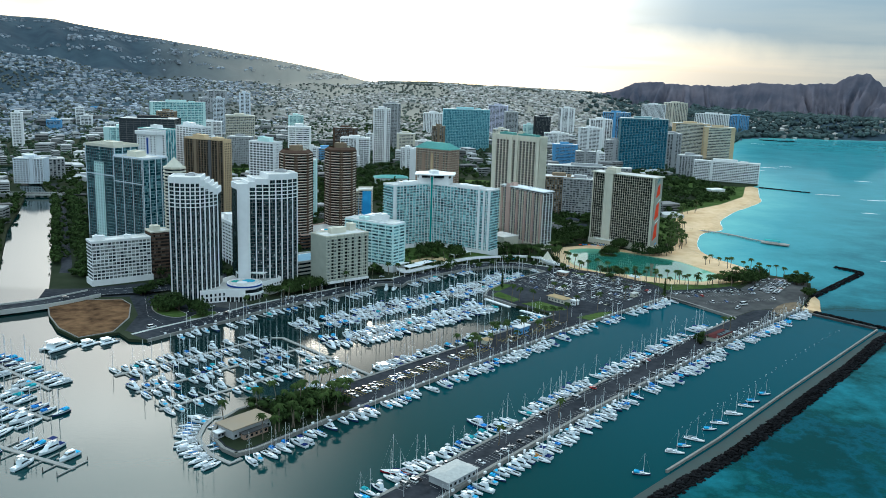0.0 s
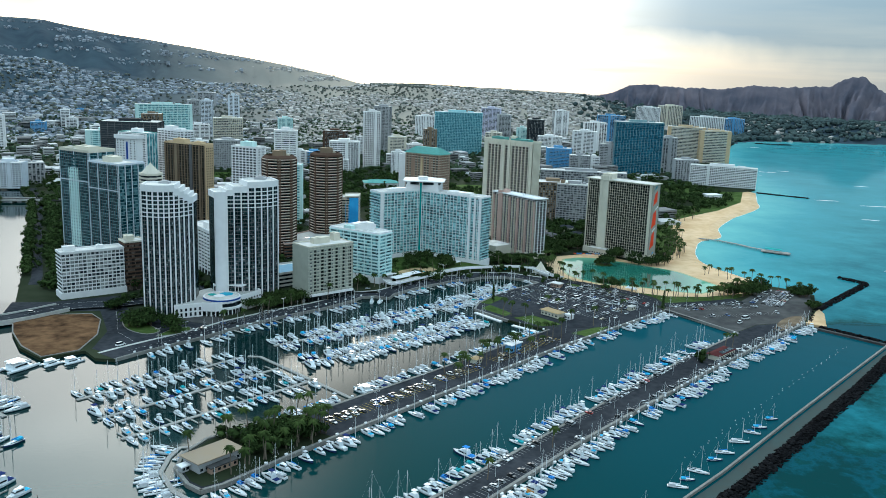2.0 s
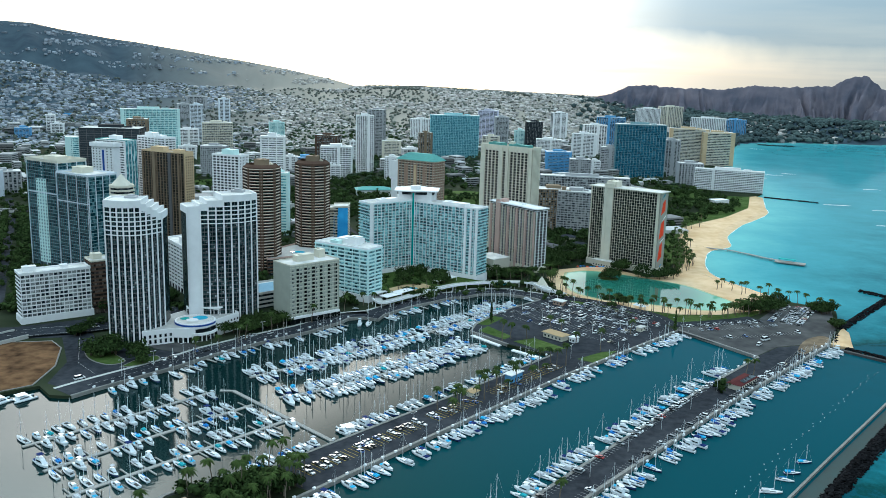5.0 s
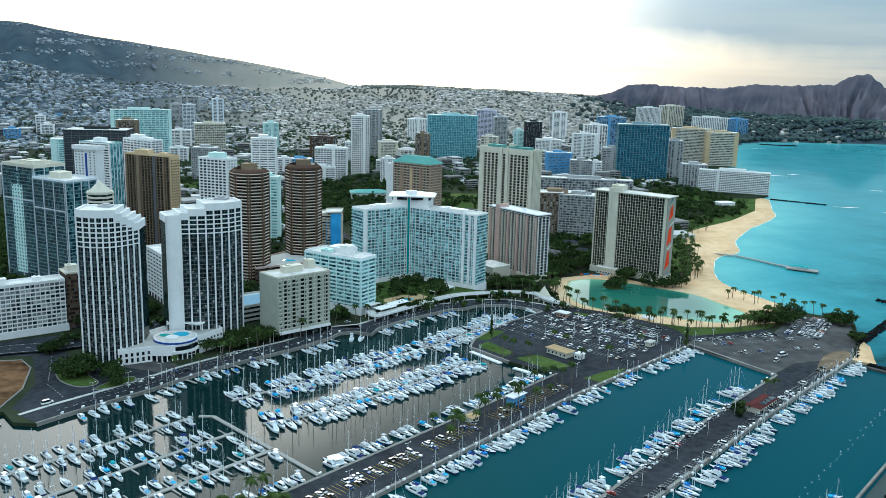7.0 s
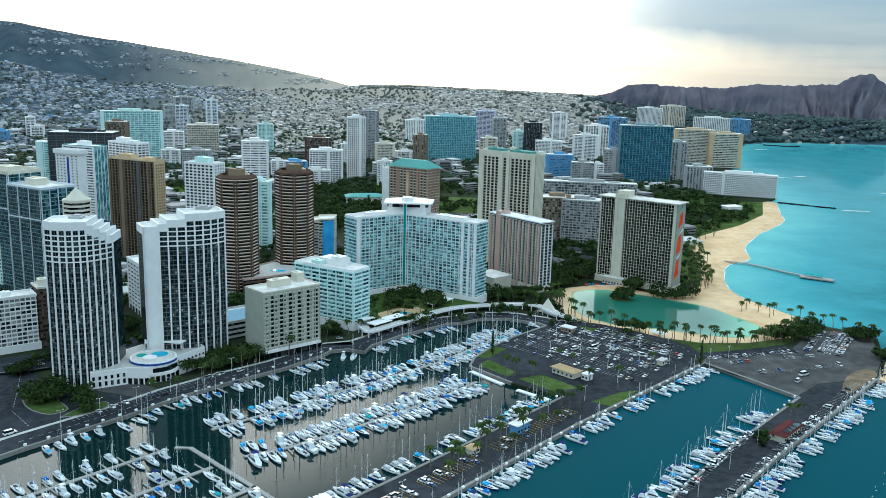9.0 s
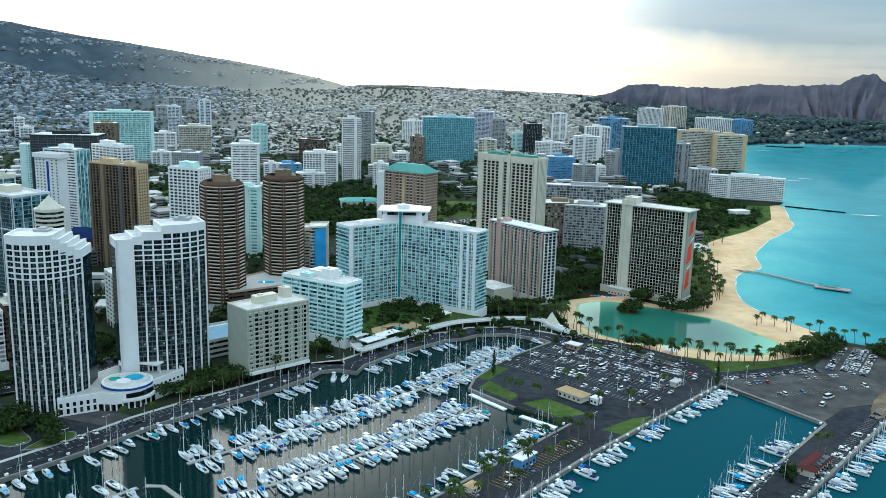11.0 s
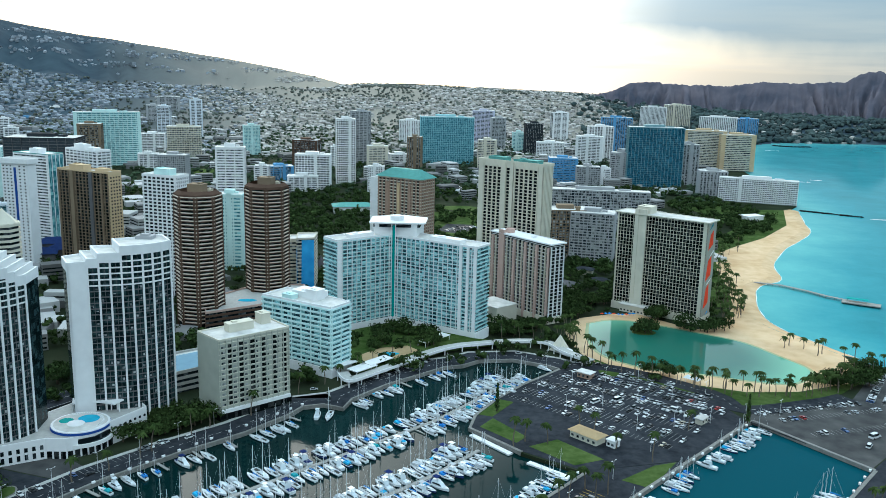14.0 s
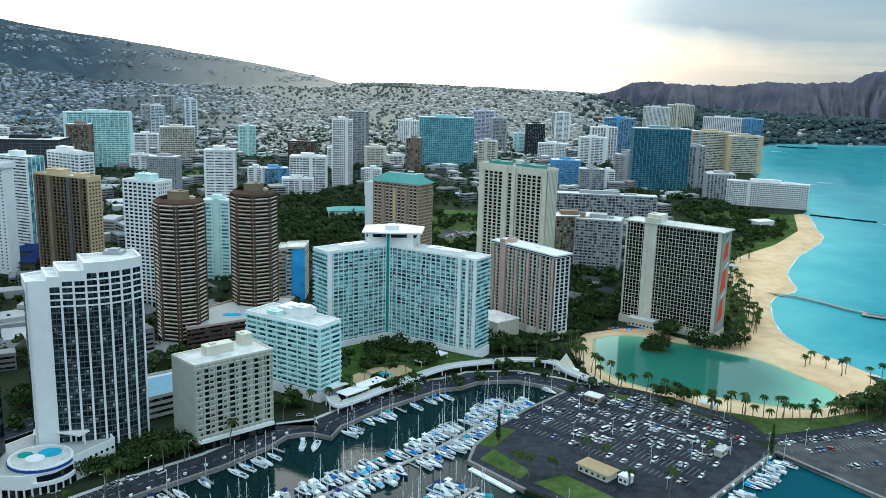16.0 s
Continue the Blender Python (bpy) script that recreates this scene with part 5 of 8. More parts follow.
# ---- towers further off: place, width, depth, height, pattern and colour ----
MID = [
 (-1273, 3521, 49, 26, 79, 'bands', 'pale'),
 (-972, 2445, 29, 18, 61, 'bands', 'white'),
 (-981, 2615, 43, 26, 64, 'ribs', 'ivory'),
 (-925, 2402, 45, 26, 42, 'ribs', 'white'),
 (-983, 2292, 51, 26, 41, 'bands', 'blue'),
 (-946, 2339, 33, 20, 36, 'bands', 'grey'),
 (-567, 1696, 111, 18, 95, 'bands', 'mint'),
 (-556, 1578, 36, 26, 82, 'bands', 'tan'),
 (-587, 1587, 78, 26, 42, 'grid', 'white'),
 (-446, 1140, 80, 40, 97, 'dark', 'black'),
 (-528, 1277, 67, 26, 72, 'bands', 'mint'),
 (-686, 2348, 33, 20, 76, 'bands', 'grey'),
 (-572, 2046, 26, 16, 90, 'bands', 'pale'),
 (-691, 2498, 58, 26, 92, 'bands', 'grey'),
 (-556, 1916, 48, 26, 40, 'bands', 'white'),
 (-463, 1810, 62, 26, 64, 'grid', 'ivory'),
 (-535, 2181, 27, 16, 100, 'bands', 'pale'),
 (-489, 1669, 34, 21, 25, 'bands', 'white'),
 (-374, 1414, 41, 24, 51, 'grid', 'grey'),
 (-209, 1067, 30, 18, 98, 'bands', 'white'),
 (-176, 911, 23, 14, 70, 'bands', 'mint'),
 (-358, 1940, 32, 19, 60, 'grid', 'mint'),
 (-564, 3197, 67, 26, 22, 'bands', 'white'),
 (-317, 2855, 39, 23, 44, 'bands', 'teal'),
 (-202, 3216, 50, 26, 56, 'bands', 'white'),
 (-124, 1516, 30, 18, 104, 'grid', 'white'),
 (-127, 1834, 35, 21, 100, 'bands', 'grey'),
 (-165, 1733, 12, 14, 39, 'bands', 'white'),
 (-225, 1766, 48, 26, 47, 'bands', 'brown'),
 (-169, 1446, 52, 26, 53, 'grid', 'white'),
 (-181, 1427, 45, 26, 22, 'bands', 'white'),
 (-88, 1776, 39, 24, 38, 'bands', 'ivory'),
 (-72, 1433, 22, 14, 39, 'grid', 'white'),
 (-47, 1831, 38, 23, 18, 'bands', 'white'),
 (-18, 1763, 26, 16, 58, 'ribs', 'tan'),
 (-34, 2184, 50, 26, 63, 'ribs', 'white'),
 (46, 1851, 106, 26, 92, 'glass', 'teal'),
 (-232, 1530, 43, 26, 24, 'bands', 'blue'),
 (-256, 1493, 22, 14, 29, 'bands', 'white'),
 (143, 2259, 50, 26, 86, 'bands', 'lav'),
 (121, 1791, 33, 20, 53, 'bands', 'ivory'),
 (220, 2139, 29, 17, 44, 'bands', 'mint'),
 (249, 2083, 38, 23, 69, 'ribs', 'black'),
 (369, 2482, 43, 26, 75, 'bands', 'white'),
 (177, 2196, 34, 20, 73, 'bands', 'grey'),
 (272, 1983, 58, 26, 35, 'grid', 'white'),
 (242, 1605, 48, 26, 40, 'bands', 'blue'),
 (274, 1543, 38, 23, 33, 'grid', 'grey'),
 (302, 1547, 19, 14, 31, 'bands', 'white'),
 (342, 1913, 54, 26, 55, 'bands', 'white'),
 (383, 1996, 53, 26, 71, 'ribs', 'white'),
 (460, 2197, 71, 26, 80, 'ribs', 'blue'),
 (648, 3423, 54, 26, 41, 'bands', 'white'),
 (796, 3586, 46, 26, 67, 'bands', 'white'),
 (334, 1579, 34, 20, 54, 'bands', 'grey'),
 (388, 1561, 91, 26, 99, 'glass', 'glass'),
 (457, 1600, 33, 20, 69, 'ribs', 'grey'),
 (566, 1860, 82, 26, 76, 'slab', 'sandy'),
 (625, 1835, 67, 26, 71, 'slab', 'sandy'),
 (460, 1474, 42, 25, 38, 'ribs', 'grey'),
 (505, 1405, 112, 16, 35, 'grid', 'white'),
 (695, 2772, 76, 26, 84, 'ribs', 'white'),
 (776, 2797, 77, 26, 91, 'ribs', 'ivory'),
 (864, 2679, 105, 26, 63, 'ribs', 'white'),
 (957, 2706, 71, 26, 59, 'ribs', 'blue'),
 (224, 1208, 130, 18, 40, 'grid', 'grey'),
 (151, 992, 46, 26, 49, 'grid', 'tan'),
 (174, 982, 43, 26, 48, 'grid', 'grey'),
 (-872, 1617, 19, 14, 67, 'bands', 'white'),
 (-1128, 2364, 86, 26, 41, 'ribs', 'white'),
 (-955, 1972, 32, 19, 29, 'bands', 'blue'),
 (-919, 2044, 20, 14, 56, 'bands', 'white'),
 (-900, 2034, 29, 17, 36, 'bands', 'white'),
 (-1241, 2465, 49, 26, 20, 'bands', 'white'),
 (-994, 2335, 54, 26, 34, 'bands', 'grey'),
 (-613, 1112, 41, 25, 36, 'grid', 'pale'),
 (-609, 1163, 50, 26, 30, 'ribs', 'grey'),
 (-1524, 3296, 98, 26, 40, 'bands', 'white'),
 (-1688, 3378, 51, 26, 47, 'bands', 'grey'),
 (-719, 1726, 26, 16, 44, 'bands', 'white'),
 (-556, 1731, 51, 26, 75, 'grid', 'ivory'),
]
WORDS = {"slab": "with blank end slabs and pale balcony bands", "bands": "with long window bands", "ribs": "with upright white ribs", "grid": "with a grid of small windows", "glass": "sheathed in glass", "dark": "of dark glass"}
NAMES = {"white": "white", "pale": "pale grey-blue", "ivory": "ivory", "blue": "blue", "grey": "grey", "mint": "pale green", "brown": "brown", "black": "dark", "teal": "turquoise", "tan": "tan", "lav": "lavender-grey", "glass": "blue", "sandy": "sand-coloured"}


def far_tower(x, y, w, d, h, pattern, colour, rz):
    """A tower at a distance: glazed core, joined floor bands and piers, parapet and plant room."""
    e = tagged(empty("tower", x, y, LAND_Z, rz), "%s tower block %s" % (NAMES[colour], WORDS[pattern]), "building", "city towers")
    wall = M["glassrail"] if colour == "glass" else M[colour]
    core = {"glass": M["g_blue"] if colour == "glass" else M["g_teal"], "dark": M["glass"]}.get(pattern, M["g_mid"] if colour != "mint" else M["g_aqua"])
    fh = random.choice((2.9, 3.2, 3.2, 3.6))
    bm = bmesh.new()
    box(bm, -w / 2, w / 2, 0, d, 0, h)
    part("glazing", bm, core, e)
    n = int((h - 2) / fh)
    bm = bmesh.new()
    t = {"bands": 1.5, "grid": 1.1, "ribs": 0.6, "glass": 0.4, "dark": 0.5, "slab": 1.5}[pattern] * random.uniform(0.75, 1.2)
    out = random.choice((0.4, 0.5, 1.3)) if pattern in ("bands", "slab") else 0.5
    inset = random.uniform(0.0, 0.12) * w if pattern == "bands" else 0.0
    for k in range(n + 1):
        box(bm, -w / 2 - 0.5 + inset, w / 2 + 0.5 - inset, -out, d + out, k * fh + 0.8, k * fh + 0.8 + t)
    part("facade_banding", bm, M["darkgrey"] if pattern == "dark" else M["ivory"] if pattern == "slab" else wall, e, kind="stuff")
    step = {"bands": 9.0, "grid": 3.4, "ribs": 4.2, "glass": 4.5, "dark": 8.0, "slab": w}[pattern] * random.uniform(0.8, 1.35)
    wide = {"bands": 1.2, "grid": 0.9, "ribs": 2.0, "glass": 0.5, "dark": 0.4, "slab": 15.0}[pattern] * random.uniform(0.75, 1.2)
    bm = bmesh.new()
    m = max(1 if pattern == "slab" else 2, int(round(w / step)))
    for k in range(m + 1):
        u = -w / 2 + w * k / m
        box(bm, max(u - wide / 2, -w / 2 - 0.6), min(u + wide / 2, w / 2 + 0.6), -out - 0.25, 0.0, 0, h)
    if inset:
        for s in (-1, 1):
            box(bm, min(s * w / 2, s * (w / 2 - inset)), max(s * w / 2, s * (w / 2 - inset)), -out - 0.15, 0.0, 0, h)
    if pattern in ("bands", "ribs", "grid") and random.random() < 0.5:
        u = random.uniform(-0.25, 0.25) * w
        box(bm, u - 2.4, u + 2.4, -out - 0.4, 0.0, 0, h + 3.4)
    blank = random.random() < 0.55 and pattern not in ("glass", "dark")
    m = max(2, int(round(d / step)))
    for s in (-1, 1):
        if blank:
            box(bm, s * w / 2 - (0.0 if s > 0 else 0.75), s * w / 2 + (0.75 if s > 0 else 0.0), 0.2 * d, 0.98 * d, 0, h)
        for k in range(m + 1):
            u = d * k / m
            box(bm, s * w / 2 - (0.0 if s > 0 else 0.7), s * w / 2 + (0.7 if s > 0 else 0.0), u - min(wide, 3) / 2, u + min(wide, 3) / 2, 0, h)
    part("facade_frame", bm, wall if pattern != "dark" else M["darkgrey"], e, kind="stuff")
    bm = bmesh.new()
    box(bm, -w / 2 - 0.8, w / 2 + 0.8, -0.8, d + 0.8, h - 0.2, h + 1.2)
    part("parapet", bm, wall, e)
    bm = bmesh.new()
    box(bm, -w / 2 + 0.2, w / 2 - 0.2, 0.2, d - 0.2, h + 1.2, h + 1.3)
    part("roof", bm, M["roof"], e)
    bm = bmesh.new()
    box(bm, -w * 0.22, w * 0.16, d * 0.3, d * 0.75, h + 1.2, h + 5.0)
    box(bm, w * 0.2, w * 0.32, d * 0.4, d * 0.6, h + 1.2, h + 3.2)
    part("plant_room", bm, wall, e)
    return e


random.seed(21)
for x, y, w, d, h, pattern, colour in MID:
    far_tower(x, y, w, d, h, pattern, colour, math.atan2(-(x + 5), y + 30) * 0.6 + random.uniform(-0.25, 0.25))
# lower apartment houses that fill the blocks between them
on_park = [inside([(cx + rx * math.cos(a), cy + ry * math.sin(a)) for a in [k * math.tau / 12 for k in range(12)]]) for cx, cy, rx, ry in
           [(-330, 640, 70, 90), (-400, 740, 60, 80), (-440, 830, 60, 80), (-490, 930, 60, 80), (-540, 1030, 50, 80), (-20, 1000, 90, 180), (-60, 1200, 150, 270), (60, 1180, 110, 140), (-230, 1690, 90, 60), (-150, 2200, 260, 260), (-180, 1980, 90, 300), (-395, 1620, 70, 70), (-330, 1330, 70, 70), (420, 1310, 70, 120), (380, 1180, 80, 140), (190, 930, 60, 60)]]

# ---- hills: a low wide slope, a long ridge and a crater rim ----
SKYLINE = [(-60, 2.6), (-40, 2.45), (-26.5, 2.01), (-24.7, 1.97), (-23.5, 1.91), (-20.4, 1.4), (-17.2, 0.96), (-13.8, 0.47), (-10.3, -0.04), (-6.7, -0.70), (-4.9, -1.16), (-0.9, -1.13), (4.3, -1.25), (10.1, -1.42), (14, -1.7), (30, -2.2), (60, -2.6)]
EYE0 = (-10.4, -150.1, 191.4)


FRONT = [(-60, 0.2), (-30, 0.1), (-23.3, -0.42), (-20.9, -0.82), (-17.7, -1.22), (-13.7, -1.37), (-11.5, -1.55), (-9.0, -1.48), (-6.3, -1.3), (9, -1.6), (11.5, -2.3), (14, -2.5), (60, -2.5)]


def hill(x, y):
    """Height of the ground beyond the flat city: a near slope, then a valley and the long ridge behind it."""
    x, y = np.asarray(x, float), np.asarray(y, float)
    dx, dy = x - EYE0[0], y - EYE0[1]
    az, r = np.degrees(np.arctan2(dx, dy)), np.hypot(dx, dy)
    el = np.interp(az, [a for a, _ in SKYLINE], [b for _, b in SKYLINE])
    fel = np.minimum(np.interp(az, [a for a, _ in FRONT], [b for _, b in FRONT]), el)
    crest, brow = 4050.0, 3250.0
    zr = EYE0[2] + crest * np.tan(np.radians(el))
    zf = EYE0[2] + brow * np.tan(np.radians(fel))
    start = np.interp(az, [-30, -12, 0, 12, 40], [2250, 2250, 2150, 2850, 3300])
    u = np.clip((r - start) / (brow - start), 0, 1)
    z = LAND_Z - 0.6 + (zf - LAND_Z) * u ** 1.15
    v = np.clip((r - brow) / (crest - brow), 0, 1)
    wall = np.where(v < 0.18, -0.06 * v / 0.18, np.interp(v, [0.18, 0.5, 0.8, 1.0], [-0.06, 0.45, 0.80, 1.0]))
    gap = np.clip((zr - zf) / 60, 0, 1)
    z = z + (zr - zf) * np.where(gap < 0.2, v, wall)
    z = z - np.clip((r - crest) / 600, 0, 1) * 0.35 * np.maximum(zr, 0)
    rough = 7 * np.sin(x * 0.011 + 2 * np.sin(y * 0.004)) * np.sin(y * 0.007 + 1.3) + 4 * np.sin(x * 0.027 + y * 0.013)
    spur = 16 * np.sin(az * 3.3 + 2 * np.sin(az * 1.1)) * np.sin(np.pi * v) * gap
    z = z + rough * np.clip(u * 3, 0, 1) * np.clip((crest - r) / 350, 0.2, 1) * np.clip(zr / 200, 0.35, 1.1) + spur
    return z


haz = np.radians(np.arange(-62, 36.1, 0.5))
hr = np.concatenate([np.arange(2050, 4100, 40), [4150, 4300, 4600, 4750]])
ga, gr = np.meshgrid(haz, hr)
hx, hy = EYE0[0] + gr * np.sin(ga), EYE0[1] + gr * np.cos(ga)
hz = hill(hx, hy)
line = np.array(coast)
cy_at = np.interp(hx, line[:, 0], line[:, 1])
sea = (hx > 640) & (hy < cy_at)
hz = np.where(sea, -5.0, hz)
nf = len(haz)
hf = [(j * nf + i, j * nf + i + 1, (j + 1) * nf + i + 1, (j + 1) * nf + i) for j in range(len(hr) - 1) for i in range(nf - 1)]
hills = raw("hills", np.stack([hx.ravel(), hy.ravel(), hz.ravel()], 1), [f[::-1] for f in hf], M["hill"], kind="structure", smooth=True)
# windward forest turns to dry leeward grass and soil, lightened and warmed as haze
dry = np.clip((np.degrees(ga) + 19) / 12, 0, 1) * np.clip((16 - np.degrees(ga)) / 6, 0, 1)
layer = hills.data.attributes.new("dry", "FLOAT", "POINT")
layer.data.foreach_set("value", dry.ravel().astype(np.float32))
nt = M["hill"].node_tree
hill_shader = nt.nodes["Principled BSDF"]
dry_haze_at = nt.nodes.new("ShaderNodeAttribute")
dry_haze_at.attribute_name = "dry"
dry_haze_mix = nt.nodes.new("ShaderNodeMix")
dry_haze_mix.data_type = "RGBA"
dry_haze_mix.inputs["B"].default_value = (0.285, 0.262, 0.222, 1)
nt.links.new(dry_haze_at.outputs["Fac"], dry_haze_mix.inputs["Factor"])
nt.links.new(hill_shader.inputs["Base Color"].links[0].from_socket, dry_haze_mix.inputs["A"])
nt.links.new(dry_haze_mix.outputs["Result"], hill_shader.inputs["Base Color"])
tagged(hills, "long green ridge and low built-up slopes behind the city", "hills")

RIM = [(9.2, -1.9), (10.4, -1.42), (11.5, -1.08), (12.3, -0.68), (13.6, -0.56), (15.0, -0.69), (18.0, -0.68), (19.6, -0.41), (21.6, -0.44), (24.1, -0.28), (24.6, 0.10), (25.2, 0.30), (25.8, 0.34), (26.7, -0.41), (28.5, -1.3), (30, -2.0), (32, -2.6)]
raz = np.arange(8.6, 32.5, 0.07)
rel = np.interp(raz, [a for a, _ in RIM], [b for _, b in RIM])
cu = np.concatenate([np.linspace(0, 1, 40), [1.15, 1.4]])
jag = np.array([noise.fractal(Vector((a * 2.7, 9.0, 1.0)), 1.0, 2.0, 5) for a in raz])
rx2, ry2, rz2 = [], [], []
for u in cu:
    r = 3330 + 420 * u
    top = EYE0[2] + 3750 * np.tan(np.radians(rel))
    top = top + 7 * jag
    gully = np.array([1 - 2.2 * abs(noise.fractal(Vector((a * 1.35 + 0.5 * math.sin(u * 3 + a), u * 0.7, 3.0)), 0.9, 2.1, 5)) for a in raz])
    gully = np.maximum(gully, -0.4) + 0.25 * np.array([noise.fractal(Vector((a * 6.0, u * 3.0, 8.0)), 1.0, 2.0, 3) for a in raz])
    uu = min(u, 1)
    prof = 0.16 * uu ** 0.5 + 0.84 * uu ** 1.7
    z = 8 + (top - 8) * prof - gully * 44 * math.sin(math.pi * min(uu, 0.999)) ** 0.7
    if u > 1:
        z = z - (u - 1) * 160
    rx2.append(EYE0[0] + r * np.sin(np.radians(raz)))
    ry2.append(EYE0[1] + r * np.cos(np.radians(raz)))
    rz2.append(z)
nf = len(raz)
rf = [(j * nf + i, (j + 1) * nf + i, (j + 1) * nf + i + 1, j * nf + i + 1) for j in range(len(cu) - 1) for i in range(nf - 1)]
# rock colour shifted towards blue-violet to paint in the haze of distance
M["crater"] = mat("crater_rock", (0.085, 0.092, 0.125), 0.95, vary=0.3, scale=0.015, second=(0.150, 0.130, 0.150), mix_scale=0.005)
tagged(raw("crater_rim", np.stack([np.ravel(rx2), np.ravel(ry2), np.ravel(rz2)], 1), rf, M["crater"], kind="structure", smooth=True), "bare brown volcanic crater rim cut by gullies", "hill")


def ground_z(x, y):
    r = np.hypot(x - EYE0[0], y - EYE0[1])
    return np.where(r > 2080, np.maximum(hill(x, y), LAND_Z), LAND_Z)


# ---- houses and trees of the city, too many to count ----
on_sand = inside(grow(sand_in + back_shore + sand_back, 5))
rng = np.random.default_rng(5)
tower_xy = np.array([(r[0], r[1]) for r in MID])
lane_back = smooth_line([(-128, 1060), (-104, 974), (-86, 915), (-71, 872), (-62, 838)], 4)
openings = [(53, 1298, 28), (52, 1262, 18), (38, 1108, 16), (42, 1145, 27), (56, 931, 15), (158, 922, 10), (164, 880, 10)] + [(x, y, 6) for x, y in lane_back]
hero = np.array(list(HERO) + openings)


def clear_of_heroes(x, y, margin=3.0):
    return np.array([np.all(np.hypot(hero[:, 0] - p, hero[:, 1] - q) > hero[:, 2] + margin) for p, q in zip(x, y)])


def free_spots(count, az0, az1, r0, r1, clear=22.0, power=1.0):
    """Plan places on land, away from the towers and open parkland."""
    a = np.radians(rng.uniform(az0, az1, count))
    r = r0 + (r1 - r0) * rng.uniform(0, 1, count) ** power
    x, y = r * np.sin(a), -60 + r * np.cos(a)
    ok = (on_land(x, y) & (y < NORTH)) | ((y > 2350) & (x < np.interp(y, line[:, 1], line[:, 0]) - 30))
    ok &= (y > 640) & ~on_sand(x, y)
    far = np.array([np.min(np.hypot(tower_xy[:, 0] - p, tower_xy[:, 1] - q)) for p, q in zip(x, y)])
    ok &= clear_of_heroes(x, y)
    return x[ok & (far > clear)], y[ok & (far > clear)]


def scatter_boxes(x, y, size, tall, name, material, label, category, pitched=0.5):
    verts, faces, glassy = [], [], []
    z = ground_z(x, y)
    for k in range(len(x)):
        w, d = rng.uniform(size[0], size[1]) / 2, rng.uniform(size[0], size[1]) / 2
        h = tall[0] + (tall[1] - tall[0]) * rng.uniform() ** 2.5
        a = rng.choice([0.55, -1.0, 0.1]) + rng.uniform(-0.15, 0.15)
        c, s = math.cos(a), math.sin(a)
        o = len(verts)
        lift = rng.uniform(1.0, 2.5) if h < 9 and rng.uniform() < pitched else 0
        for px, py, pz in ((-w, -d, -4), (w, -d, -4), (w, d, -4), (-w, d, -4), (-w, -d, h), (w, -d, h), (w, d, h), (-w, d, h)):
            verts.append((x[k] + px * c - py * s, y[k] + px * s + py * c, z[k] + pz))
        faces += [(o, o + 1, o + 5, o + 4), (o + 1, o + 2, o + 6, o + 5), (o + 2, o + 3, o + 7, o + 6), (o + 3, o, o + 4, o + 7)]
        if lift:
            for px in (-w * 0.6, w * 0.6):
                verts.append((x[k] + px * c, y[k] + px * s, z[k] + h + lift))
            faces += [(o + 4, o + 5, o + 9, o + 8), (o + 6, o + 7, o + 8, o + 9), (o + 5, o + 6, o + 9), (o + 7, o + 4, o + 8)]
        else:
            faces.append((o + 4, o + 5, o + 6, o + 7))
        if h > 9:
            w2, d2 = w + 0.06, d + 0.06
            for floor in range(int(h / 3.3)):
                for (qx, qy), (ex, ey) in zip(((-w2, -d2), (w2, -d2), (w2, d2), (-w2, d2)), ((w2, -d2), (w2, d2), (-w2, d2), (-w2, -d2))):
                    o2 = len(verts)
                    for px, py, pz in ((qx, qy, 1.0), (ex, ey, 1.0), (ex, ey, 2.3), (qx, qy, 2.3)):
                        px, py = px * 0.94 if abs(ex - qx) > 0.1 else px, py * 0.94 if abs(ey - qy) > 0.1 else py
                        verts.append((x[k] + px * c - py * s, y[k] + px * s + py * c, z[k] + pz + floor * 3.3))
                    glassy.append(len(faces))
                    faces.append((o2, o2 + 1, o2 + 2, o2 + 3))
    ob = raw(name, verts, faces, [material, M["void"]], kind="stuff")
    for f in glassy:
        ob.data.polygons[f].material_index = 1
    return tagged(ob, label, category)


# block and house walls raised, house walls also warmed, to paint in distance haze
M["block"] = mat("block_walls", (0.36, 0.365, 0.37), 0.85, vary=0.15, scale=0.08, second=(0.37, 0.37, 0.36), mix_scale=0.03, island=0.65)
M["house"] = mat("house_walls", (0.41, 0.40, 0.385), 0.85, vary=0.1, scale=0.1, second=(0.47, 0.425, 0.385), mix_scale=0.02, island=0.38)
x, y = free_spots(30000, -29, 18, 2050, 4080)
rad, hz_at = np.hypot(x - EYE0[0], y - EYE0[1]), hill(x, y)
ridge = (rad > 3250) & (x < -300)
street = np.sin(hz_at * 0.16 + 1.5 * np.sin(x * 0.006)) > -0.1
wooded = np.array([noise.noise(Vector((p * 0.0042, q * 0.0042, 5.0))) for p, q in zip(x, y)]) > 0.16
easting = np.degrees(np.arctan2(x, y + 60))
some = np.where(easting > 6, rng.uniform(6, 19, len(x)) > easting, np.where(ridge, (rad > 3540) & (rad < 3985) & street & ~wooded & (rng.uniform(0, 1, len(x)) < 0.6), ~wooded & (rng.uniform(0, 1, len(x)) < 0.8)))
x, y = x[some], y[some]
# darker, bluer copy of the house colour for slopes outside the painted sun haze
M["house_dim"] = mat("slate_roofed_houses", (0.25, 0.285, 0.325), 0.85, vary=0.1, scale=0.1, second=(0.31, 0.33, 0.36), mix_scale=0.02, island=0.5)
upland = np.degrees(np.arctan2(x, y + 60)) + rng.uniform(-4, 4, len(x)) < -13
scatter_boxes(x[~upland], y[~upland], (6, 14), (2.4, 5.0), "hillside_houses", M["house"], "countless small pale houses on the far slopes", "houses")
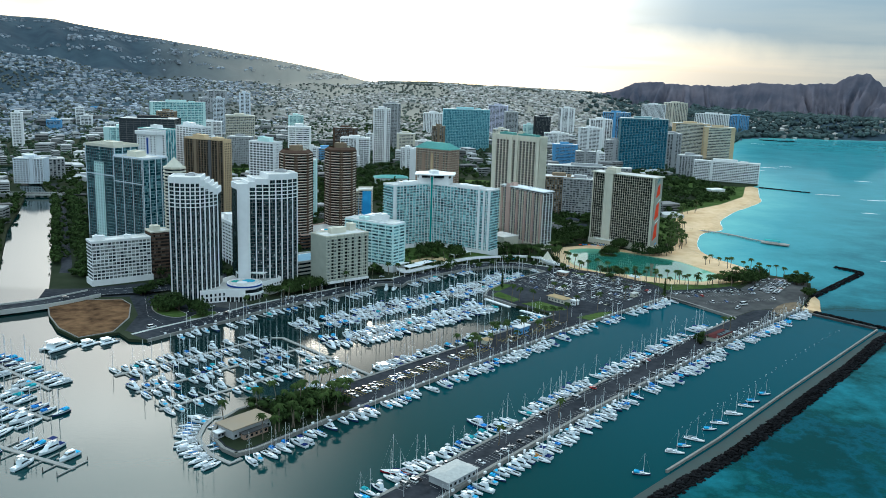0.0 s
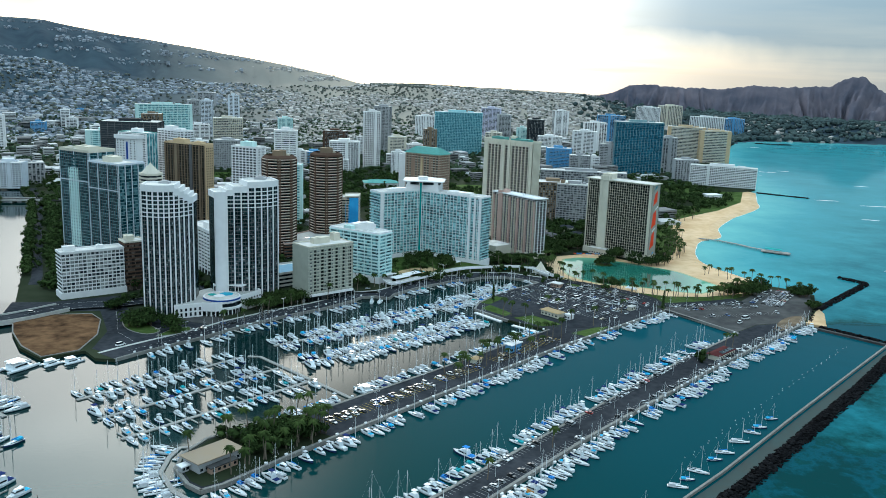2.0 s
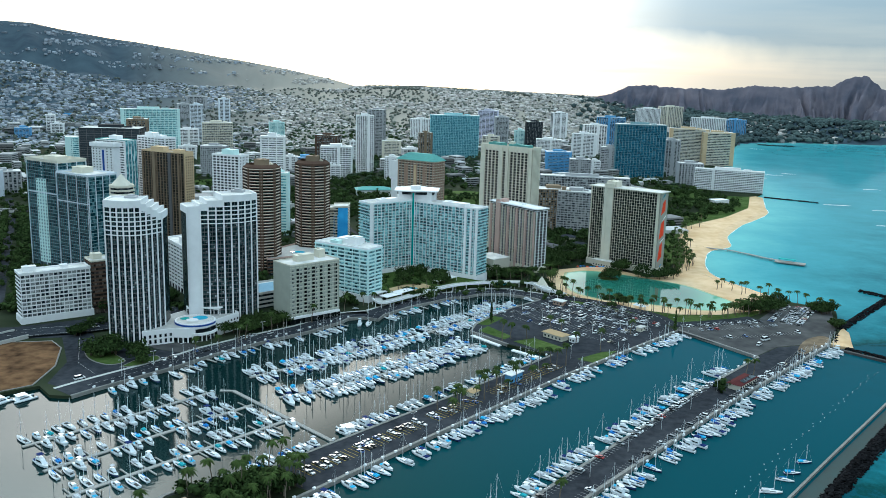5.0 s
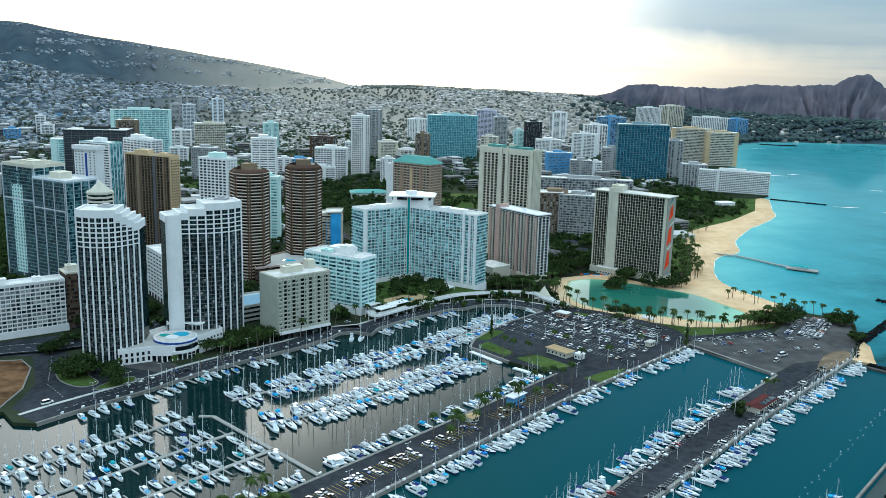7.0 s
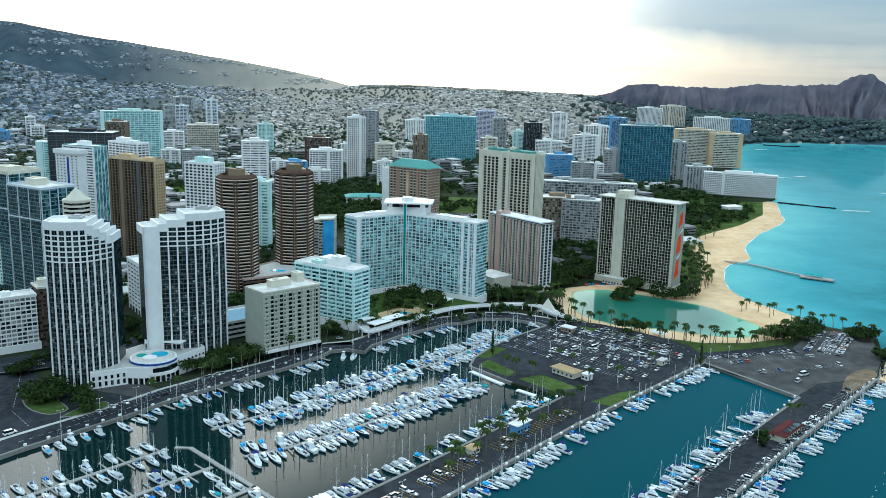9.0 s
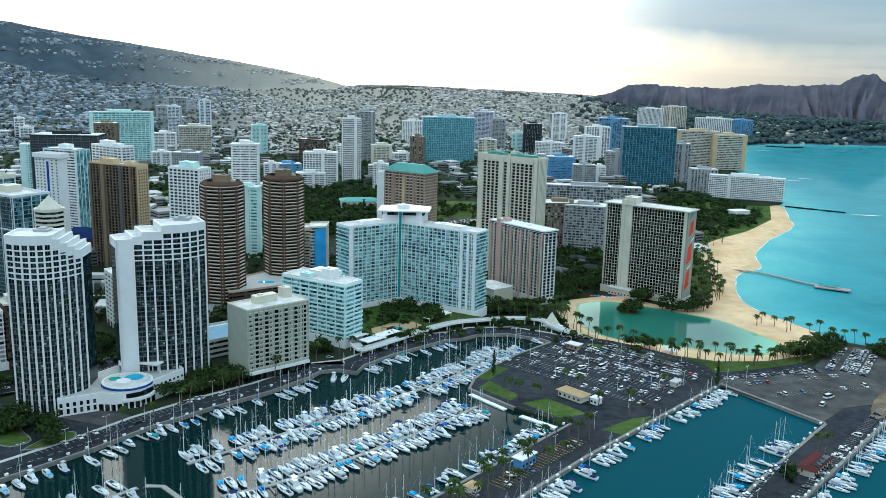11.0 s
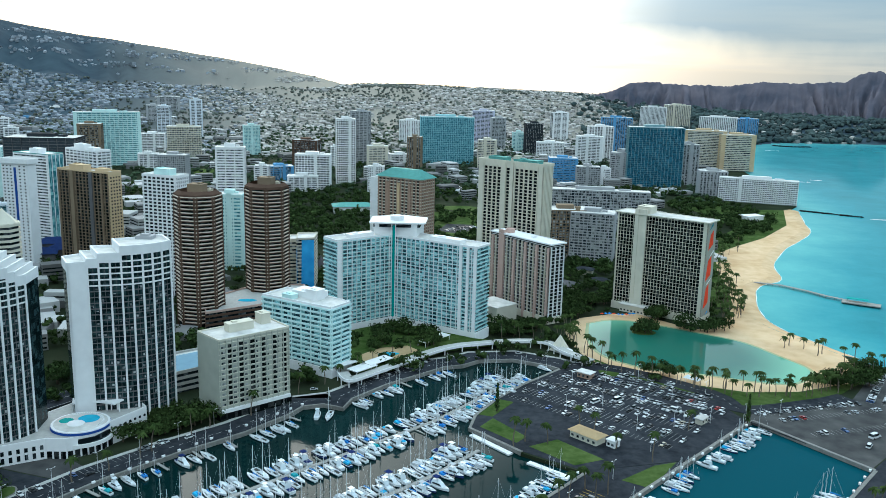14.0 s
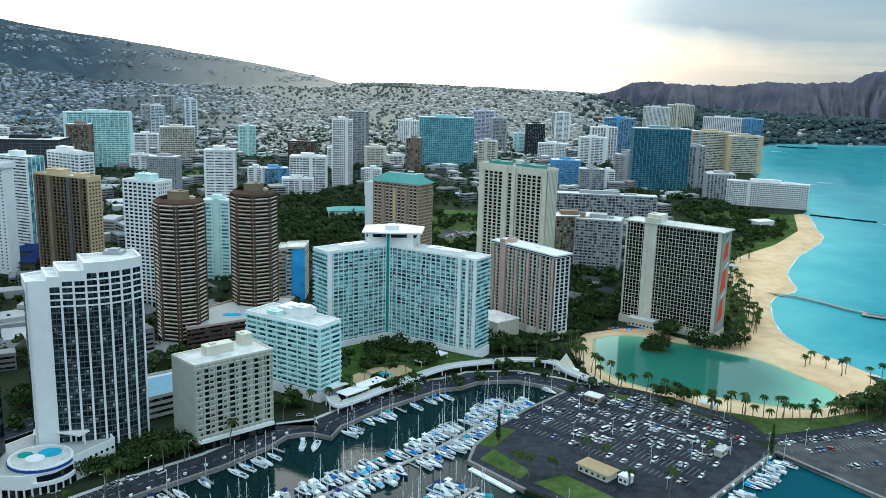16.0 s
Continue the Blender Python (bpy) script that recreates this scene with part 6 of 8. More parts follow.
scatter_boxes(x[upland], y[upland], (6, 14), (2.4, 5.0), "upland_houses", M["house_dim"], "countless small houses on the green slopes, blued and dimmed as haze", "houses")
x, y = free_spots(1500, -33, 17, 720, 2500, 26)
keep = ~np.any([t(x, y) for t in on_park], axis=0) & ((y > 1000) | ((x < -150) & (y > 640)))
scatter_boxes(x[keep], y[keep], (9, 32), (4, 19), "low_buildings", M["block"], "low flat-roofed city buildings between the towers", "buildings", 0.2)
x, y = free_spots(700, 11, 30, 2850, 3500, 10)
scatter_boxes(x[::2], y[::2], (8, 22), (3, 9), "coastal_houses", M["house"], "pale houses among trees below the crater", "houses")

# tree crowns in bulk: uneven clumps
ico = bmesh.new()
bmesh.ops.create_icosphere(ico, subdivisions=1, radius=1.0)
IV = np.array([v.co[:] for v in ico.verts])
IF = [tuple(v.index for v in f.verts) for f in ico.faces]
ico.free()


def scatter_clumps(x, y, size, name, material, label, per=1, squash=0.75):
    verts, faces = [], []
    z = ground_z(x, y)
    for k in range(len(x)):
        for c in range(per):
            r = rng.uniform(*size) * (1 if per == 1 else 0.65)
            off = rng.normal(0, 0.55 * r, 3) if per > 1 else np.zeros(3)
            o = len(verts)
            v = IV * (1 + rng.uniform(-0.28, 0.28, (len(IV), 1))) * (r, r, r * squash) + (x[k] + off[0], y[k] + off[1], z[k] + r * 0.75 + abs(off[2]))
            verts += v.tolist()
            faces += [(a + o, b + o, c2 + o) for a, b, c2 in IF]
    return tagged(raw(name, verts, faces, material, kind="stuff"), label, "trees")


def scatter_leafy(x, y, size, name, material, label, z=None, sprays=60):
    """Trees seen from above: an inner mass with many leaf sprays round it, uneven and open at the edge."""
    z = ground_z(x, y) if z is None else z
    verts, faces = [], []
    for k in range(len(x)):
        r = rng.uniform(*size)
        c = np.array([x[k], y[k], z[k] + r * 1.0])
        lobes = c + rng.normal(0, 0.42 * r, (4, 3)) * (1, 1, 0.5)
        for lobe in lobes[:2]:
            o = len(verts)
            verts += (IV * (1 + rng.uniform(-0.3, 0.3, (len(IV), 1))) * (r * 0.5, r * 0.5, r * 0.42) + lobe).tolist()
            faces += [(a + o, b + o, d + o) for a, b, d in IF]
        n = rng.normal(0, 1, (sprays, 3))
        n /= np.linalg.norm(n, axis=1, keepdims=True)
        p = lobes[rng.integers(0, 4, sprays)] + n * (r * 0.62, r * 0.62, r * 0.5) * rng.uniform(0.75, 1.1, (sprays, 1))
        t = np.cross(n, rng.normal(0, 1, (sprays, 3)))
        t /= np.linalg.norm(t, axis=1, keepdims=True)
        b = np.cross(n + rng.normal(0, 0.4, (sprays, 3)), t)
        h = r * rng.uniform(0.12, 0.24, (sprays, 1))
        o = len(verts)
        verts += np.stack([p - t * h, p - b * h * 0.8, p + t * h, p + b * h], 1).reshape(-1, 3).tolist()
        faces += [(o + 4 * q, o + 4 * q + 1, o + 4 * q + 2, o + 4 * q + 3) for q in range(sprays)]
    return tagged(raw(name, verts, faces, material, kind="stuff"), label, "trees")


M["leaf"] = mat("foliage", (0.018, 0.038, 0.014), 0.9, vary=0.4, scale=0.5, second=(0.046, 0.074, 0.024), mix_scale=0.06, island=0.5)
M["leaf_mid"] = mat("foliage_mid", (0.034, 0.060, 0.040), 0.95, vary=0.35, scale=0.1, second=(0.062, 0.094, 0.052), mix_scale=0.02, island=0.4)
sheet("back_street", band(lane_back, 5, 5), 1.7, 2.27, M["asphalt"], "grey asphalt street curving between the towers", "road")
sheet("lawn", [(53 + 25 * math.cos(k * 0.4) * (1 + 0.1 * math.sin(k)), 1298 + 21 * math.sin(k * 0.4)) for k in range(16)], 1.7, 2.30, M["lawn"], "bright mown park lawn among dark trees", "lawn")
sheet("car_park", [(18, 1126), (46, 1112), (68, 1148), (62, 1172), (32, 1174)], 1.7, 2.29, M["asphalt_pale"], "grey asphalt car park among the park trees", "car park")
# slope and coast foliage greyed and lightened, with haze painted into the leaf colour
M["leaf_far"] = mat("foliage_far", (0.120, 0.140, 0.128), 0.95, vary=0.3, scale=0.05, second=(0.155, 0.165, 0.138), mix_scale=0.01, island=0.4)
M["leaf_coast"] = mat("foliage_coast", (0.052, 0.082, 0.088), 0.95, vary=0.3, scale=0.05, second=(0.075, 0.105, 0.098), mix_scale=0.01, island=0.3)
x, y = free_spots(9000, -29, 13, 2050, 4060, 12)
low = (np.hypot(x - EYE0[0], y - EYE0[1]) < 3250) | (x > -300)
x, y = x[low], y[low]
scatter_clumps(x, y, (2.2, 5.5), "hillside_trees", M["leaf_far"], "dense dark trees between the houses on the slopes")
x, y = free_spots(5200, 8, 31, 2450, 3650, 12)
keep = rng.uniform(9, 16, len(x)) < np.degrees(np.arctan2(x, y + 60))
x, y = x[keep], y[keep]
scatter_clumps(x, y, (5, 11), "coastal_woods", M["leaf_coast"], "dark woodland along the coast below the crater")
x, y = free_spots(5200, -33, 17, 1480, 2450, 16)
scatter_clumps(x, y, (3, 6), "distant_trees", M["leaf_mid"], "dark green street and garden trees further back in the city", 2)
x, y = free_spots(3900, -33, 17, 690, 1560, 17)
keep = x < 330
scatter_leafy(x[keep], y[keep], (3.0, 5.5), "street_trees", M["leaf"], "dark green street and garden trees between the towers")
px, py = [], []
for cx, cy, rx, ry, n in [(10, 960, 85, 150, 210), (60, 1180, 110, 120, 170), (-60, 850, 50, 60, 60), (410, 1290, 60, 130, 170), (370, 1140, 60, 100, 150), (300, 1120, 40, 90, 70), (-180, 1980, 110, 300, 200), (300, 1480, 120, 40, 90), (170, 900, 45, 60, 90), (95, 830, 40, 40, 40), (-60, 1130, 90, 60, 120), (220, 1090, 70, 50, 80), (130, 1450, 120, 50, 90), (-200, 1200, 80, 90, 90), (-90, 1300, 120, 120, 150), (-150, 1080, 60, 90, 70)]:
    a, r = rng.uniform(0, math.tau, n), np.sqrt(rng.uniform(0.05, 1, n))
    px += list(cx + rx * r * np.cos(a))
    py += list(cy + ry * r * np.sin(a))
px, py = np.array(px), np.array(py)
far = np.array([np.min(np.hypot(tower_xy[:, 0] - p, tower_xy[:, 1] - q)) for p, q in zip(px, py)])
ok = on_land(px, py) & (far > 24) & clear_of_heroes(px, py) & ~on_sand(px, py)
scatter_leafy(px[ok], py[ok], (3.5, 6.5), "park_trees", M["leaf"], "thick green park trees among the hotels")


# ---- docks ----
M["dock"] = mat("dock_boards", (0.30, 0.29, 0.27), 0.85, vary=0.15, scale=0.6)
M["gel"] = mat("gelcoat", (0.66, 0.72, 0.75), 0.25, vary=0.03, scale=0.6, spec=0.5)
M["gel_navy"] = mat("gelcoat_navy", (0.02, 0.04, 0.12), 0.25, vary=0.1, scale=0.6, spec=0.5)
M["deckgrey"] = mat("boat_deck", (0.56, 0.57, 0.57), 0.6, vary=0.3, scale=1.2)
M["tarp_blue"] = mat("tarp_blue", (0.025, 0.21, 0.56), 0.7, vary=0.15, scale=0.5)
M["tarp_navy"] = mat("tarp_navy", (0.015, 0.03, 0.11), 0.7, vary=0.15, scale=0.5)
M["tarp_cyan"] = mat("tarp_cyan", (0.03, 0.40, 0.66), 0.7, vary=0.15, scale=0.5)
M["tarp_teal"] = mat("tarp_teal", (0.02, 0.32, 0.36), 0.7, vary=0.15, scale=0.5)
M["tarp_tan"] = mat("tarp_tan", (0.42, 0.20, 0.06), 0.7, vary=0.15, scale=0.5)
M["tarp_grey"] = mat("tarp_grey", (0.45, 0.47, 0.49), 0.7, vary=0.1, scale=0.5)
# near-black hull strip that paints the shaded side and its reflection at the waterline
M["waterline_shade"] = mat("bottom_paint", (0.010, 0.016, 0.030), 0.6, vary=0.3, scale=0.8)
M["gel_red"] = mat("gelcoat_red", (0.32, 0.02, 0.03), 0.25, vary=0.1, scale=0.6, spec=0.5)
M["well"] = mat("cockpit_sole", (0.06, 0.06, 0.058), 0.8, vary=0.3, scale=1.2)
M["alu"] = mat("mast_metal", (0.75, 0.76, 0.77), 0.35, metal=0.3, vary=0.03, scale=0.5)
M["pile"] = mat("pile_wood", (0.10, 0.09, 0.08), 0.9, vary=0.2, scale=0.8)

D1 = [(-112, 454), (-83, 480), (-53, 509), (-16, 544), (12, 571), (37, 603), (64, 642)]
D2 = [(-88, 422), (-67, 434), (-35, 461), (11, 506), (34, 534)]
R1, R2, R3 = [(-128, 429), (-204, 348)], [(-101, 410), (-182, 322)], [(-76, 391), (-161, 298)]
WALK = [(-125, 431), (-117, 431), (-50, 363)]
TIP = [(-122, 292), (-129, 290), (-131, 279), (-130, 263), (-119, 245), (-107, 236), (-103, 242)]
LEFT = [[(-292, 368), (-232, 322)], [(-286, 320), (-214, 281)], [(-258, 262), (-178, 226)]]
for ln in [D1, D2, R1, R2, R3, WALK, TIP] + LEFT:
    d = tagged(empty("floating_dock", 0, 0, 0), "grey floating dock with finger berths and wooden piles", "dock", "harbour docks")
    bm = bmesh.new()
    prism(bm, band(ln, 1.2, 1.2), 0.1, 0.7, 0, True)
    part("walkway", bm, M["dock"], d)
    if ln is WALK or ln is TIP:
        continue
    bm = bmesh.new()
    pile_bm = bmesh.new()
    for (ax, ay), (bx, by) in zip(ln[:-1], ln[1:]):
        k = math.hypot(bx - ax, by - ay)
        ux, uy = (bx - ax) / k, (by - ay) / k
        s = 4.0
        while s < k:
            for side in (-1, 1):
                x, y = ax + ux * s, ay + uy * s
                prism(bm, band([(x - uy * side * 1.2, y + ux * side * 1.2), (x - uy * side * 9, y + ux * side * 9)], 0.4, 0.4), 0.1, 0.6, 0, True)
                rod(pile_bm, (x - uy * side * 9, y + ux * side * 9, -1), (x - uy * side * 9, y + ux * side * 9, 2.6), 0.2, 0.18, 5)
            s += 9.2
    part("finger_decking", bm, M["dock"], d, kind="stuff")
    part("piling", pile_bm, M["pile"], d, kind="stuff")


# ---- boats ----
def hull(length, beam, free, colour, name):
    """A boat's hull: sections from stern to bow, with sheer and a closed deck."""
    bm = bmesh.new()
    st = [(-0.5, 0.78, 0.9), (-0.3, 0.96, 0.88), (-0.05, 1.0, 0.9), (0.18, 0.86, 0.98), (0.36, 0.5, 1.08), (0.46, 0.2, 1.15), (0.5, 0.03, 1.2)]
    rings = []
    for u, b, s in st:
        x, h = u * length, b * beam / 2
        rings.append([bm.verts.new(p) for p in ((x, -h, free * s), (x, -h * 0.88, 0.42), (x, -h * 0.8, 0.0), (x, 0, -0.35), (x, h * 0.8, 0.0), (x, h * 0.88, 0.42), (x, h, free * s))])
    deck = []
    for a, c in zip(rings[:-1], rings[1:]):
        # the lower hull faces take the painted waterline shade
        for i in range(6):
            bm.faces.new((a[i], a[i + 1], c[i + 1], c[i])).material_index = 3 if 0 < i < 5 else 0
        deck.append(bm.faces.new((a[6], a[0], c[0], c[6])))
    bm.faces.new(rings[0][::-1])
    for f in deck:
        f.material_index = 1
    bmesh.ops.recalc_face_normals(bm, faces=bm.faces[:])
    if name == "sailboat":
        # dark box just above the deck paints the shade of a sunken cockpit
        box(bm, -length * 0.44, -length * 0.16, -beam * 0.24, beam * 0.24, free * 0.5, free * 0.9 + 0.05, 2)
        box(bm, -length * 0.45, -length * 0.15, -beam * 0.29, -beam * 0.24, free * 0.5, free * 0.9 + 0.3, 0)
        box(bm, -length * 0.45, -length * 0.15, beam * 0.24, beam * 0.29, free * 0.5, free * 0.9 + 0.3, 0)
    return part(name, bm, [colour, M["deckgrey"], M["well"], M["waterline_shade"]])


def taper(bm, x0, x1, w0, w1, z0, z1, rake=0.5, mi=0):
    """A deckhouse: narrower at the top and forward."""
    lo = [bm.verts.new(p) for p in ((x0, -w0 / 2, z0), (x1, -w1 / 2, z0), (x1, w1 / 2, z0), (x0, w0 / 2, z0))]
    hi = [bm.verts.new(p) for p in ((x0 + 0.1, -w0 * 0.42, z1), (x1 - rake, -w1 * 0.4, z1), (x1 - rake, w1 * 0.4, z1), (x0 + 0.1, w0 * 0.42, z1))]
    for i in range(4):
        bm.faces.new((lo[i], lo[(i + 1) % 4], hi[(i + 1) % 4], hi[i])).material_index = mi
    bm.faces.new(hi).material_index = mi


def sailboat(length, colour, cover, label, cockpit_cover=None):
    b = tagged(hull(length, length * 0.3, 1.05, colour, "sailboat"), label, "boat", "moored boats")
    bm = bmesh.new()
    taper(bm, -length * 0.12, length * 0.24, length * 0.19, length * 0.12, 0.9, 1.6, 0.8)
    cabin = part("cabin", bm, M["gel"], b)
    bm = bmesh.new()
    taper(bm, -length * 0.10, length * 0.20, length * 0.197, length * 0.132, 1.08, 1.34, 0.4)
    part("cabin_window", bm, M["g_dark"], cabin, "dark tinted window strip")
    bm = bmesh.new()
    rod(bm, (length * 0.1, 0, 1.0), (length * 0.1, 0, length * 1.32), 0.16, 0.10, 5)
    beam(bm, (length * 0.1, -0.9, length * 0.75), (length * 0.1, 0.9, length * 0.75), 0.08, 0.08)
    rod(bm, (length * 0.1, 0, length * 1.3), (length * 0.49, 0, 1.2), 0.018, 0.018, 3)
    rod(bm, (length * 0.1, 0, length * 1.3), (-length * 0.49, 0, 1.0), 0.018, 0.018, 3)
    part("mast", bm, M["alu"], b)
    bm = bmesh.new()
    rod(bm, (length * 0.1, 0, 2.5), (-length * 0.3, 0, 2.35), 0.30, 0.16, 6)
    part("sail_cover", bm, cover, b)
    if cockpit_cover:
        bm = bmesh.new()
        taper(bm, -length * 0.42, -length * 0.10, length * 0.24, length * 0.24, 1.5, 2.3, 0.3)
        part("awning", bm, cockpit_cover, b)
    return b


def motorboat(length, colour, canopy, label, bridge=True):
    b = tagged(hull(length, length * 0.33, 1.4, colour, "motorboat"), label, "boat", "moored boats")
    w = length * 0.26
    bm = bmesh.new()
    taper(bm, -length * 0.22, length * 0.26, w, w * 0.75, 1.3, 3.0, 1.4)
    house = part("deckhouse", bm, M["gel"], b)
    bm = bmesh.new()
    taper(bm, -length * 0.18, length * 0.215, w * 1.0, w * 0.80, 2.0, 2.62, 0.9)
    part("deckhouse_window", bm, M["g_dark"], house, "dark tinted wraparound window")
    if bridge:
        bm = bmesh.new()
        taper(bm, -length * 0.2, length * 0.08, w * 0.85, w * 0.7, 3.0, 3.8, 0.5)
        part("flybridge", bm, M["gel"], b)
        bm = bmesh.new()
        box(bm, -length * 0.2, length * 0.03, -w * 0.4, w * 0.4, 5.0, 5.15)
        for sx in (-length * 0.19, length * 0.02):
            for sy in (-w * 0.36, w * 0.36):
                rod(bm, (sx, sy, 3.6), (sx, sy, 5.0), 0.05, 0.05, 4)
        part("bimini", bm, canopy, b)
    bm = bmesh.new()
    box(bm, -length * 0.46, -length * 0.24, -w * 0.45, w * 0.45, 1.35, 1.5)
    part("cockpit_cover", bm, canopy, b)
    return b


def catamaran(length, label):
    c = tagged(empty("catamaran", 0, 0, 0), label, "boat", "moored boats")
    for s in (-1, 1):
        h = hull(length, length * 0.16, 1.5, M["gel"], "float_hull")
        h.parent, h.location = c, (0, s * length * 0.2, 0)
    bm = bmesh.new()
    taper(bm, -length * 0.42, length * 0.3, length * 0.5, length * 0.44, 1.3, 2.0, 0.5)
    part("bridge_deck", bm, M["gel"], c)
    bm = bmesh.new()
    taper(bm, -length * 0.3, length * 0.18, length * 0.42, length * 0.34, 2.0, 4.2, 1.2)
    part("saloon", bm, M["gel"], c)
    bm = bmesh.new()
    taper(bm, -length * 0.27, length * 0.14, length * 0.425, length * 0.36, 2.7, 3.6, 0.6)
    part("saloon_window", bm, M["g_dark"], c)
    bm = bmesh.new()
    box(bm, -length * 0.34, length * 0.1, -length * 0.2, length * 0.2, 5.6, 5.8)
    for sx in (-length * 0.33, length * 0.08):
        for sy in (-length * 0.18, length * 0.18):
            rod(bm, (sx, sy, 4.0), (sx, sy, 5.6), 0.07, 0.07, 4)
    part("sun_roof", bm, M["gel"], c)
    return c


PROTO = [sailboat(11, M["gel"], M["tarp_blue"], "white sailboat with a blue sail cover, moored"), sailboat(9, M["gel"], M["tarp_navy"], "small white sailboat with a blue awning over its cockpit", M["tarp_blue"]),
         sailboat(12, M["gel"], M["gel"], "white sailboat with a furled white sail", M["tarp_grey"]), sailboat(10, M["gel_navy"], M["tarp_blue"], "navy-hulled sailboat with a bright blue awning", M["tarp_cyan"]),
         sailboat(10, M["gel"], M["tarp_teal"], "white sailboat under a teal cockpit awning", M["tarp_teal"]), sailboat(13, M["gel"], M["tarp_grey"], "long white sailboat with a grey sail cover"),
         motorboat(11, M["gel"], M["gel"], "white motor cruiser with a flybridge"), motorboat(9, M["gel"], M["tarp_cyan"], "white motorboat with bright blue canvas covers", False),
         motorboat(13, M["gel"], M["tarp_navy"], "white motor yacht with a navy bimini top"), motorboat(10, M["gel_navy"], M["tarp_grey"], "dark-hulled motorboat with grey covers")]
WEIGHT = [7, 3, 6, 3.0, 1.4, 6, 4, 3.4, 3, 2]
SIZES = [11, 9, 12, 10, 10, 13, 11, 9, 13, 10]
used = set()
random.seed(33)


boat_bm, BOAT_PAINTS, afloat = bmesh.new(), [], []


def put_boat(k, x, y, rz, size=1.0):
    """Moors a copy of a boat; past the count that can be told apart it joins the mass of further boats."""
    m = pose(x, y, 0, 0, 0, math.degrees(rz))
    if k < 6 and len(afloat) >= 292 and k in used:
        m = m @ Matrix.Scale(size, 4)
        for ob in (PROTO[k], *PROTO[k].children_recursive):
            n0, f0 = len(boat_bm.verts), len(boat_bm.faces)
            boat_bm.from_mesh(ob.data)
            boat_bm.verts.ensure_lookup_table()
            boat_bm.faces.ensure_lookup_table()
            for v in boat_bm.verts[n0:]:
                v.co = m @ v.co
            for f in boat_bm.faces[f0:]:
                paint = ob.data.materials[f.material_index]
                if paint not in BOAT_PAINTS:
                    BOAT_PAINTS.append(paint)
                f.material_index = BOAT_PAINTS.index(paint)
        return
    if k < 6:
        afloat.append(k)
    if k in used:
        copy_thing(PROTO[k], m).scale = (size,) * 3
    else:
        used.add(k)
        PROTO[k].matrix_basis = m @ Matrix.Scale(size, 4)


def moor(line, side, spacing, fill, gap, start=3.0, size=1.0):
    """Boats side by side along a line, at right angles to it, bow or stern to the dock."""
    for (ax, ay), (bx, by) in zip(line[:-1], line[1:]):
        k = math.hypot(bx - ax, by - ay)
        ux, uy = (bx - ax) / k, (by - ay) / k
        nx, ny = -uy * side, ux * side
        s = start
        while s < k - 1.5:
            if random.random() < fill:
                p = random.choices(range(len(PROTO)), WEIGHT)[0]
                off = gap + SIZES[p] * size / 2 + random.uniform(-0.3, 0.8)
                a = math.atan2(ny, nx) + (math.pi if random.random() < 0.55 else 0) + random.uniform(-0.06, 0.06)
                put_boat(p, ax + ux * s + nx * off, ay + uy * s + ny * off, a, size * random.uniform(0.92, 1.06))
            s += spacing * random.uniform(0.92, 1.12)
        start = 1.5


for side in (-1, 1):
    moor(R1, side, 6.2, 0.78, 1.6, 6, 0.98)
    moor(R2, side, 6.2, 0.8, 1.6, 6, 0.98)
    moor(R3, side, 6.2, 0.72, 1.6, 6, 0.98)
    for ln in LEFT:
        moor(ln, side, 7.4, 0.7, 1.6, size=1.25)
moor([(-199, 422), (-161, 467), (-142, 494), (-104, 533), (-88, 548), (-78, 561), (-69, 572)], -1, 6.6, 0.72, 2.0)
moor([(-63, 584), (-40, 583)], -1, 6.5, 0.6, 2.0)
moor([(-40, 594), (-16, 622), (19, 654)], -1, 6.0, 0.75, 2.0)
moor([(93, 654), (66, 625), (48, 601)], -1, 6.0, 0.6, 2.0)
moor([(-94, 323), (-79, 326), (-5, 407), (83, 508)], 1, 5.0, 0.76, 1.5)
moor([(-104, 244), (-97, 250), (-79, 273), (-68, 287)], -1, 4.4, 0.95, 1.5, 1.5)
moor([(-68, 287), (-4, 362), (86, 466), (190, 574)], -1, 5.1, 0.78, 1.5)
moor([(-128, 292), (-131, 279), (-130, 263), (-119, 245), (-108, 236)], -1, 4.3, 0.95, 1.2, 1.0)
moor([(-130, 284), (-130, 263), (-119, 245)], 1, 4.6, 0.5, 0.6, 3.0, 0.62)
moor([(-38, 200), (-4, 241), (62, 321), (165, 444), (205, 488)], 1, 5.2, 0.78, 1.5)
moor([(-18, 188), (12, 228), (83, 316), (182, 428), (294, 548)], -1, 4.9, 0.86, 1.5)
for u in (-0.03, 0.07, 0.10, 0.135, 0.19, 0.225, 0.28, 0.33, 0.36, 0.41):
    x, y = along((105, 241), (334, 496), u)
    put_boat(random.choice([0, 2, 3, 5]), x - 6, y + 5, random.uniform(-0.5, 0.1), random.uniform(0.7, 0.9))
for side in (-1, 1):
    moor(D1, side, 4.6, 0.93, 1.5, size=1.1)
    moor(D2, side, 4.6, 0.93, 1.5, size=1.12)
tagged(part("more_boats", boat_bm, BOAT_PAINTS, kind="stuff"), "further white sailboats moored along the inner docks", "boats")
for boat, (x, y), turn in [(sailboat(15, M["gel_red"], M["tarp_navy"], "red-hulled racing yacht moored at the pier end"), (-27, 232), 175), (sailboat(13, M["gel"], M["tarp_tan"], "white yacht under a long brown cover", M["tarp_tan"]), (44, 251), -40), (motorboat(14, M["gel_navy"], M["tarp_blue"], "big boat wrapped in a bright blue tarpaulin"), (14, 292), 140)]:
    boat.matrix_basis = pose(x, y, 0, 0, 0, turn)
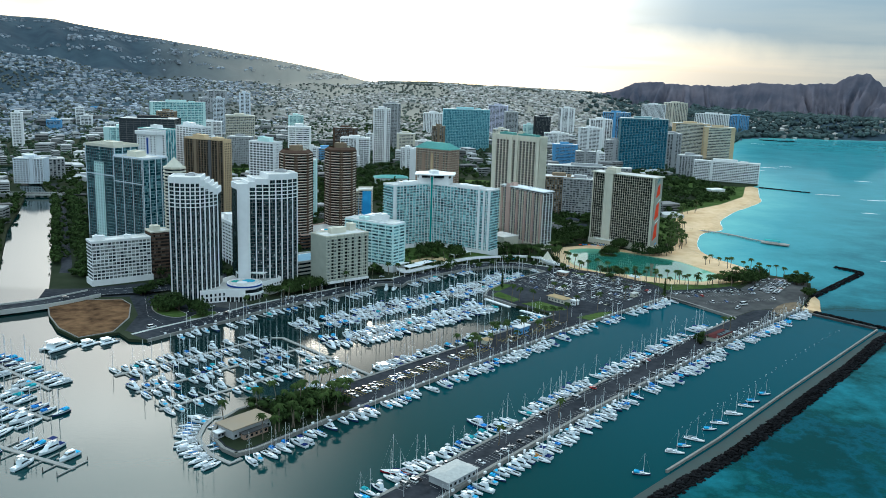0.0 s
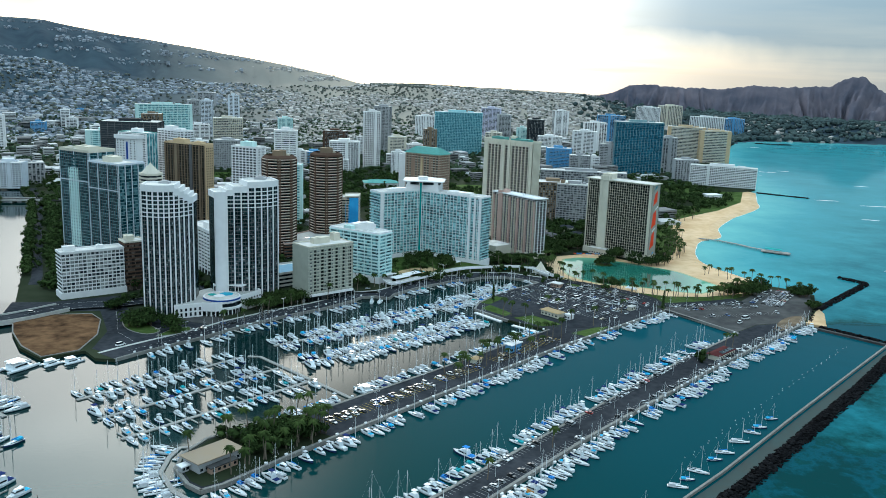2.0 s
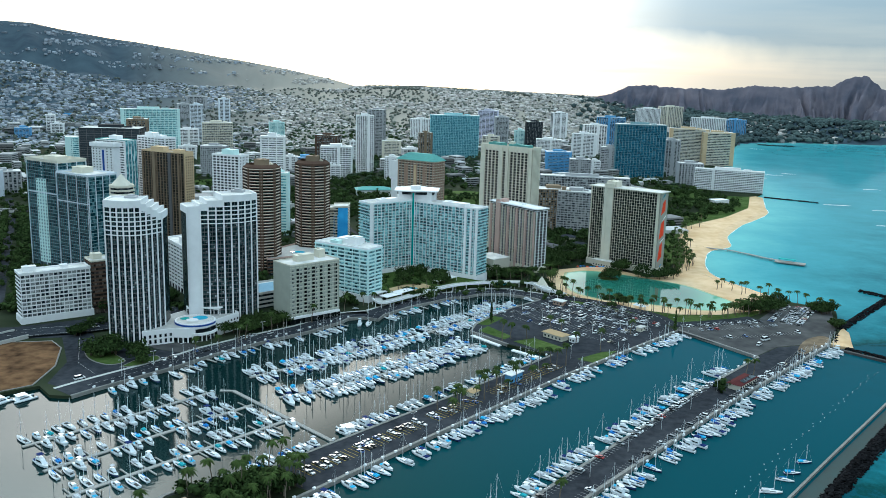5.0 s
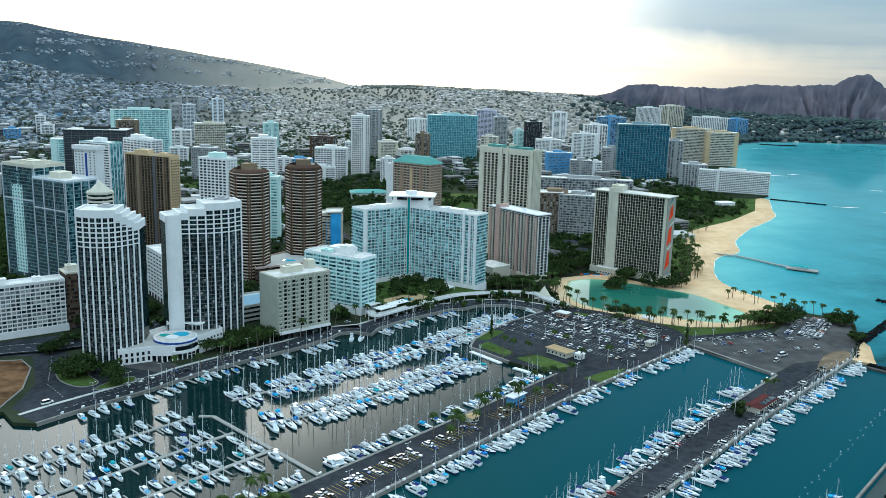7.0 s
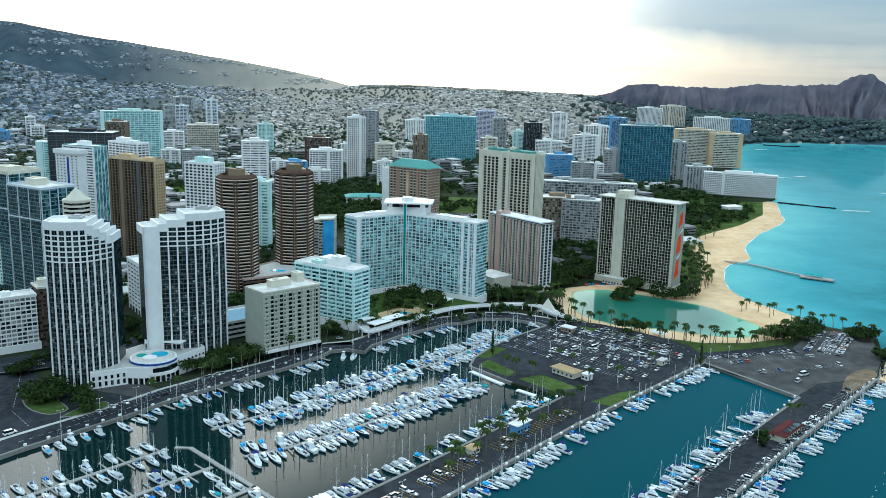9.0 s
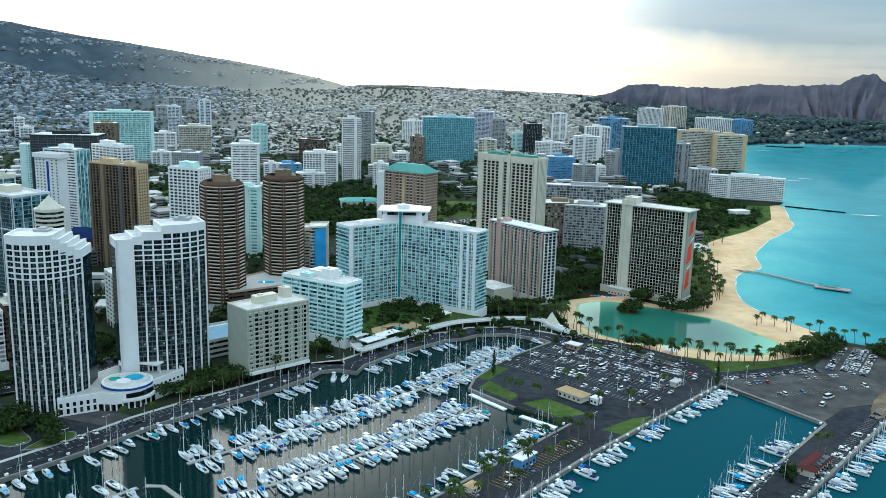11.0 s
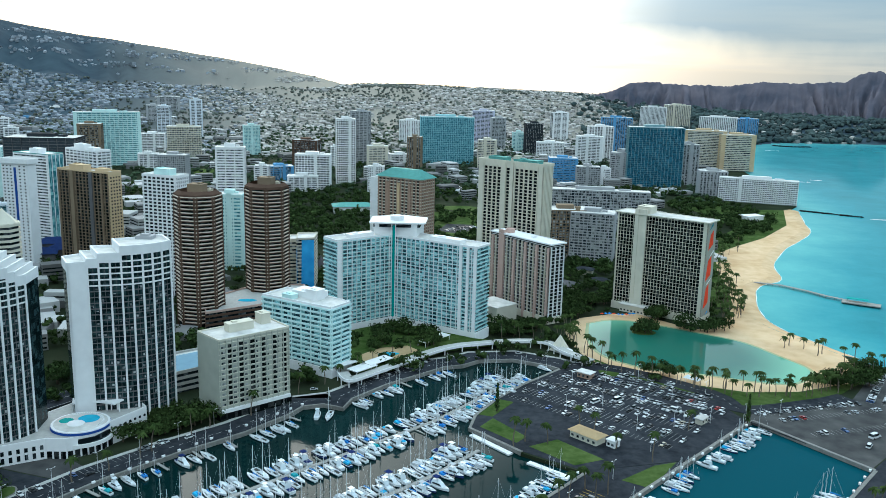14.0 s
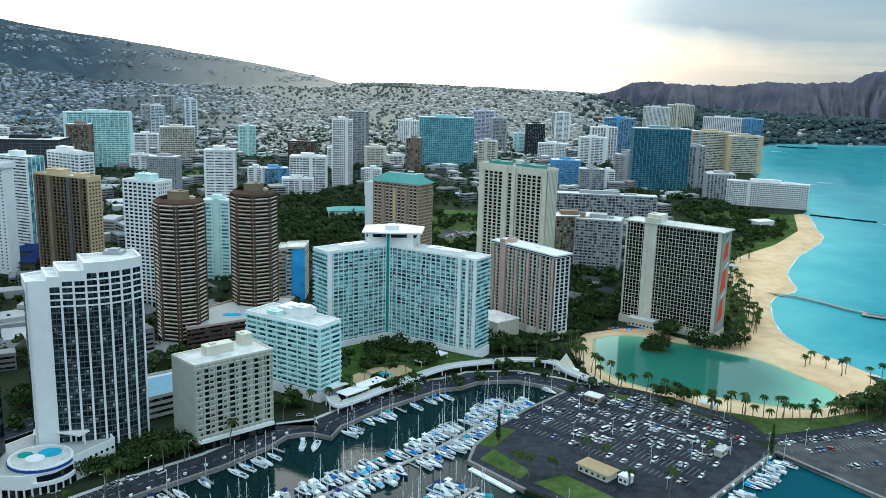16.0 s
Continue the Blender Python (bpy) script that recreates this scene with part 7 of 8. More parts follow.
cat = catamaran(22, "large white excursion catamaran at anchor")
cat.matrix_basis = pose(-259, 397, 0, 0, 0, 60)
for x, y, r in [(-243, 406, 55), (-232, 411, 50), (-44, 378, 130)]:
    copy_thing(cat, pose(x, y, 0, 0, 0, r)).scale = (0.62, 0.62, 0.62)

fingers = None
for (ax, ay), (bx, by) in [((-161, 467), (-142, 494)), ((-142, 494), (-116, 522)), ((-116, 522), (-88, 548)), ((-88, 548), (-63, 584)), ((-36, 597), (-16, 622)), ((-16, 622), (19, 654))]:
    k = math.hypot(bx - ax, by - ay)
    for u in (0.2, 0.7):
        x, y, turn = ax + (bx - ax) * u, ay + (by - ay) * u, math.atan2(by - ay, bx - ax)
        if fingers is None:
            bm = bmesh.new()
            box(bm, -0.7, 0.7, -10.5, 0.2, 0.75, 1.05)
            for py in (-9.8, -5.0):
                rod(bm, (0.75, py, -1.5), (0.75, py, 2.4), 0.18, 0.16, 5)
            fingers = tagged(part("finger_pier", bm, M["dock"], loc=(x, y, 0)), "narrow grey finger pier off the quay wall", "pier", "finger piers")
            fingers.rotation_euler = (0, 0, turn)
        else:
            copy_thing(fingers, pose(x, y, 0, 0, 0, math.degrees(turn)))

# ---- breakwaters, groynes, pier, buoys ----
wall_line = [(105, 241), (142, 280), (207, 354), (334, 496)]
sheet("breakwater_wall", band(wall_line, 0.6, 0.6), -2, 1.5, M["seawall"], "straight pale concrete breakwater wall", "breakwater")
# asphalt grey on this concrete pier paints it as standing in shade
sheet("breakwater_wall", band([(291, 545), (313, 522), (335, 499)], 1.3, 1.3), -2, 1.6, M["asphalt_pale"], "short concrete pier closing the basin", "breakwater")


def rubble(line, width, name, label, seed, step=1.5, tall=2.6):
    """A bank of tumbled stones along a line."""
    rng = np.random.default_rng(seed)
    verts, faces = [], []
    for (ax, ay), (bx, by) in zip(line[:-1], line[1:]):
        k = math.hypot(bx - ax, by - ay)
        nx, ny = -(by - ay) / k, (bx - ax) / k
        for _ in range(int(k * width / (step * step) * 1.25)):
            u, v = rng.uniform(), rng.uniform(-0.5, 0.5)
            z = tall * (1 - (abs(v) * 2) ** 1.5) - 0.6
            r = rng.uniform(0.7, 1.5) * step / 1.5
            o = len(verts)
            p = IV * (1 + rng.uniform(-0.3, 0.3, (len(IV), 1))) * (r, r * rng.uniform(0.6, 1), r * 0.7) + (ax + (bx - ax) * u + nx * v * width, ay + (by - ay) * u + ny * v * width, z)
            verts += p.tolist()
            faces += [(a + o, b + o, c + o) for a, b, c in IF]
    return tagged(raw(name, verts, faces, M["rock"], kind="stuff"), label, "rocks")


apron = mat("reef_flat", (0.075, 0.088, 0.082), 0.5, vary=0.25, scale=0.15, second=(0.05, 0.078, 0.075), mix_scale=0.05)
sheet("breakwater_apron", [(105, 238), (142, 277), (207, 351), (334, 493), (345, 490), (322, 470), (218, 346), (146, 264), (107, 226), (78, 196), (72, 203)], -1, 0.12, apron, "brown silted shallows between wall and breakwater", "shallows")
RUB = [(40, 158), (75, 194), (107, 226), (146, 264), (218, 346), (270, 405), (325, 471), (352, 497)]
sheet("breakwater_core", band(RUB, 3.2, 3.2), -2, 1.1, M["rock"], "dark stone core of the breakwater", "breakwater")
rubble(RUB, 9.5, "rubble_breakwater", "dark lava-stone breakwater along the open sea", 1, 1.45)
rubble([(300, 552), (318, 587), (370, 645), (418, 698), (401, 721)], 8, "rubble_groyne", "dark stone groyne bent at its tip", 2, 1.4, 2.2)
rubble([(352, 493), (330, 516), (305, 543)], 7, "rubble_groyne", "dark stones where the breakwaters meet", 3, 1.4, 1.8)
rubble([(548, 1350), (580, 1328), (617, 1302)], 6, "rubble_groyne", "low dark stone groyne off the beach point", 4, 1.6, 1.8)
rubble([(960, 2500), (1010, 2470), (1060, 2480)], 8, "rubble_groyne", "far dark stone groyne off the bay", 6, 3.0, 2.0)
pl = [(285, 916), (312, 905), (336, 894), (352, 874), (362, 857), (384, 834)]
jetty = tagged(empty("swimming_pier", 0, 0, 0), "narrow pier from the beach to a roofed landing stage", "pier")
bm = bmesh.new()
prism(bm, band(pl, 1.6, 1.6), 1.4, 2.0, 0, True)
part("deck", bm, M["dock"], jetty)
bm = bmesh.new()
for x, y in smooth_line(pl, 4):
    for s in (-1.2, 1.2):
        rod(bm, (x + s, y, -1.5), (x + s, y, 1.4), 0.22, 0.22, 5)
        rod(bm, (x + s, y, 2.0), (x + s, y, 3.1), 0.06, 0.06, 4)
part("piling", bm, M["pile"], jetty, kind="stuff")
bm = bmesh.new()
prism(bm, slab_plan((366, 838), (392, 822), 10), 1.2, 2.1, 0, True)
part("landing", bm, M["dock"], jetty)
bm = bmesh.new()
prism(bm, slab_plan((371, 840), (386, 831), 5), 4.6, 4.9, 0, True)
for x, y in slab_plan((372, 840), (385, 832), 4):
    rod(bm, (x, y, 2.0), (x, y, 4.7), 0.12, 0.12, 5)
part("shelter", bm, M["tealpaint"], jetty, "green shelter roof on posts")
bm = bmesh.new()
bmesh.ops.create_uvsphere(bm, u_segments=8, v_segments=6, radius=0.27)
float_1 = None
for k in range(44):
    x, y = along((128, 296), (302, 494), k / 43)
    loc = (x + 1.5 * math.sin(k * 2.1), y + 1.2 * math.cos(k * 1.7), 0.15)
    if float_1 is None:
        float_1 = tagged(part("buoy", bm, M["gel"], loc=loc), "small round white mooring buoy afloat", "buoy", "line of white buoys")
    else:
        copy_thing(float_1, pose(*loc))


# ---- cars ----
M["tyre"] = mat("tyre", (0.02, 0.02, 0.02), 0.9, vary=0.1, scale=2)
CAR_COLOURS = {"white": (0.62, 0.63, 0.64), "silver": (0.42, 0.44, 0.46), "black": (0.02, 0.02, 0.022), "grey": (0.16, 0.17, 0.18), "red": (0.40, 0.025, 0.02), "blue": (0.04, 0.10, 0.26), "sand": (0.42, 0.36, 0.26)}
for k, c in CAR_COLOURS.items():
    M["car_" + k] = mat("car_" + k, c, 0.3, vary=0.03, scale=0.5, spec=0.5, coat=0.5)


def extrude_profile(bm, prof, w, mi=0):
    """A side profile (x, z) drawn out across the width w."""
    a = [bm.verts.new((x, -w / 2, z)) for x, z in prof]
    b = [bm.verts.new((x, w / 2, z)) for x, z in prof]
    n = len(prof)
    for i in range(n):
        bm.faces.new((a[i], b[i], b[(i + 1) % n], a[(i + 1) % n])).material_index = mi
    bm.faces.new(a).material_index = mi
    bm.faces.new(b[::-1]).material_index = mi
    bmesh.ops.recalc_face_normals(bm, faces=bm.faces[:])


def car(kind, colour):
    """A parked car: body on its tyres, glasshouse with roof."""
    ln, hgt = {"saloon": (4.6, 0.85), "van": (5.0, 1.05), "pickup": (5.4, 1.0)}[kind]
    bm = bmesh.new()
    h = ln / 2
    extrude_profile(bm, [(-h, 0.35), (h, 0.35), (h, 0.7), (h - 0.25, hgt - 0.02), (h * 0.35, hgt + 0.08), (-h + 0.15, hgt + 0.08), (-h, hgt - 0.1)], 1.85)
    for sx in (-h * 0.62, h * 0.62):
        for sy in (-0.86, 0.86):
            rod(bm, (sx, sy - 0.12, 0.34), (sx, sy + 0.12, 0.34), 0.34, 0.34, 8, 1)
    root = part("car", bm, [M["car_" + colour], M["tyre"]])
    tagged(root, "%s %s parked on the asphalt" % (colour, {"saloon": "saloon car", "van": "van", "pickup": "pickup truck"}[kind]), "car", "parked cars")
    bm = bmesh.new()
    x0, x1, top = {"saloon": (-1.7, 0.9, 1.45), "van": (-2.4, 1.6, 2.0), "pickup": (-0.5, 1.3, 1.75)}[kind]
    taper(bm, x0, x1, 1.75, 1.75, hgt + 0.05, top, 0.7)
    box(bm, x0 + 0.25, x1 - 0.75, -0.72, 0.72, top - 0.03, top + 0.05, 1)
    part("glasshouse", bm, [M["g_dark"], M["car_" + colour]], root)
    return root


CARS = [car("saloon", c) for c in CAR_COLOURS] + [car("van", "white"), car("van", "grey"), car("pickup", "white"), car("pickup", "silver")]
CAR_W = [4.5, 4.5, 6, 5, 0.35, 1.6, 0.8, 1.6, 1.2, 1.4, 1]
car_used = set()
parked = []
rest_bm = bmesh.new()
PAINTS = [M["car_" + c] for c in CAR_COLOURS] + [M["tyre"], M["g_dark"]]
random.seed(71)


def park(x, y, rz, z=2.15):
    k = random.choices(range(len(CARS)), CAR_W)[0]
    m = pose(x, y, z, 0, 0, math.degrees(rz))
    if len(parked) >= 292:
        for ob in (CARS[k], CARS[k].children[0]):
            n0, f0 = len(rest_bm.verts), len(rest_bm.faces)
            rest_bm.from_mesh(ob.data)
            rest_bm.verts.ensure_lookup_table()
            rest_bm.faces.ensure_lookup_table()
            for v in rest_bm.verts[n0:]:
                v.co = m @ v.co
            for f in rest_bm.faces[f0:]:
                f.material_index = PAINTS.index(ob.data.materials[f.material_index])
        return
    parked.append((x, y))
    if k in car_used:
        copy_thing(CARS[k], m)
    else:
        car_used.add(k)
        CARS[k].matrix_basis = m


M["paint"] = mat("road_paint", (0.34, 0.34, 0.33), 0.8, vary=0.1, scale=0.5)
M["yellow_paint"] = mat("yellow_paint", (0.50, 0.36, 0.08), 0.8, vary=0.15, scale=0.5)
stripe_bm = bmesh.new()


def bay_row(p, q, side, fill, depth=5.2, width=2.75, area=None, paint=0):
    """A row of painted bays along a line, some with cars in them."""
    k = math.hypot(q[0] - p[0], q[1] - p[1])
    ux, uy = (q[0] - p[0]) / k, (q[1] - p[1]) / k
    nx, ny = -uy * side, ux * side
    a = math.atan2(ny, nx)
    s = 0.0
    while s < k:
        x, y = p[0] + ux * s, p[1] + uy * s
        if area is None or bool(area(np.array([x + nx * 3]), np.array([y + ny * 3]))[0]):
            prism(stripe_bm, [(x - ux * 0.09, y - uy * 0.09), (x + ux * 0.09, y + uy * 0.09), (x + ux * 0.09 + nx * depth, y + uy * 0.09 + ny * depth), (x - ux * 0.09 + nx * depth, y - uy * 0.09 + ny * depth)], 2.16, 2.185, paint)
            if random.random() < fill:
                park(x + ux * width / 2 + nx * depth * 0.5, y + uy * width / 2 + ny * depth * 0.5, a + (math.pi if random.random() < 0.5 else 0) + random.uniform(-0.03, 0.03))
        s += width


pier_in = inside(grow(pier_b, -1.5))
for s0, s1, fill in [(-98, -18, 0.55), (-6, 34, 0.35), (48, 122, 0.22)]:
    for side in (-1, 1):
        bay_row((6 + 0.661 * s0, 397 + 0.75 * s0), (6 + 0.661 * s1, 397 + 0.75 * s1), side, fill if side > 0 else fill * 0.8, paint=1)
bay_row((224, 517), (-28, 212), 1, 0.3, area=pier_in)
bay_row((280, 540), (-8, 212), -1, 0.24, area=pier_in)
for p, q, n in [((138, 646), (180, 604), 9), ((196, 583), (258, 601), 9), ((100, 668), (126, 662), 4)]:
    for k in range(n):
        if random.random() < 0.85:
            u = (k + random.uniform(0, 0.25)) / n
            park(p[0] + (q[0] - p[0]) * u, p[1] + (q[1] - p[1]) * u, math.atan2(q[1] - p[1], q[0] - p[0]))
lot_in = inside(grow(lot, -4))
ex, ey = 0.745, -0.667
for k, (off, side, fill) in enumerate([(3, 1, 0.85), (17, -1, 0.7), (17.2, 1, 0.62), (34, -1, 0.6), (34.2, 1, 0.5), (51, -1, 0.5), (51.2, 1, 0.32), (68, -1, 0.3), (68.2, 1, 0.25), (85, -1, 0.25)]):
    x, y = 133 - 0.667 * off, 648 - 0.745 * off
    bay_row((x - ex * 85, y - ey * 85), (x + ex * 75, y + ey * 75), -side, fill, area=lot_in)
east_in = inside(grow(east_lot, -2))
for off, side, fill in [(3, -1, 0.35), (20, 1, 0.3), (37, -1, 0.2)]:
    bay_row((196 + off * 0.55, 588 - off * 0.8), (262 + off * 0.5, 606 - off * 0.8), side, fill, area=east_in)
for off, side, fill in [(2, -1, 0.75), (16, 1, 0.85), (16.2, -1, 0.85), (28, 1, 0.7)]:
    bay_row((268 + off * 0.85, 606 - off * 0.5), (302 + off * 0.85, 655 - off * 0.5), side, fill, area=east_in)
bay_row((-186, 458), (-122, 536), 1, 0.3, depth=5.0)
bay_row((-30, 622), (12, 666), 1, 0.35)
tagged(part("bay_markings", stripe_bm, [M["paint"], M["yellow_paint"]]), "white painted parking bay lines on the asphalt", "markings", kind="stuff")
for x, y, a in [(-150, 498, 0.9), (-115, 540, 0.95), (-60, 610, 0.2), (70, 683, 0.1), (110, 661, -0.5), (160, 630, -0.8), (-240, 540, 0.5), (-300, 503, 0.5), (-390, 440, 0.4), (-12, 640, 0.8)]:
    park(x, y, a, 2.2 if x > -235 else 3.7)
for x, y, r, s in [(120, 600, 40, 1.5), (106, 597, 40, 1.3), (150, 585, -40, 1.4), (-212, 440, 50, 1.3), (249, 553, 30, 1.5), (240, 541, 50, 1.2)]:
    copy_thing(CARS[7], pose(x, y, 2.15, 0, 0, r)).scale = (s, s, s)
for row in range(4):
    for k in range(9):
        if random.random() < 0.75:
            park(29 + 3.6 * k * 0.55 + row * 9.5, 1128 + 3.6 * k + row * 2.5 - 4, -0.6, 2.3)
tagged(part("more_parked_cars", rest_bm, PAINTS, kind="stuff"), "further parked cars in the harbour car parks", "cars")

# ---- palms ----
M["bark"] = mat("palm_bark", (0.16, 0.13, 0.10), 0.9, vary=0.2, scale=1.5)
M["frond"] = mat("palm_frond", (0.025, 0.048, 0.015), 0.7, vary=0.3, scale=0.6, second=(0.052, 0.08, 0.024), island=0.3)


def palm(height, lean, seed):
    """A coconut palm: a curved tapering trunk and a head of drooping feathered fronds."""
    rnd = random.Random(seed)
    bm = bmesh.new()
    pts = [Vector((lean * (k / 6) ** 2, 0.3 * math.sin(k), height * k / 6)) for k in range(7)]
    for k in range(6):
        rod(bm, pts[k], pts[k + 1], 0.34 - 0.03 * k, 0.31 - 0.03 * k, 6)
    root = tagged(part("palm_tree", bm, M["bark"]), "slender coconut palm with a head of drooping fronds", "palm", "palms by the lagoon")
    bm = bmesh.new()
    tip = pts[-1]
    for k in range(17):
        a = k * 2.4 + rnd.uniform(-0.2, 0.2)
        up0, ln = rnd.uniform(-0.1, 0.9), rnd.uniform(2.7, 3.6)
        prev = None
        for j in range(6):
            u = j / 5
            rad, z = ln * u, up0 * ln * u * 0.8 - 1.9 * u * u * ln * 0.5
            c = tip + Vector((math.cos(a) * rad, math.sin(a) * rad, z))
            w = (0.15 + 0.75 * math.sin(math.pi * min(1, u * 0.9 + 0.1))) * 0.75
            side = Vector((-math.sin(a), math.cos(a), 0)) * w
            cur = [bm.verts.new(c - side - Vector((0, 0, w * 0.45))), bm.verts.new(c), bm.verts.new(c + side - Vector((0, 0, w * 0.45)))]
            if prev:
                bm.faces.new((prev[0], prev[1], cur[1], cur[0]))
                bm.faces.new((prev[1], prev[2], cur[2], cur[1]))
            prev = cur
    part("crown", bm, M["frond"], root)
    return root


PALMS = [palm(10.5, 0.8, 1), palm(12.5, 1.7, 2), palm(14, 0.6, 3), palm(9, 0.4, 4)]
palm_used = set()
random.seed(91)


def plant_palm(x, y, z=2.1):
    if not bool(on_land(np.array([x]), np.array([y]))[0]) and x < 240:
        return
    k = random.randrange(4)
    m = pose(x, y, z, 0, 0, random.uniform(0, 360))
    if k in palm_used:
        copy_thing(PALMS[k], m).scale = (random.uniform(0.9, 1.15),) * 3
    else:
        palm_used.add(k)
        PALMS[k].matrix_basis = m


def along_line(line, spacing, jitter, fn, z=2.1):
    for (ax, ay), (bx, by) in zip(line[:-1], line[1:]):
        k = math.hypot(bx - ax, by - ay)
        s = random.uniform(0, spacing)
        while s < k:
            fn(ax + (bx - ax) * s / k + random.uniform(-jitter, jitter), ay + (by - ay) * s / k + random.uniform(-jitter, jitter), z)
            s += spacing * random.uniform(0.7, 1.3)


along_line([(111, 735), (110, 700), (118, 672), (136, 649), (172, 627), (203, 617), (234, 618), (262, 628), (284, 648)], 6.5, 2.5, plant_palm)
along_line([(170, 622), (203, 610), (236, 612), (262, 622), (288, 640), (298, 652)], 6.5, 3.0, plant_palm)
for x, y in [(262, 706), (268, 712), (275, 704), (279, 690), (284, 694), (291, 676), (296, 672), (262, 800), (258, 792), (266, 812), (270, 840), (277, 858), (281, 880), (284, 900), (268, 826), (290, 928), (305, 960), (300, 946), (248, 770), (238, 760), (255, 780), (332, 652), (328, 645), (318, 662), (310, 660), (336, 640), (322, 655)]:
    plant_palm(x, y)
along_line([(255, 775), (272, 830), (284, 890), (296, 960), (320, 1020), (360, 1065)], 9, 6, plant_palm)
for x0, x1 in [((2, 402), (90, 500)), ((8, 392), (96, 492))]:
    along_line([x0, x1], 12, 2, plant_palm)
for _ in range(26):
    u = random.random()
    plant_palm(232 + 40 * u + random.uniform(-7, 7), 752 + 110 * u + random.uniform(-12, 12))
along_line([(60, 545), (0, 470), (-60, 400)], 16, 3, plant_palm)
along_line([(-70, 335), (-88, 314), (-112, 293)], 6, 2.5, plant_palm)
along_line([(-98, 255), (-84, 275), (-70, 295), (-60, 310)], 6.5, 2, plant_palm)
along_line([(20, 640), (62, 640), (50, 610)], 11, 3, plant_palm)
along_line([(-158, 486), (-100, 562), (-66, 608), (-40, 640), (15, 690)], 15, 2.5, plant_palm)
along_line([(60, 715), (85, 722), (100, 705), (110, 720), (116, 745)], 6, 5, plant_palm)
for x, y in [(120, 520), (150, 560), (40, 330), (128, 430), (205, 470), (212, 476), (24, 262), (60, 300), (70, 540), (90, 560), (96, 548), (-120, 274), (105, 535), (150, 476), (157, 484)]:
    plant_palm(x, y)

# ---- broad-leaved trees near the hotels ----
M["twig"] = mat("tree_bark", (0.09, 0.07, 0.05), 0.9, vary=0.2, scale=1.5)


def tree(height, spread, seed, label):
    """A spreading tree: trunk with limbs, and a crown of many small leaf sprays with gaps between them."""
    rnd = random.Random(seed)
    bm = bmesh.new()
    rod(bm, (0, 0, 0), (0, 0, height * 0.45), 0.4, 0.28, 6)
    tips = []
    for k in range(6):
        a = k * 1.05 + rnd.uniform(-0.3, 0.3)
        tip = Vector((math.cos(a) * spread * 0.5, math.sin(a) * spread * 0.5, height * rnd.uniform(0.6, 0.85)))
        rod(bm, (0, 0, height * 0.4), tip, 0.2, 0.08, 5)
        tips.append(tip)
    tips.append(Vector((0, 0, height * 0.85)))
    root = tagged(part("tree", bm, M["twig"]), label, "tree", "garden trees")
    bm = bmesh.new()
    for tip in tips:
        r = spread * rnd.uniform(0.32, 0.45)
        for _ in range(48):
            v = Vector((rnd.gauss(0, 1), rnd.gauss(0, 1), rnd.gauss(0, 0.7)))
            v = v.normalized() * r * rnd.uniform(0.6, 1.05)
            v.z *= 0.7
            n = (v.normalized() + Vector((rnd.uniform(-0.5, 0.5), rnd.uniform(-0.5, 0.5), rnd.uniform(0, 0.8)))).normalized()
            s = n.orthogonal().normalized() * rnd.uniform(0.45, 0.85)
            t = n.cross(s).normalized() * rnd.uniform(0.45, 0.85)
            c = tip + v
            bm.faces.new([bm.verts.new(c + q) for q in (-s, -t * 0.7, s, t)])
    part("crown", bm, M["leaf"], root)
    return root


TREES = [tree(8, 8, 1, "broad dark green shade tree with an uneven crown"), tree(6, 6, 2, "small round green garden tree with gaps in its crown"), tree(10, 9, 3, "tall dense dark green tree beside the hotels"), tree(4.5, 5, 4, "low bushy green tree at the roadside")]
tree_used = set()
planted, more_trees = [], []


def plant_tree(x, y, z=2.0):
    if not bool(on_land(np.array([x]), np.array([y]))[0]) or math.hypot(x + 106, y - 276) < 16:
        return
    if len(planted) >= 235:
        more_trees.append((x, y, z))
        return
    planted.append((x, y))
    k = random.randrange(4)
    m = pose(x, y, z, 0, 0, random.uniform(0, 360))
    if k in tree_used:
        copy_thing(TREES[k], m).scale = (random.uniform(0.85, 1.25),) * 3
    else:
        tree_used.add(k)
        TREES[k].matrix_basis = m


def grove(cx, cy, rx, ry, n, z=2.0):
    for _ in range(n):
        a, r = random.uniform(0, math.tau), math.sqrt(random.uniform(0, 1))
        plant_tree(cx + rx * r * math.cos(a), cy + ry * r * math.sin(a), z)


grove(-128, 562, 14, 9, 16)
along_line([(-146, 532), (-128, 550), (-108, 562)], 4.0, 2.5, plant_tree)
grove(-214, 486, 9, 9, 14, 2.4)
grove(-186, 475, 5, 5, 4, 2.4)
grove(-240, 600, 20, 20, 12)
grove(-200, 620, 16, 16, 10)
grove(-8, 712, 26, 5, 7, 5.5)
grove(-26, 690, 8, 12, 6, 5.5)
grove(8, 690, 9, 4, 4, 5.5)
sheet("pool_terrace", [(-34, 652), (-24, 648), (2, 676), (-6, 686), (-24, 680), (-36, 666)], 5.2, 5.68, M["tanroof"], "tan paved sun terrace round the garden pool", "terrace")
grove(122, 790, 12, 22, 18)
grove(150, 812, 18, 10, 14)
grove(190, 772, 8, 5, 7)
grove(169, 737, 7, 5, 9, 2.5)
grove(215, 745, 20, 6, 10)
grove(75, 735, 22, 10, 16)
grove(120, 830, 25, 20, 18)
grove(270, 632, 18, 5, 14)
grove(296, 652, 8, 8, 8)
grove(328, 640, 8, 10, 8)
grove(150, 640, 20, 8, 4)
grove(-72, 306, 12, 9, 12)
grove(-245, 528, 7, 7, 6)
for _ in range(16):
    plant_palm(-72 + random.uniform(-16, 16), 306 + random.uniform(-12, 14))
grove(-86, 290, 12, 10, 12)
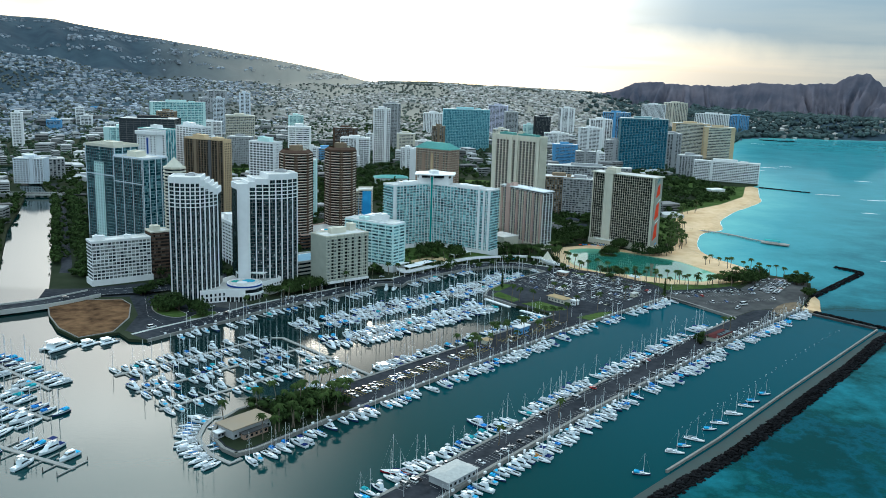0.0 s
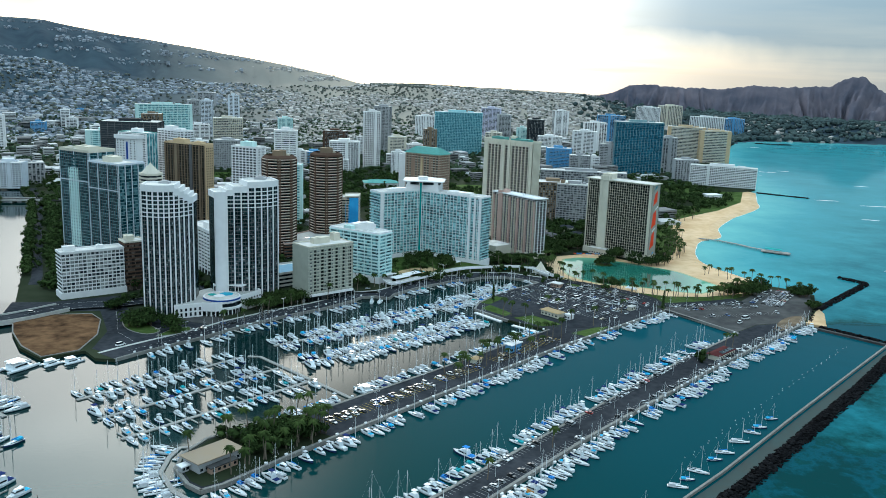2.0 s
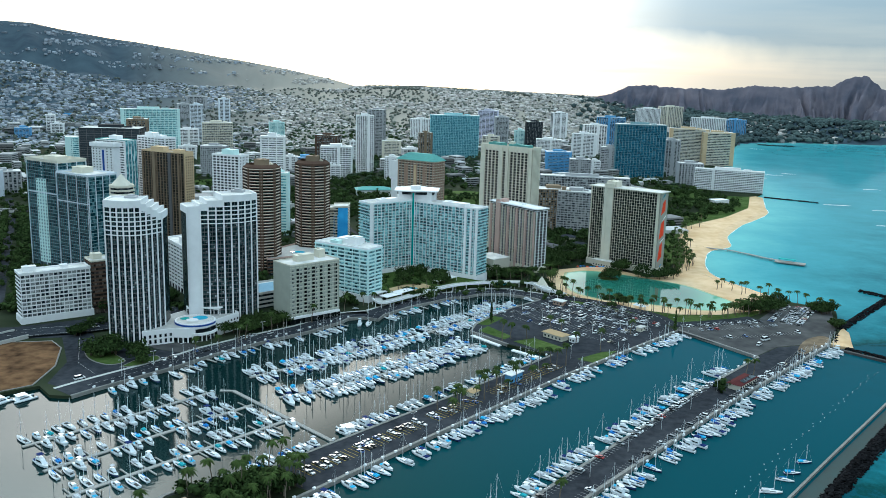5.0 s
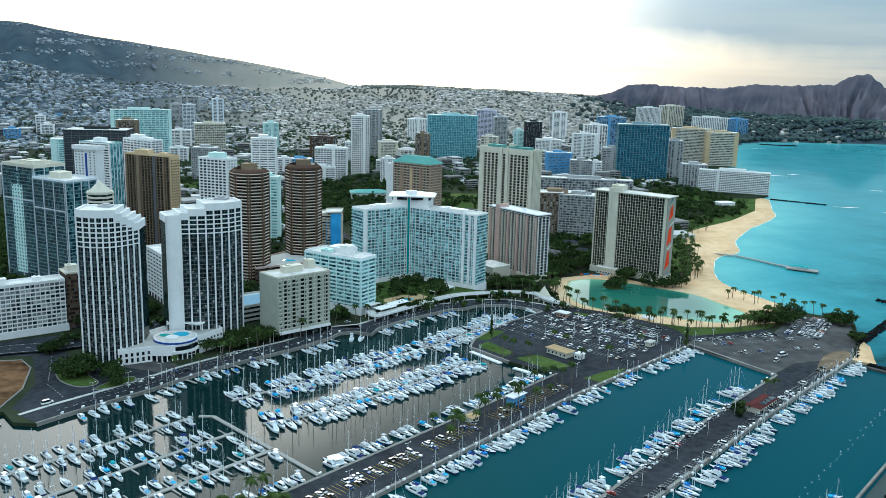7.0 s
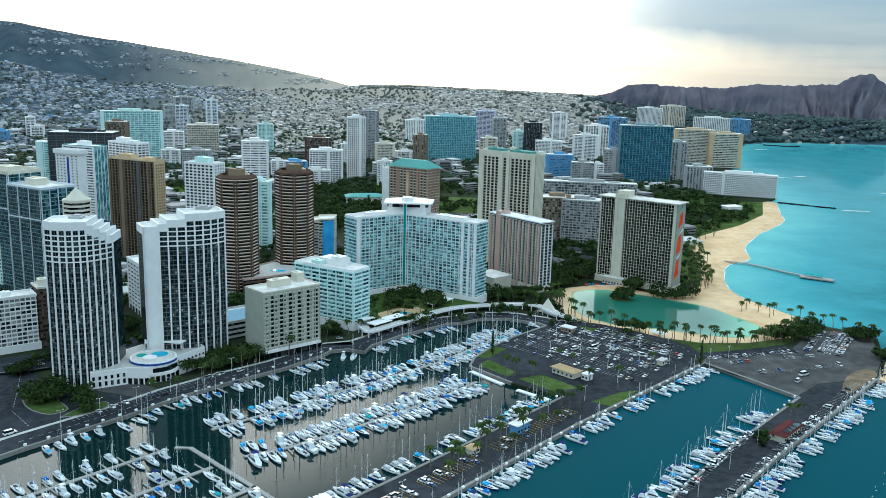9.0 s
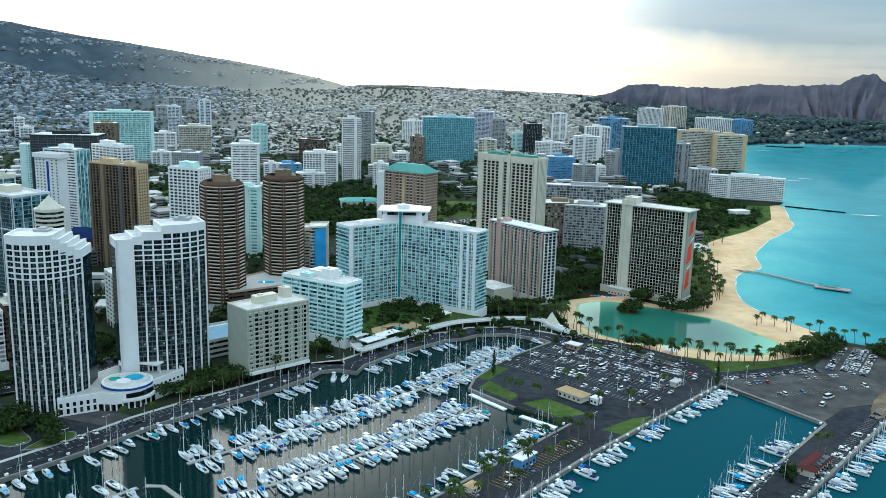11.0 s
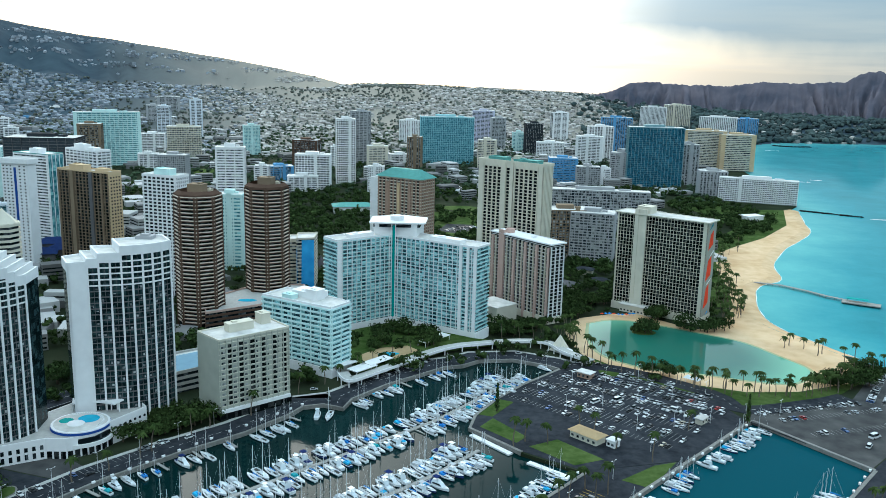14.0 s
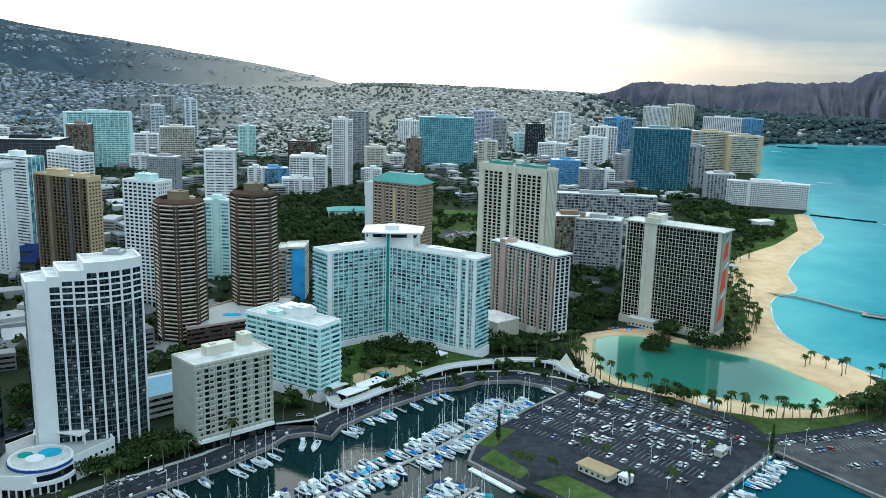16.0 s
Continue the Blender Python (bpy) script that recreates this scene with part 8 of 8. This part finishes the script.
grove(-100, 300, 16, 8, 10)
grove(-345, 560, 8, 14, 10)
grove(-66, 625, 8, 10, 6)
grove(-150, 547, 6, 5, 5)
grove(-196, 490, 7, 4, 4)
grove(180, 446, 3, 3, 3)
grove(318, 592, 4, 8, 4)
grove(-190, 592, 18, 12, 12)
grove(-226, 566, 14, 16, 12)
grove(-165, 640, 12, 10, 8)
grove(-268, 600, 14, 10, 8)
grove(40, 775, 20, 14, 14)
along_line([(-357, 617), (-440, 806), (-522, 992)], 3.6, 1.0, plant_tree)
along_line([(-328, 600), (-405, 790), (-480, 960)], 4.5, 7, plant_tree)
along_line([(-336, 625), (-420, 812), (-500, 990)], 8, 2.5, plant_tree)
along_line([(-414, 612), (-484, 766), (-538, 908), (-568, 985)], 7, 2, plant_tree)
grove(-470, 640, 30, 50, 30)
grove(-318, 582, 14, 9, 16)
along_line([(-250, 545), (-190, 590), (-150, 650)], 12, 4, plant_tree)
spare = np.array(more_trees)
scatter_leafy(spare[:, 0], spare[:, 1], (3.2, 5.2), "bank_trees", M["leaf"], "dark green trees along the canal banks and hotel roads", spare[:, 2])
for x, y in [(47, 582), (186, 570)]:
    bm = bmesh.new()
    rod(bm, (0, 0, 0), (0, 0, 17), 0.4, 0.1, 6)
    pine = tagged(part("columnar_pine", bm, M["twig"], loc=(x, y, 2.1)), "dark columnar pine tree standing at the basin edge", "tree")
    bm = bmesh.new()
    rnd = random.Random(8)
    for k in range(260):
        z = rnd.uniform(1.5, 17)
        r = 2.0 * (1 - z / 19) * rnd.uniform(0.4, 1.1)
        a = rnd.uniform(0, math.tau)
        c = Vector((r * math.cos(a), r * math.sin(a), z))
        s, t = Vector((-math.sin(a), math.cos(a), 0)) * 0.5, Vector((math.cos(a) * 0.5, math.sin(a) * 0.5, -0.5))
        bm.faces.new([bm.verts.new(c + q) for q in (-s, -t, s, t)])
    part("crown", bm, M["leaf"], pine)


# ---- small buildings of the harbour ----
M["rust"] = mat("rust_roof", (0.085, 0.026, 0.026), 0.8, vary=0.2, scale=0.4)


def pavilion(x, y, w, d, h, rz, roof, walls, label, over=1.2, rise=0.0, name="pavilion"):
    """A low building: walls with openings, and an overhanging flat or pitched roof."""
    e = tagged(empty(name, x, y, 2.1, radians(rz)), label, "building")
    bm = bmesh.new()
    box(bm, -w / 2, w / 2, -d / 2, d / 2, 0, h)
    part("wall", bm, walls, e)
    bm = bmesh.new()
    W2, D2 = w / 2 + over, d / 2 + over
    if rise:
        lo = [bm.verts.new((sx * W2, sy * D2, h)) for sx, sy in ((-1, -1), (1, -1), (1, 1), (-1, 1))]
        hi = [bm.verts.new((sx * (W2 - D2 * 0.8), 0, h + rise)) for sx in (-1, 1)]
        for f in ((lo[0], lo[1], hi[1], hi[0]), (lo[2], lo[3], hi[0], hi[1]), (lo[1], lo[2], hi[1]), (lo[3], lo[0], hi[0]), tuple(lo[::-1])):
            bm.faces.new(f)
    else:
        box(bm, -W2, W2, -D2, D2, h, h + 0.5)
    part("roof", bm, roof, e)
    n = max(2, int(w / 3))
    for s in (-1, 1):
        for k in range(n):
            bm = bmesh.new()
            box(bm, -0.7, 0.7, -0.1, 0.1, 1.0, 2.3)
            part("window", bm, M["g_dark"], e, loc=(-w / 2 + w * (k + 0.5) / n, s * d / 2, 0))
    return e


M["clubroof"] = mat("weathered_tan_roof", (0.40, 0.31, 0.22), 0.9, vary=0.2, scale=0.25, second=(0.31, 0.25, 0.19), mix_scale=0.12)
pavilion(-108, 272, 24, 12.5, 5.2, 50, M["clubroof"], M["grey"], "flat tan-roofed harbour clubhouse at the pier tip", 1.2)
pavilion(-101.5, 265.5, 15, 3.2, 2.9, 50, M["asphalt_pale"], M["brick"], "low grey-roofed veranda beside the harbour clubhouse", 0.5)
pavilion(-119, 262, 4, 3.5, 2.8, 50, M["white"], M["grey"], "small white-roofed hut beside the harbour clubhouse", 0.5)
pavilion(92, 546, 17, 8, 4.0, -47, M["tanroof"], M["beige"], "tan-roofed service building in the car park", 1.2, 1.6)
pavilion(104, 538, 5, 5, 3.5, -47, M["white"], M["white"], "small white shed beside the car park building", 0.4)
pavilion(198, 457, 24, 8, 3.6, 46, M["rust"], M["beige"], "long dark red roofed boathouse on the pier", 1.0, 1.4)
for k in range(3):
    bm = bmesh.new()
    box(bm, -2.6, 2.6, -1.5, 1.5, 0, 0.12)
    a = radians(46)
    o = tagged(part("solar_panel", bm, M["g_dark"], loc=(198 + (k * 6 - 4) * math.cos(a) + 2.4 * math.sin(a), 457 + (k * 6 - 4) * math.sin(a) - 2.4 * math.cos(a), 6.55)), "dark solar panel lying on the red boathouse roof", "solar panel", "solar panels")
    o.rotation_euler = (0.27, 0, a)
pavilion(56, 931, 24, 14, 8.5, 35, M["white"], M["beige"], "low pale hall between the hotel towers", 0.8)
pavilion(158, 922, 15, 9, 5.0, -20, M["asphalt"], M["beige"], "low house with a dark hipped roof among trees", 1.2, 2.4)
pavilion(164, 880, 14, 9, 5.0, -20, M["asphalt"], M["beige"], "low house with a dark hipped roof among trees", 1.2, 2.4)
pavilion(0, 224, 20, 12, 4.0, 49, M["concrete"], M["grey"], "grey-roofed shed at the pier end", 1.0, 1.2)
pavilion(53, 456, 12, 5, 5.0, 49, M["white"], M["blue"], "blue and white two-storey harbour office", 0.8)
pavilion(26, 428, 6, 5, 3.2, 49, M["tanroof"], M["beige"], "little tan kiosk on the pier road", 0.8, 1.0)
pavilion(108, 640, 9, 6, 3.4, -40, M["roof"], M["brick"], "small brick hut beside the car park", 0.8)
pavilion(160, 570, 7, 4, 3.0, 46, M["concrete"], M["beige"], "low concrete hut by the car park exit", 0.5)
pavilion(436, 1240, 26, 16, 8, 20, M["white"], M["white"], "white pavilion among the beach park trees", 0.8)
pavilion(-90, 1250, 52, 26, 9, 10, M["copper"], M["white"], "school hall under a wide green roof", 2.0, 4.0)
pavilion(112, 885, 30, 20, 7, 30, M["darkgrey"], M["beige"], "dark-roofed hotel hall among the trees", 1.5, 3.0)
pavilion(128, 862, 22, 16, 6, -40, M["darkgrey"], M["beige"], "dark-roofed garden hall among the trees", 1.5, 3.0)
pavilion(178, 790, 30, 9, 6, -40, M["roof"], M["beige"], "low hotel lobby roof beside the lagoon", 1.0)
pavilion(60, 770, 26, 22, 12, -50, M["roof"], M["beige"], "low parking block between the hotels", 0.5)
pavilion(30, 850, 50, 30, 16, -40, M["roof"], M["beige"], "wide parking structure behind the hotel wing", 0.5)
for x, y, w, d, h in [(-358, 930, 24, 18, 9), (-350, 955, 20, 16, 8), (-366, 975, 26, 18, 10)]:
    pavilion(x, y, w, d, h, 20, M["navy_roof"], M["darkgrey"], "temple-like hall under a dark blue hipped roof", 2.0, 5.0)
tip = tagged(empty("peaked_pavilion", 99, 690, 2.1), "white peaked pavilion roof beside the lagoon", "pavilion")
bm = bmesh.new()
bmesh.ops.create_cone(bm, segments=4, radius1=7.5, radius2=0.2, depth=11, matrix=Matrix.Translation((0, 0, 6.5)))
part("roof", bm, M["beige"], tip)
bm = bmesh.new()
box(bm, -2, 12, -3.5, 3.5, 0, 3.2)
o = part("wing", bm, M["white"], tip)
o.rotation_euler = (0, 0, radians(-55))
for x, y in [(172, 636), (176, 632)]:
    bm = bmesh.new()
    bmesh.ops.create_cone(bm, segments=4, radius1=3.4, radius2=0.1, depth=2.0, matrix=Matrix.Translation((0, 0, 3.4)))
    for sx in (-2, 2):
        for sy in (-2, 2):
            rod(bm, (sx, sy, 0), (sx, sy, 2.6), 0.08, 0.08, 4)
    tagged(part("tent", bm, M["gel"], loc=(x, y, 2.1)), "small white party tent on the lawn", "tent")

# ---- lamp posts along piers and car parks ----
lamp = tagged(empty("lamp_post", 0, 0, 2.1), "tall pale lamp post with two arms", "lamp post", "harbour lamp posts")
bm = bmesh.new()
rod(bm, (0, 0, 0), (0, 0, 9.5), 0.13, 0.08, 6)
part("pole", bm, M["alu"], lamp)
for s in (-1, 1):
    bm = bmesh.new()
    beam(bm, (0, 0, 9.3), (s * 1.6, 0, 9.6), 0.08, 0.08)
    arm = part("arm", bm, M["alu"], lamp)
    bm = bmesh.new()
    box(bm, s * 1.6 - 0.4, s * 1.6 + 0.4, -0.15, 0.15, 9.5, 9.68)
    part("lamp_head", bm, M["white"], arm)
first = True
spots = [(200 * k / 8 - 22, 205 + 240 * k / 8) for k in range(9)] + [(-60 + 26 * k, 315 + 31 * k) for k in range(9)] + [(70 + 22 * i - 17 * j, 600 + 6 * i + 14 * j) for i in range(5) for j in (-3, -1, 1)] + [(-190 + 14 * k, 450 + 17.5 * k) for k in range(9)]
for x, y in spots:
    if not bool(on_land(np.array([x]), np.array([y]))[0]):
        continue
    if first:
        lamp.location = (x, y, 2.1)
        first = False
    else:
        copy_thing(lamp, pose(x, y, 2.1, 0, 0, 45))

# beach umbrellas and rental boats by the lagoon
for k in range(9):
    bm = bmesh.new()
    bmesh.ops.create_cone(bm, segments=8, radius1=1.5, radius2=0.1, depth=0.7, matrix=Matrix.Translation((0, 0, 2.4)))
    rod(bm, (0, 0, 0), (0, 0, 2.2), 0.05, 0.05, 4)
    tagged(part("beach_umbrella", bm, M["red"] if k % 3 == 0 else M["tarp_blue"], loc=(146 + 3.2 * k, 779 + 1.5 * math.sin(k), 2.15)), "open beach umbrella standing in the sand", "umbrella", "beach umbrellas")

# white dock boxes and bollards set out along the pier edges
bm = bmesh.new()
box(bm, -0.75, 0.75, -0.45, 0.45, 0, 0.8)
box(bm, -0.82, 0.82, -0.52, 0.52, 0.8, 0.95)
chest = tagged(part("dock_box", bm, M["white"], loc=(-82, 271, 2.4)), "white locker box on the pier edge", "dock box", "dock boxes")
random.seed(33)
for p, q in [((-76, 279), (86, 465)), ((86, 465), (186, 568)), ((82, 508), (-78, 328)), ((228, 515), (62, 322)), ((62, 322), (-36, 202)), ((-16, 192), (182, 429)), ((182, 429), (292, 547)), ((-200, 424), (-60, 590)), ((46, 596), (64, 622))]:
    k = math.hypot(q[0] - p[0], q[1] - p[1])
    s = 3.0
    while s < k:
        u = s / k
        copy_thing(chest, pose(p[0] + (q[0] - p[0]) * u, p[1] + (q[1] - p[1]) * u, 2.4, 0, 0, math.degrees(math.atan2(q[1] - p[1], q[0] - p[0]))))
        s += random.uniform(8.5, 12.5)
# two white floating pontoons at the corner of the car park
for x0, y0, x1, y1 in [(31, 553, 50, 530), (58, 521, 76, 505)]:
    bm = bmesh.new()
    beam(bm, (x0, y0, 0.35), (x1, y1, 0.35), 3.2, 0.9)
    tagged(part("pontoon", bm, M["white"]), "white floating pontoon moored beside the quay", "pontoon")
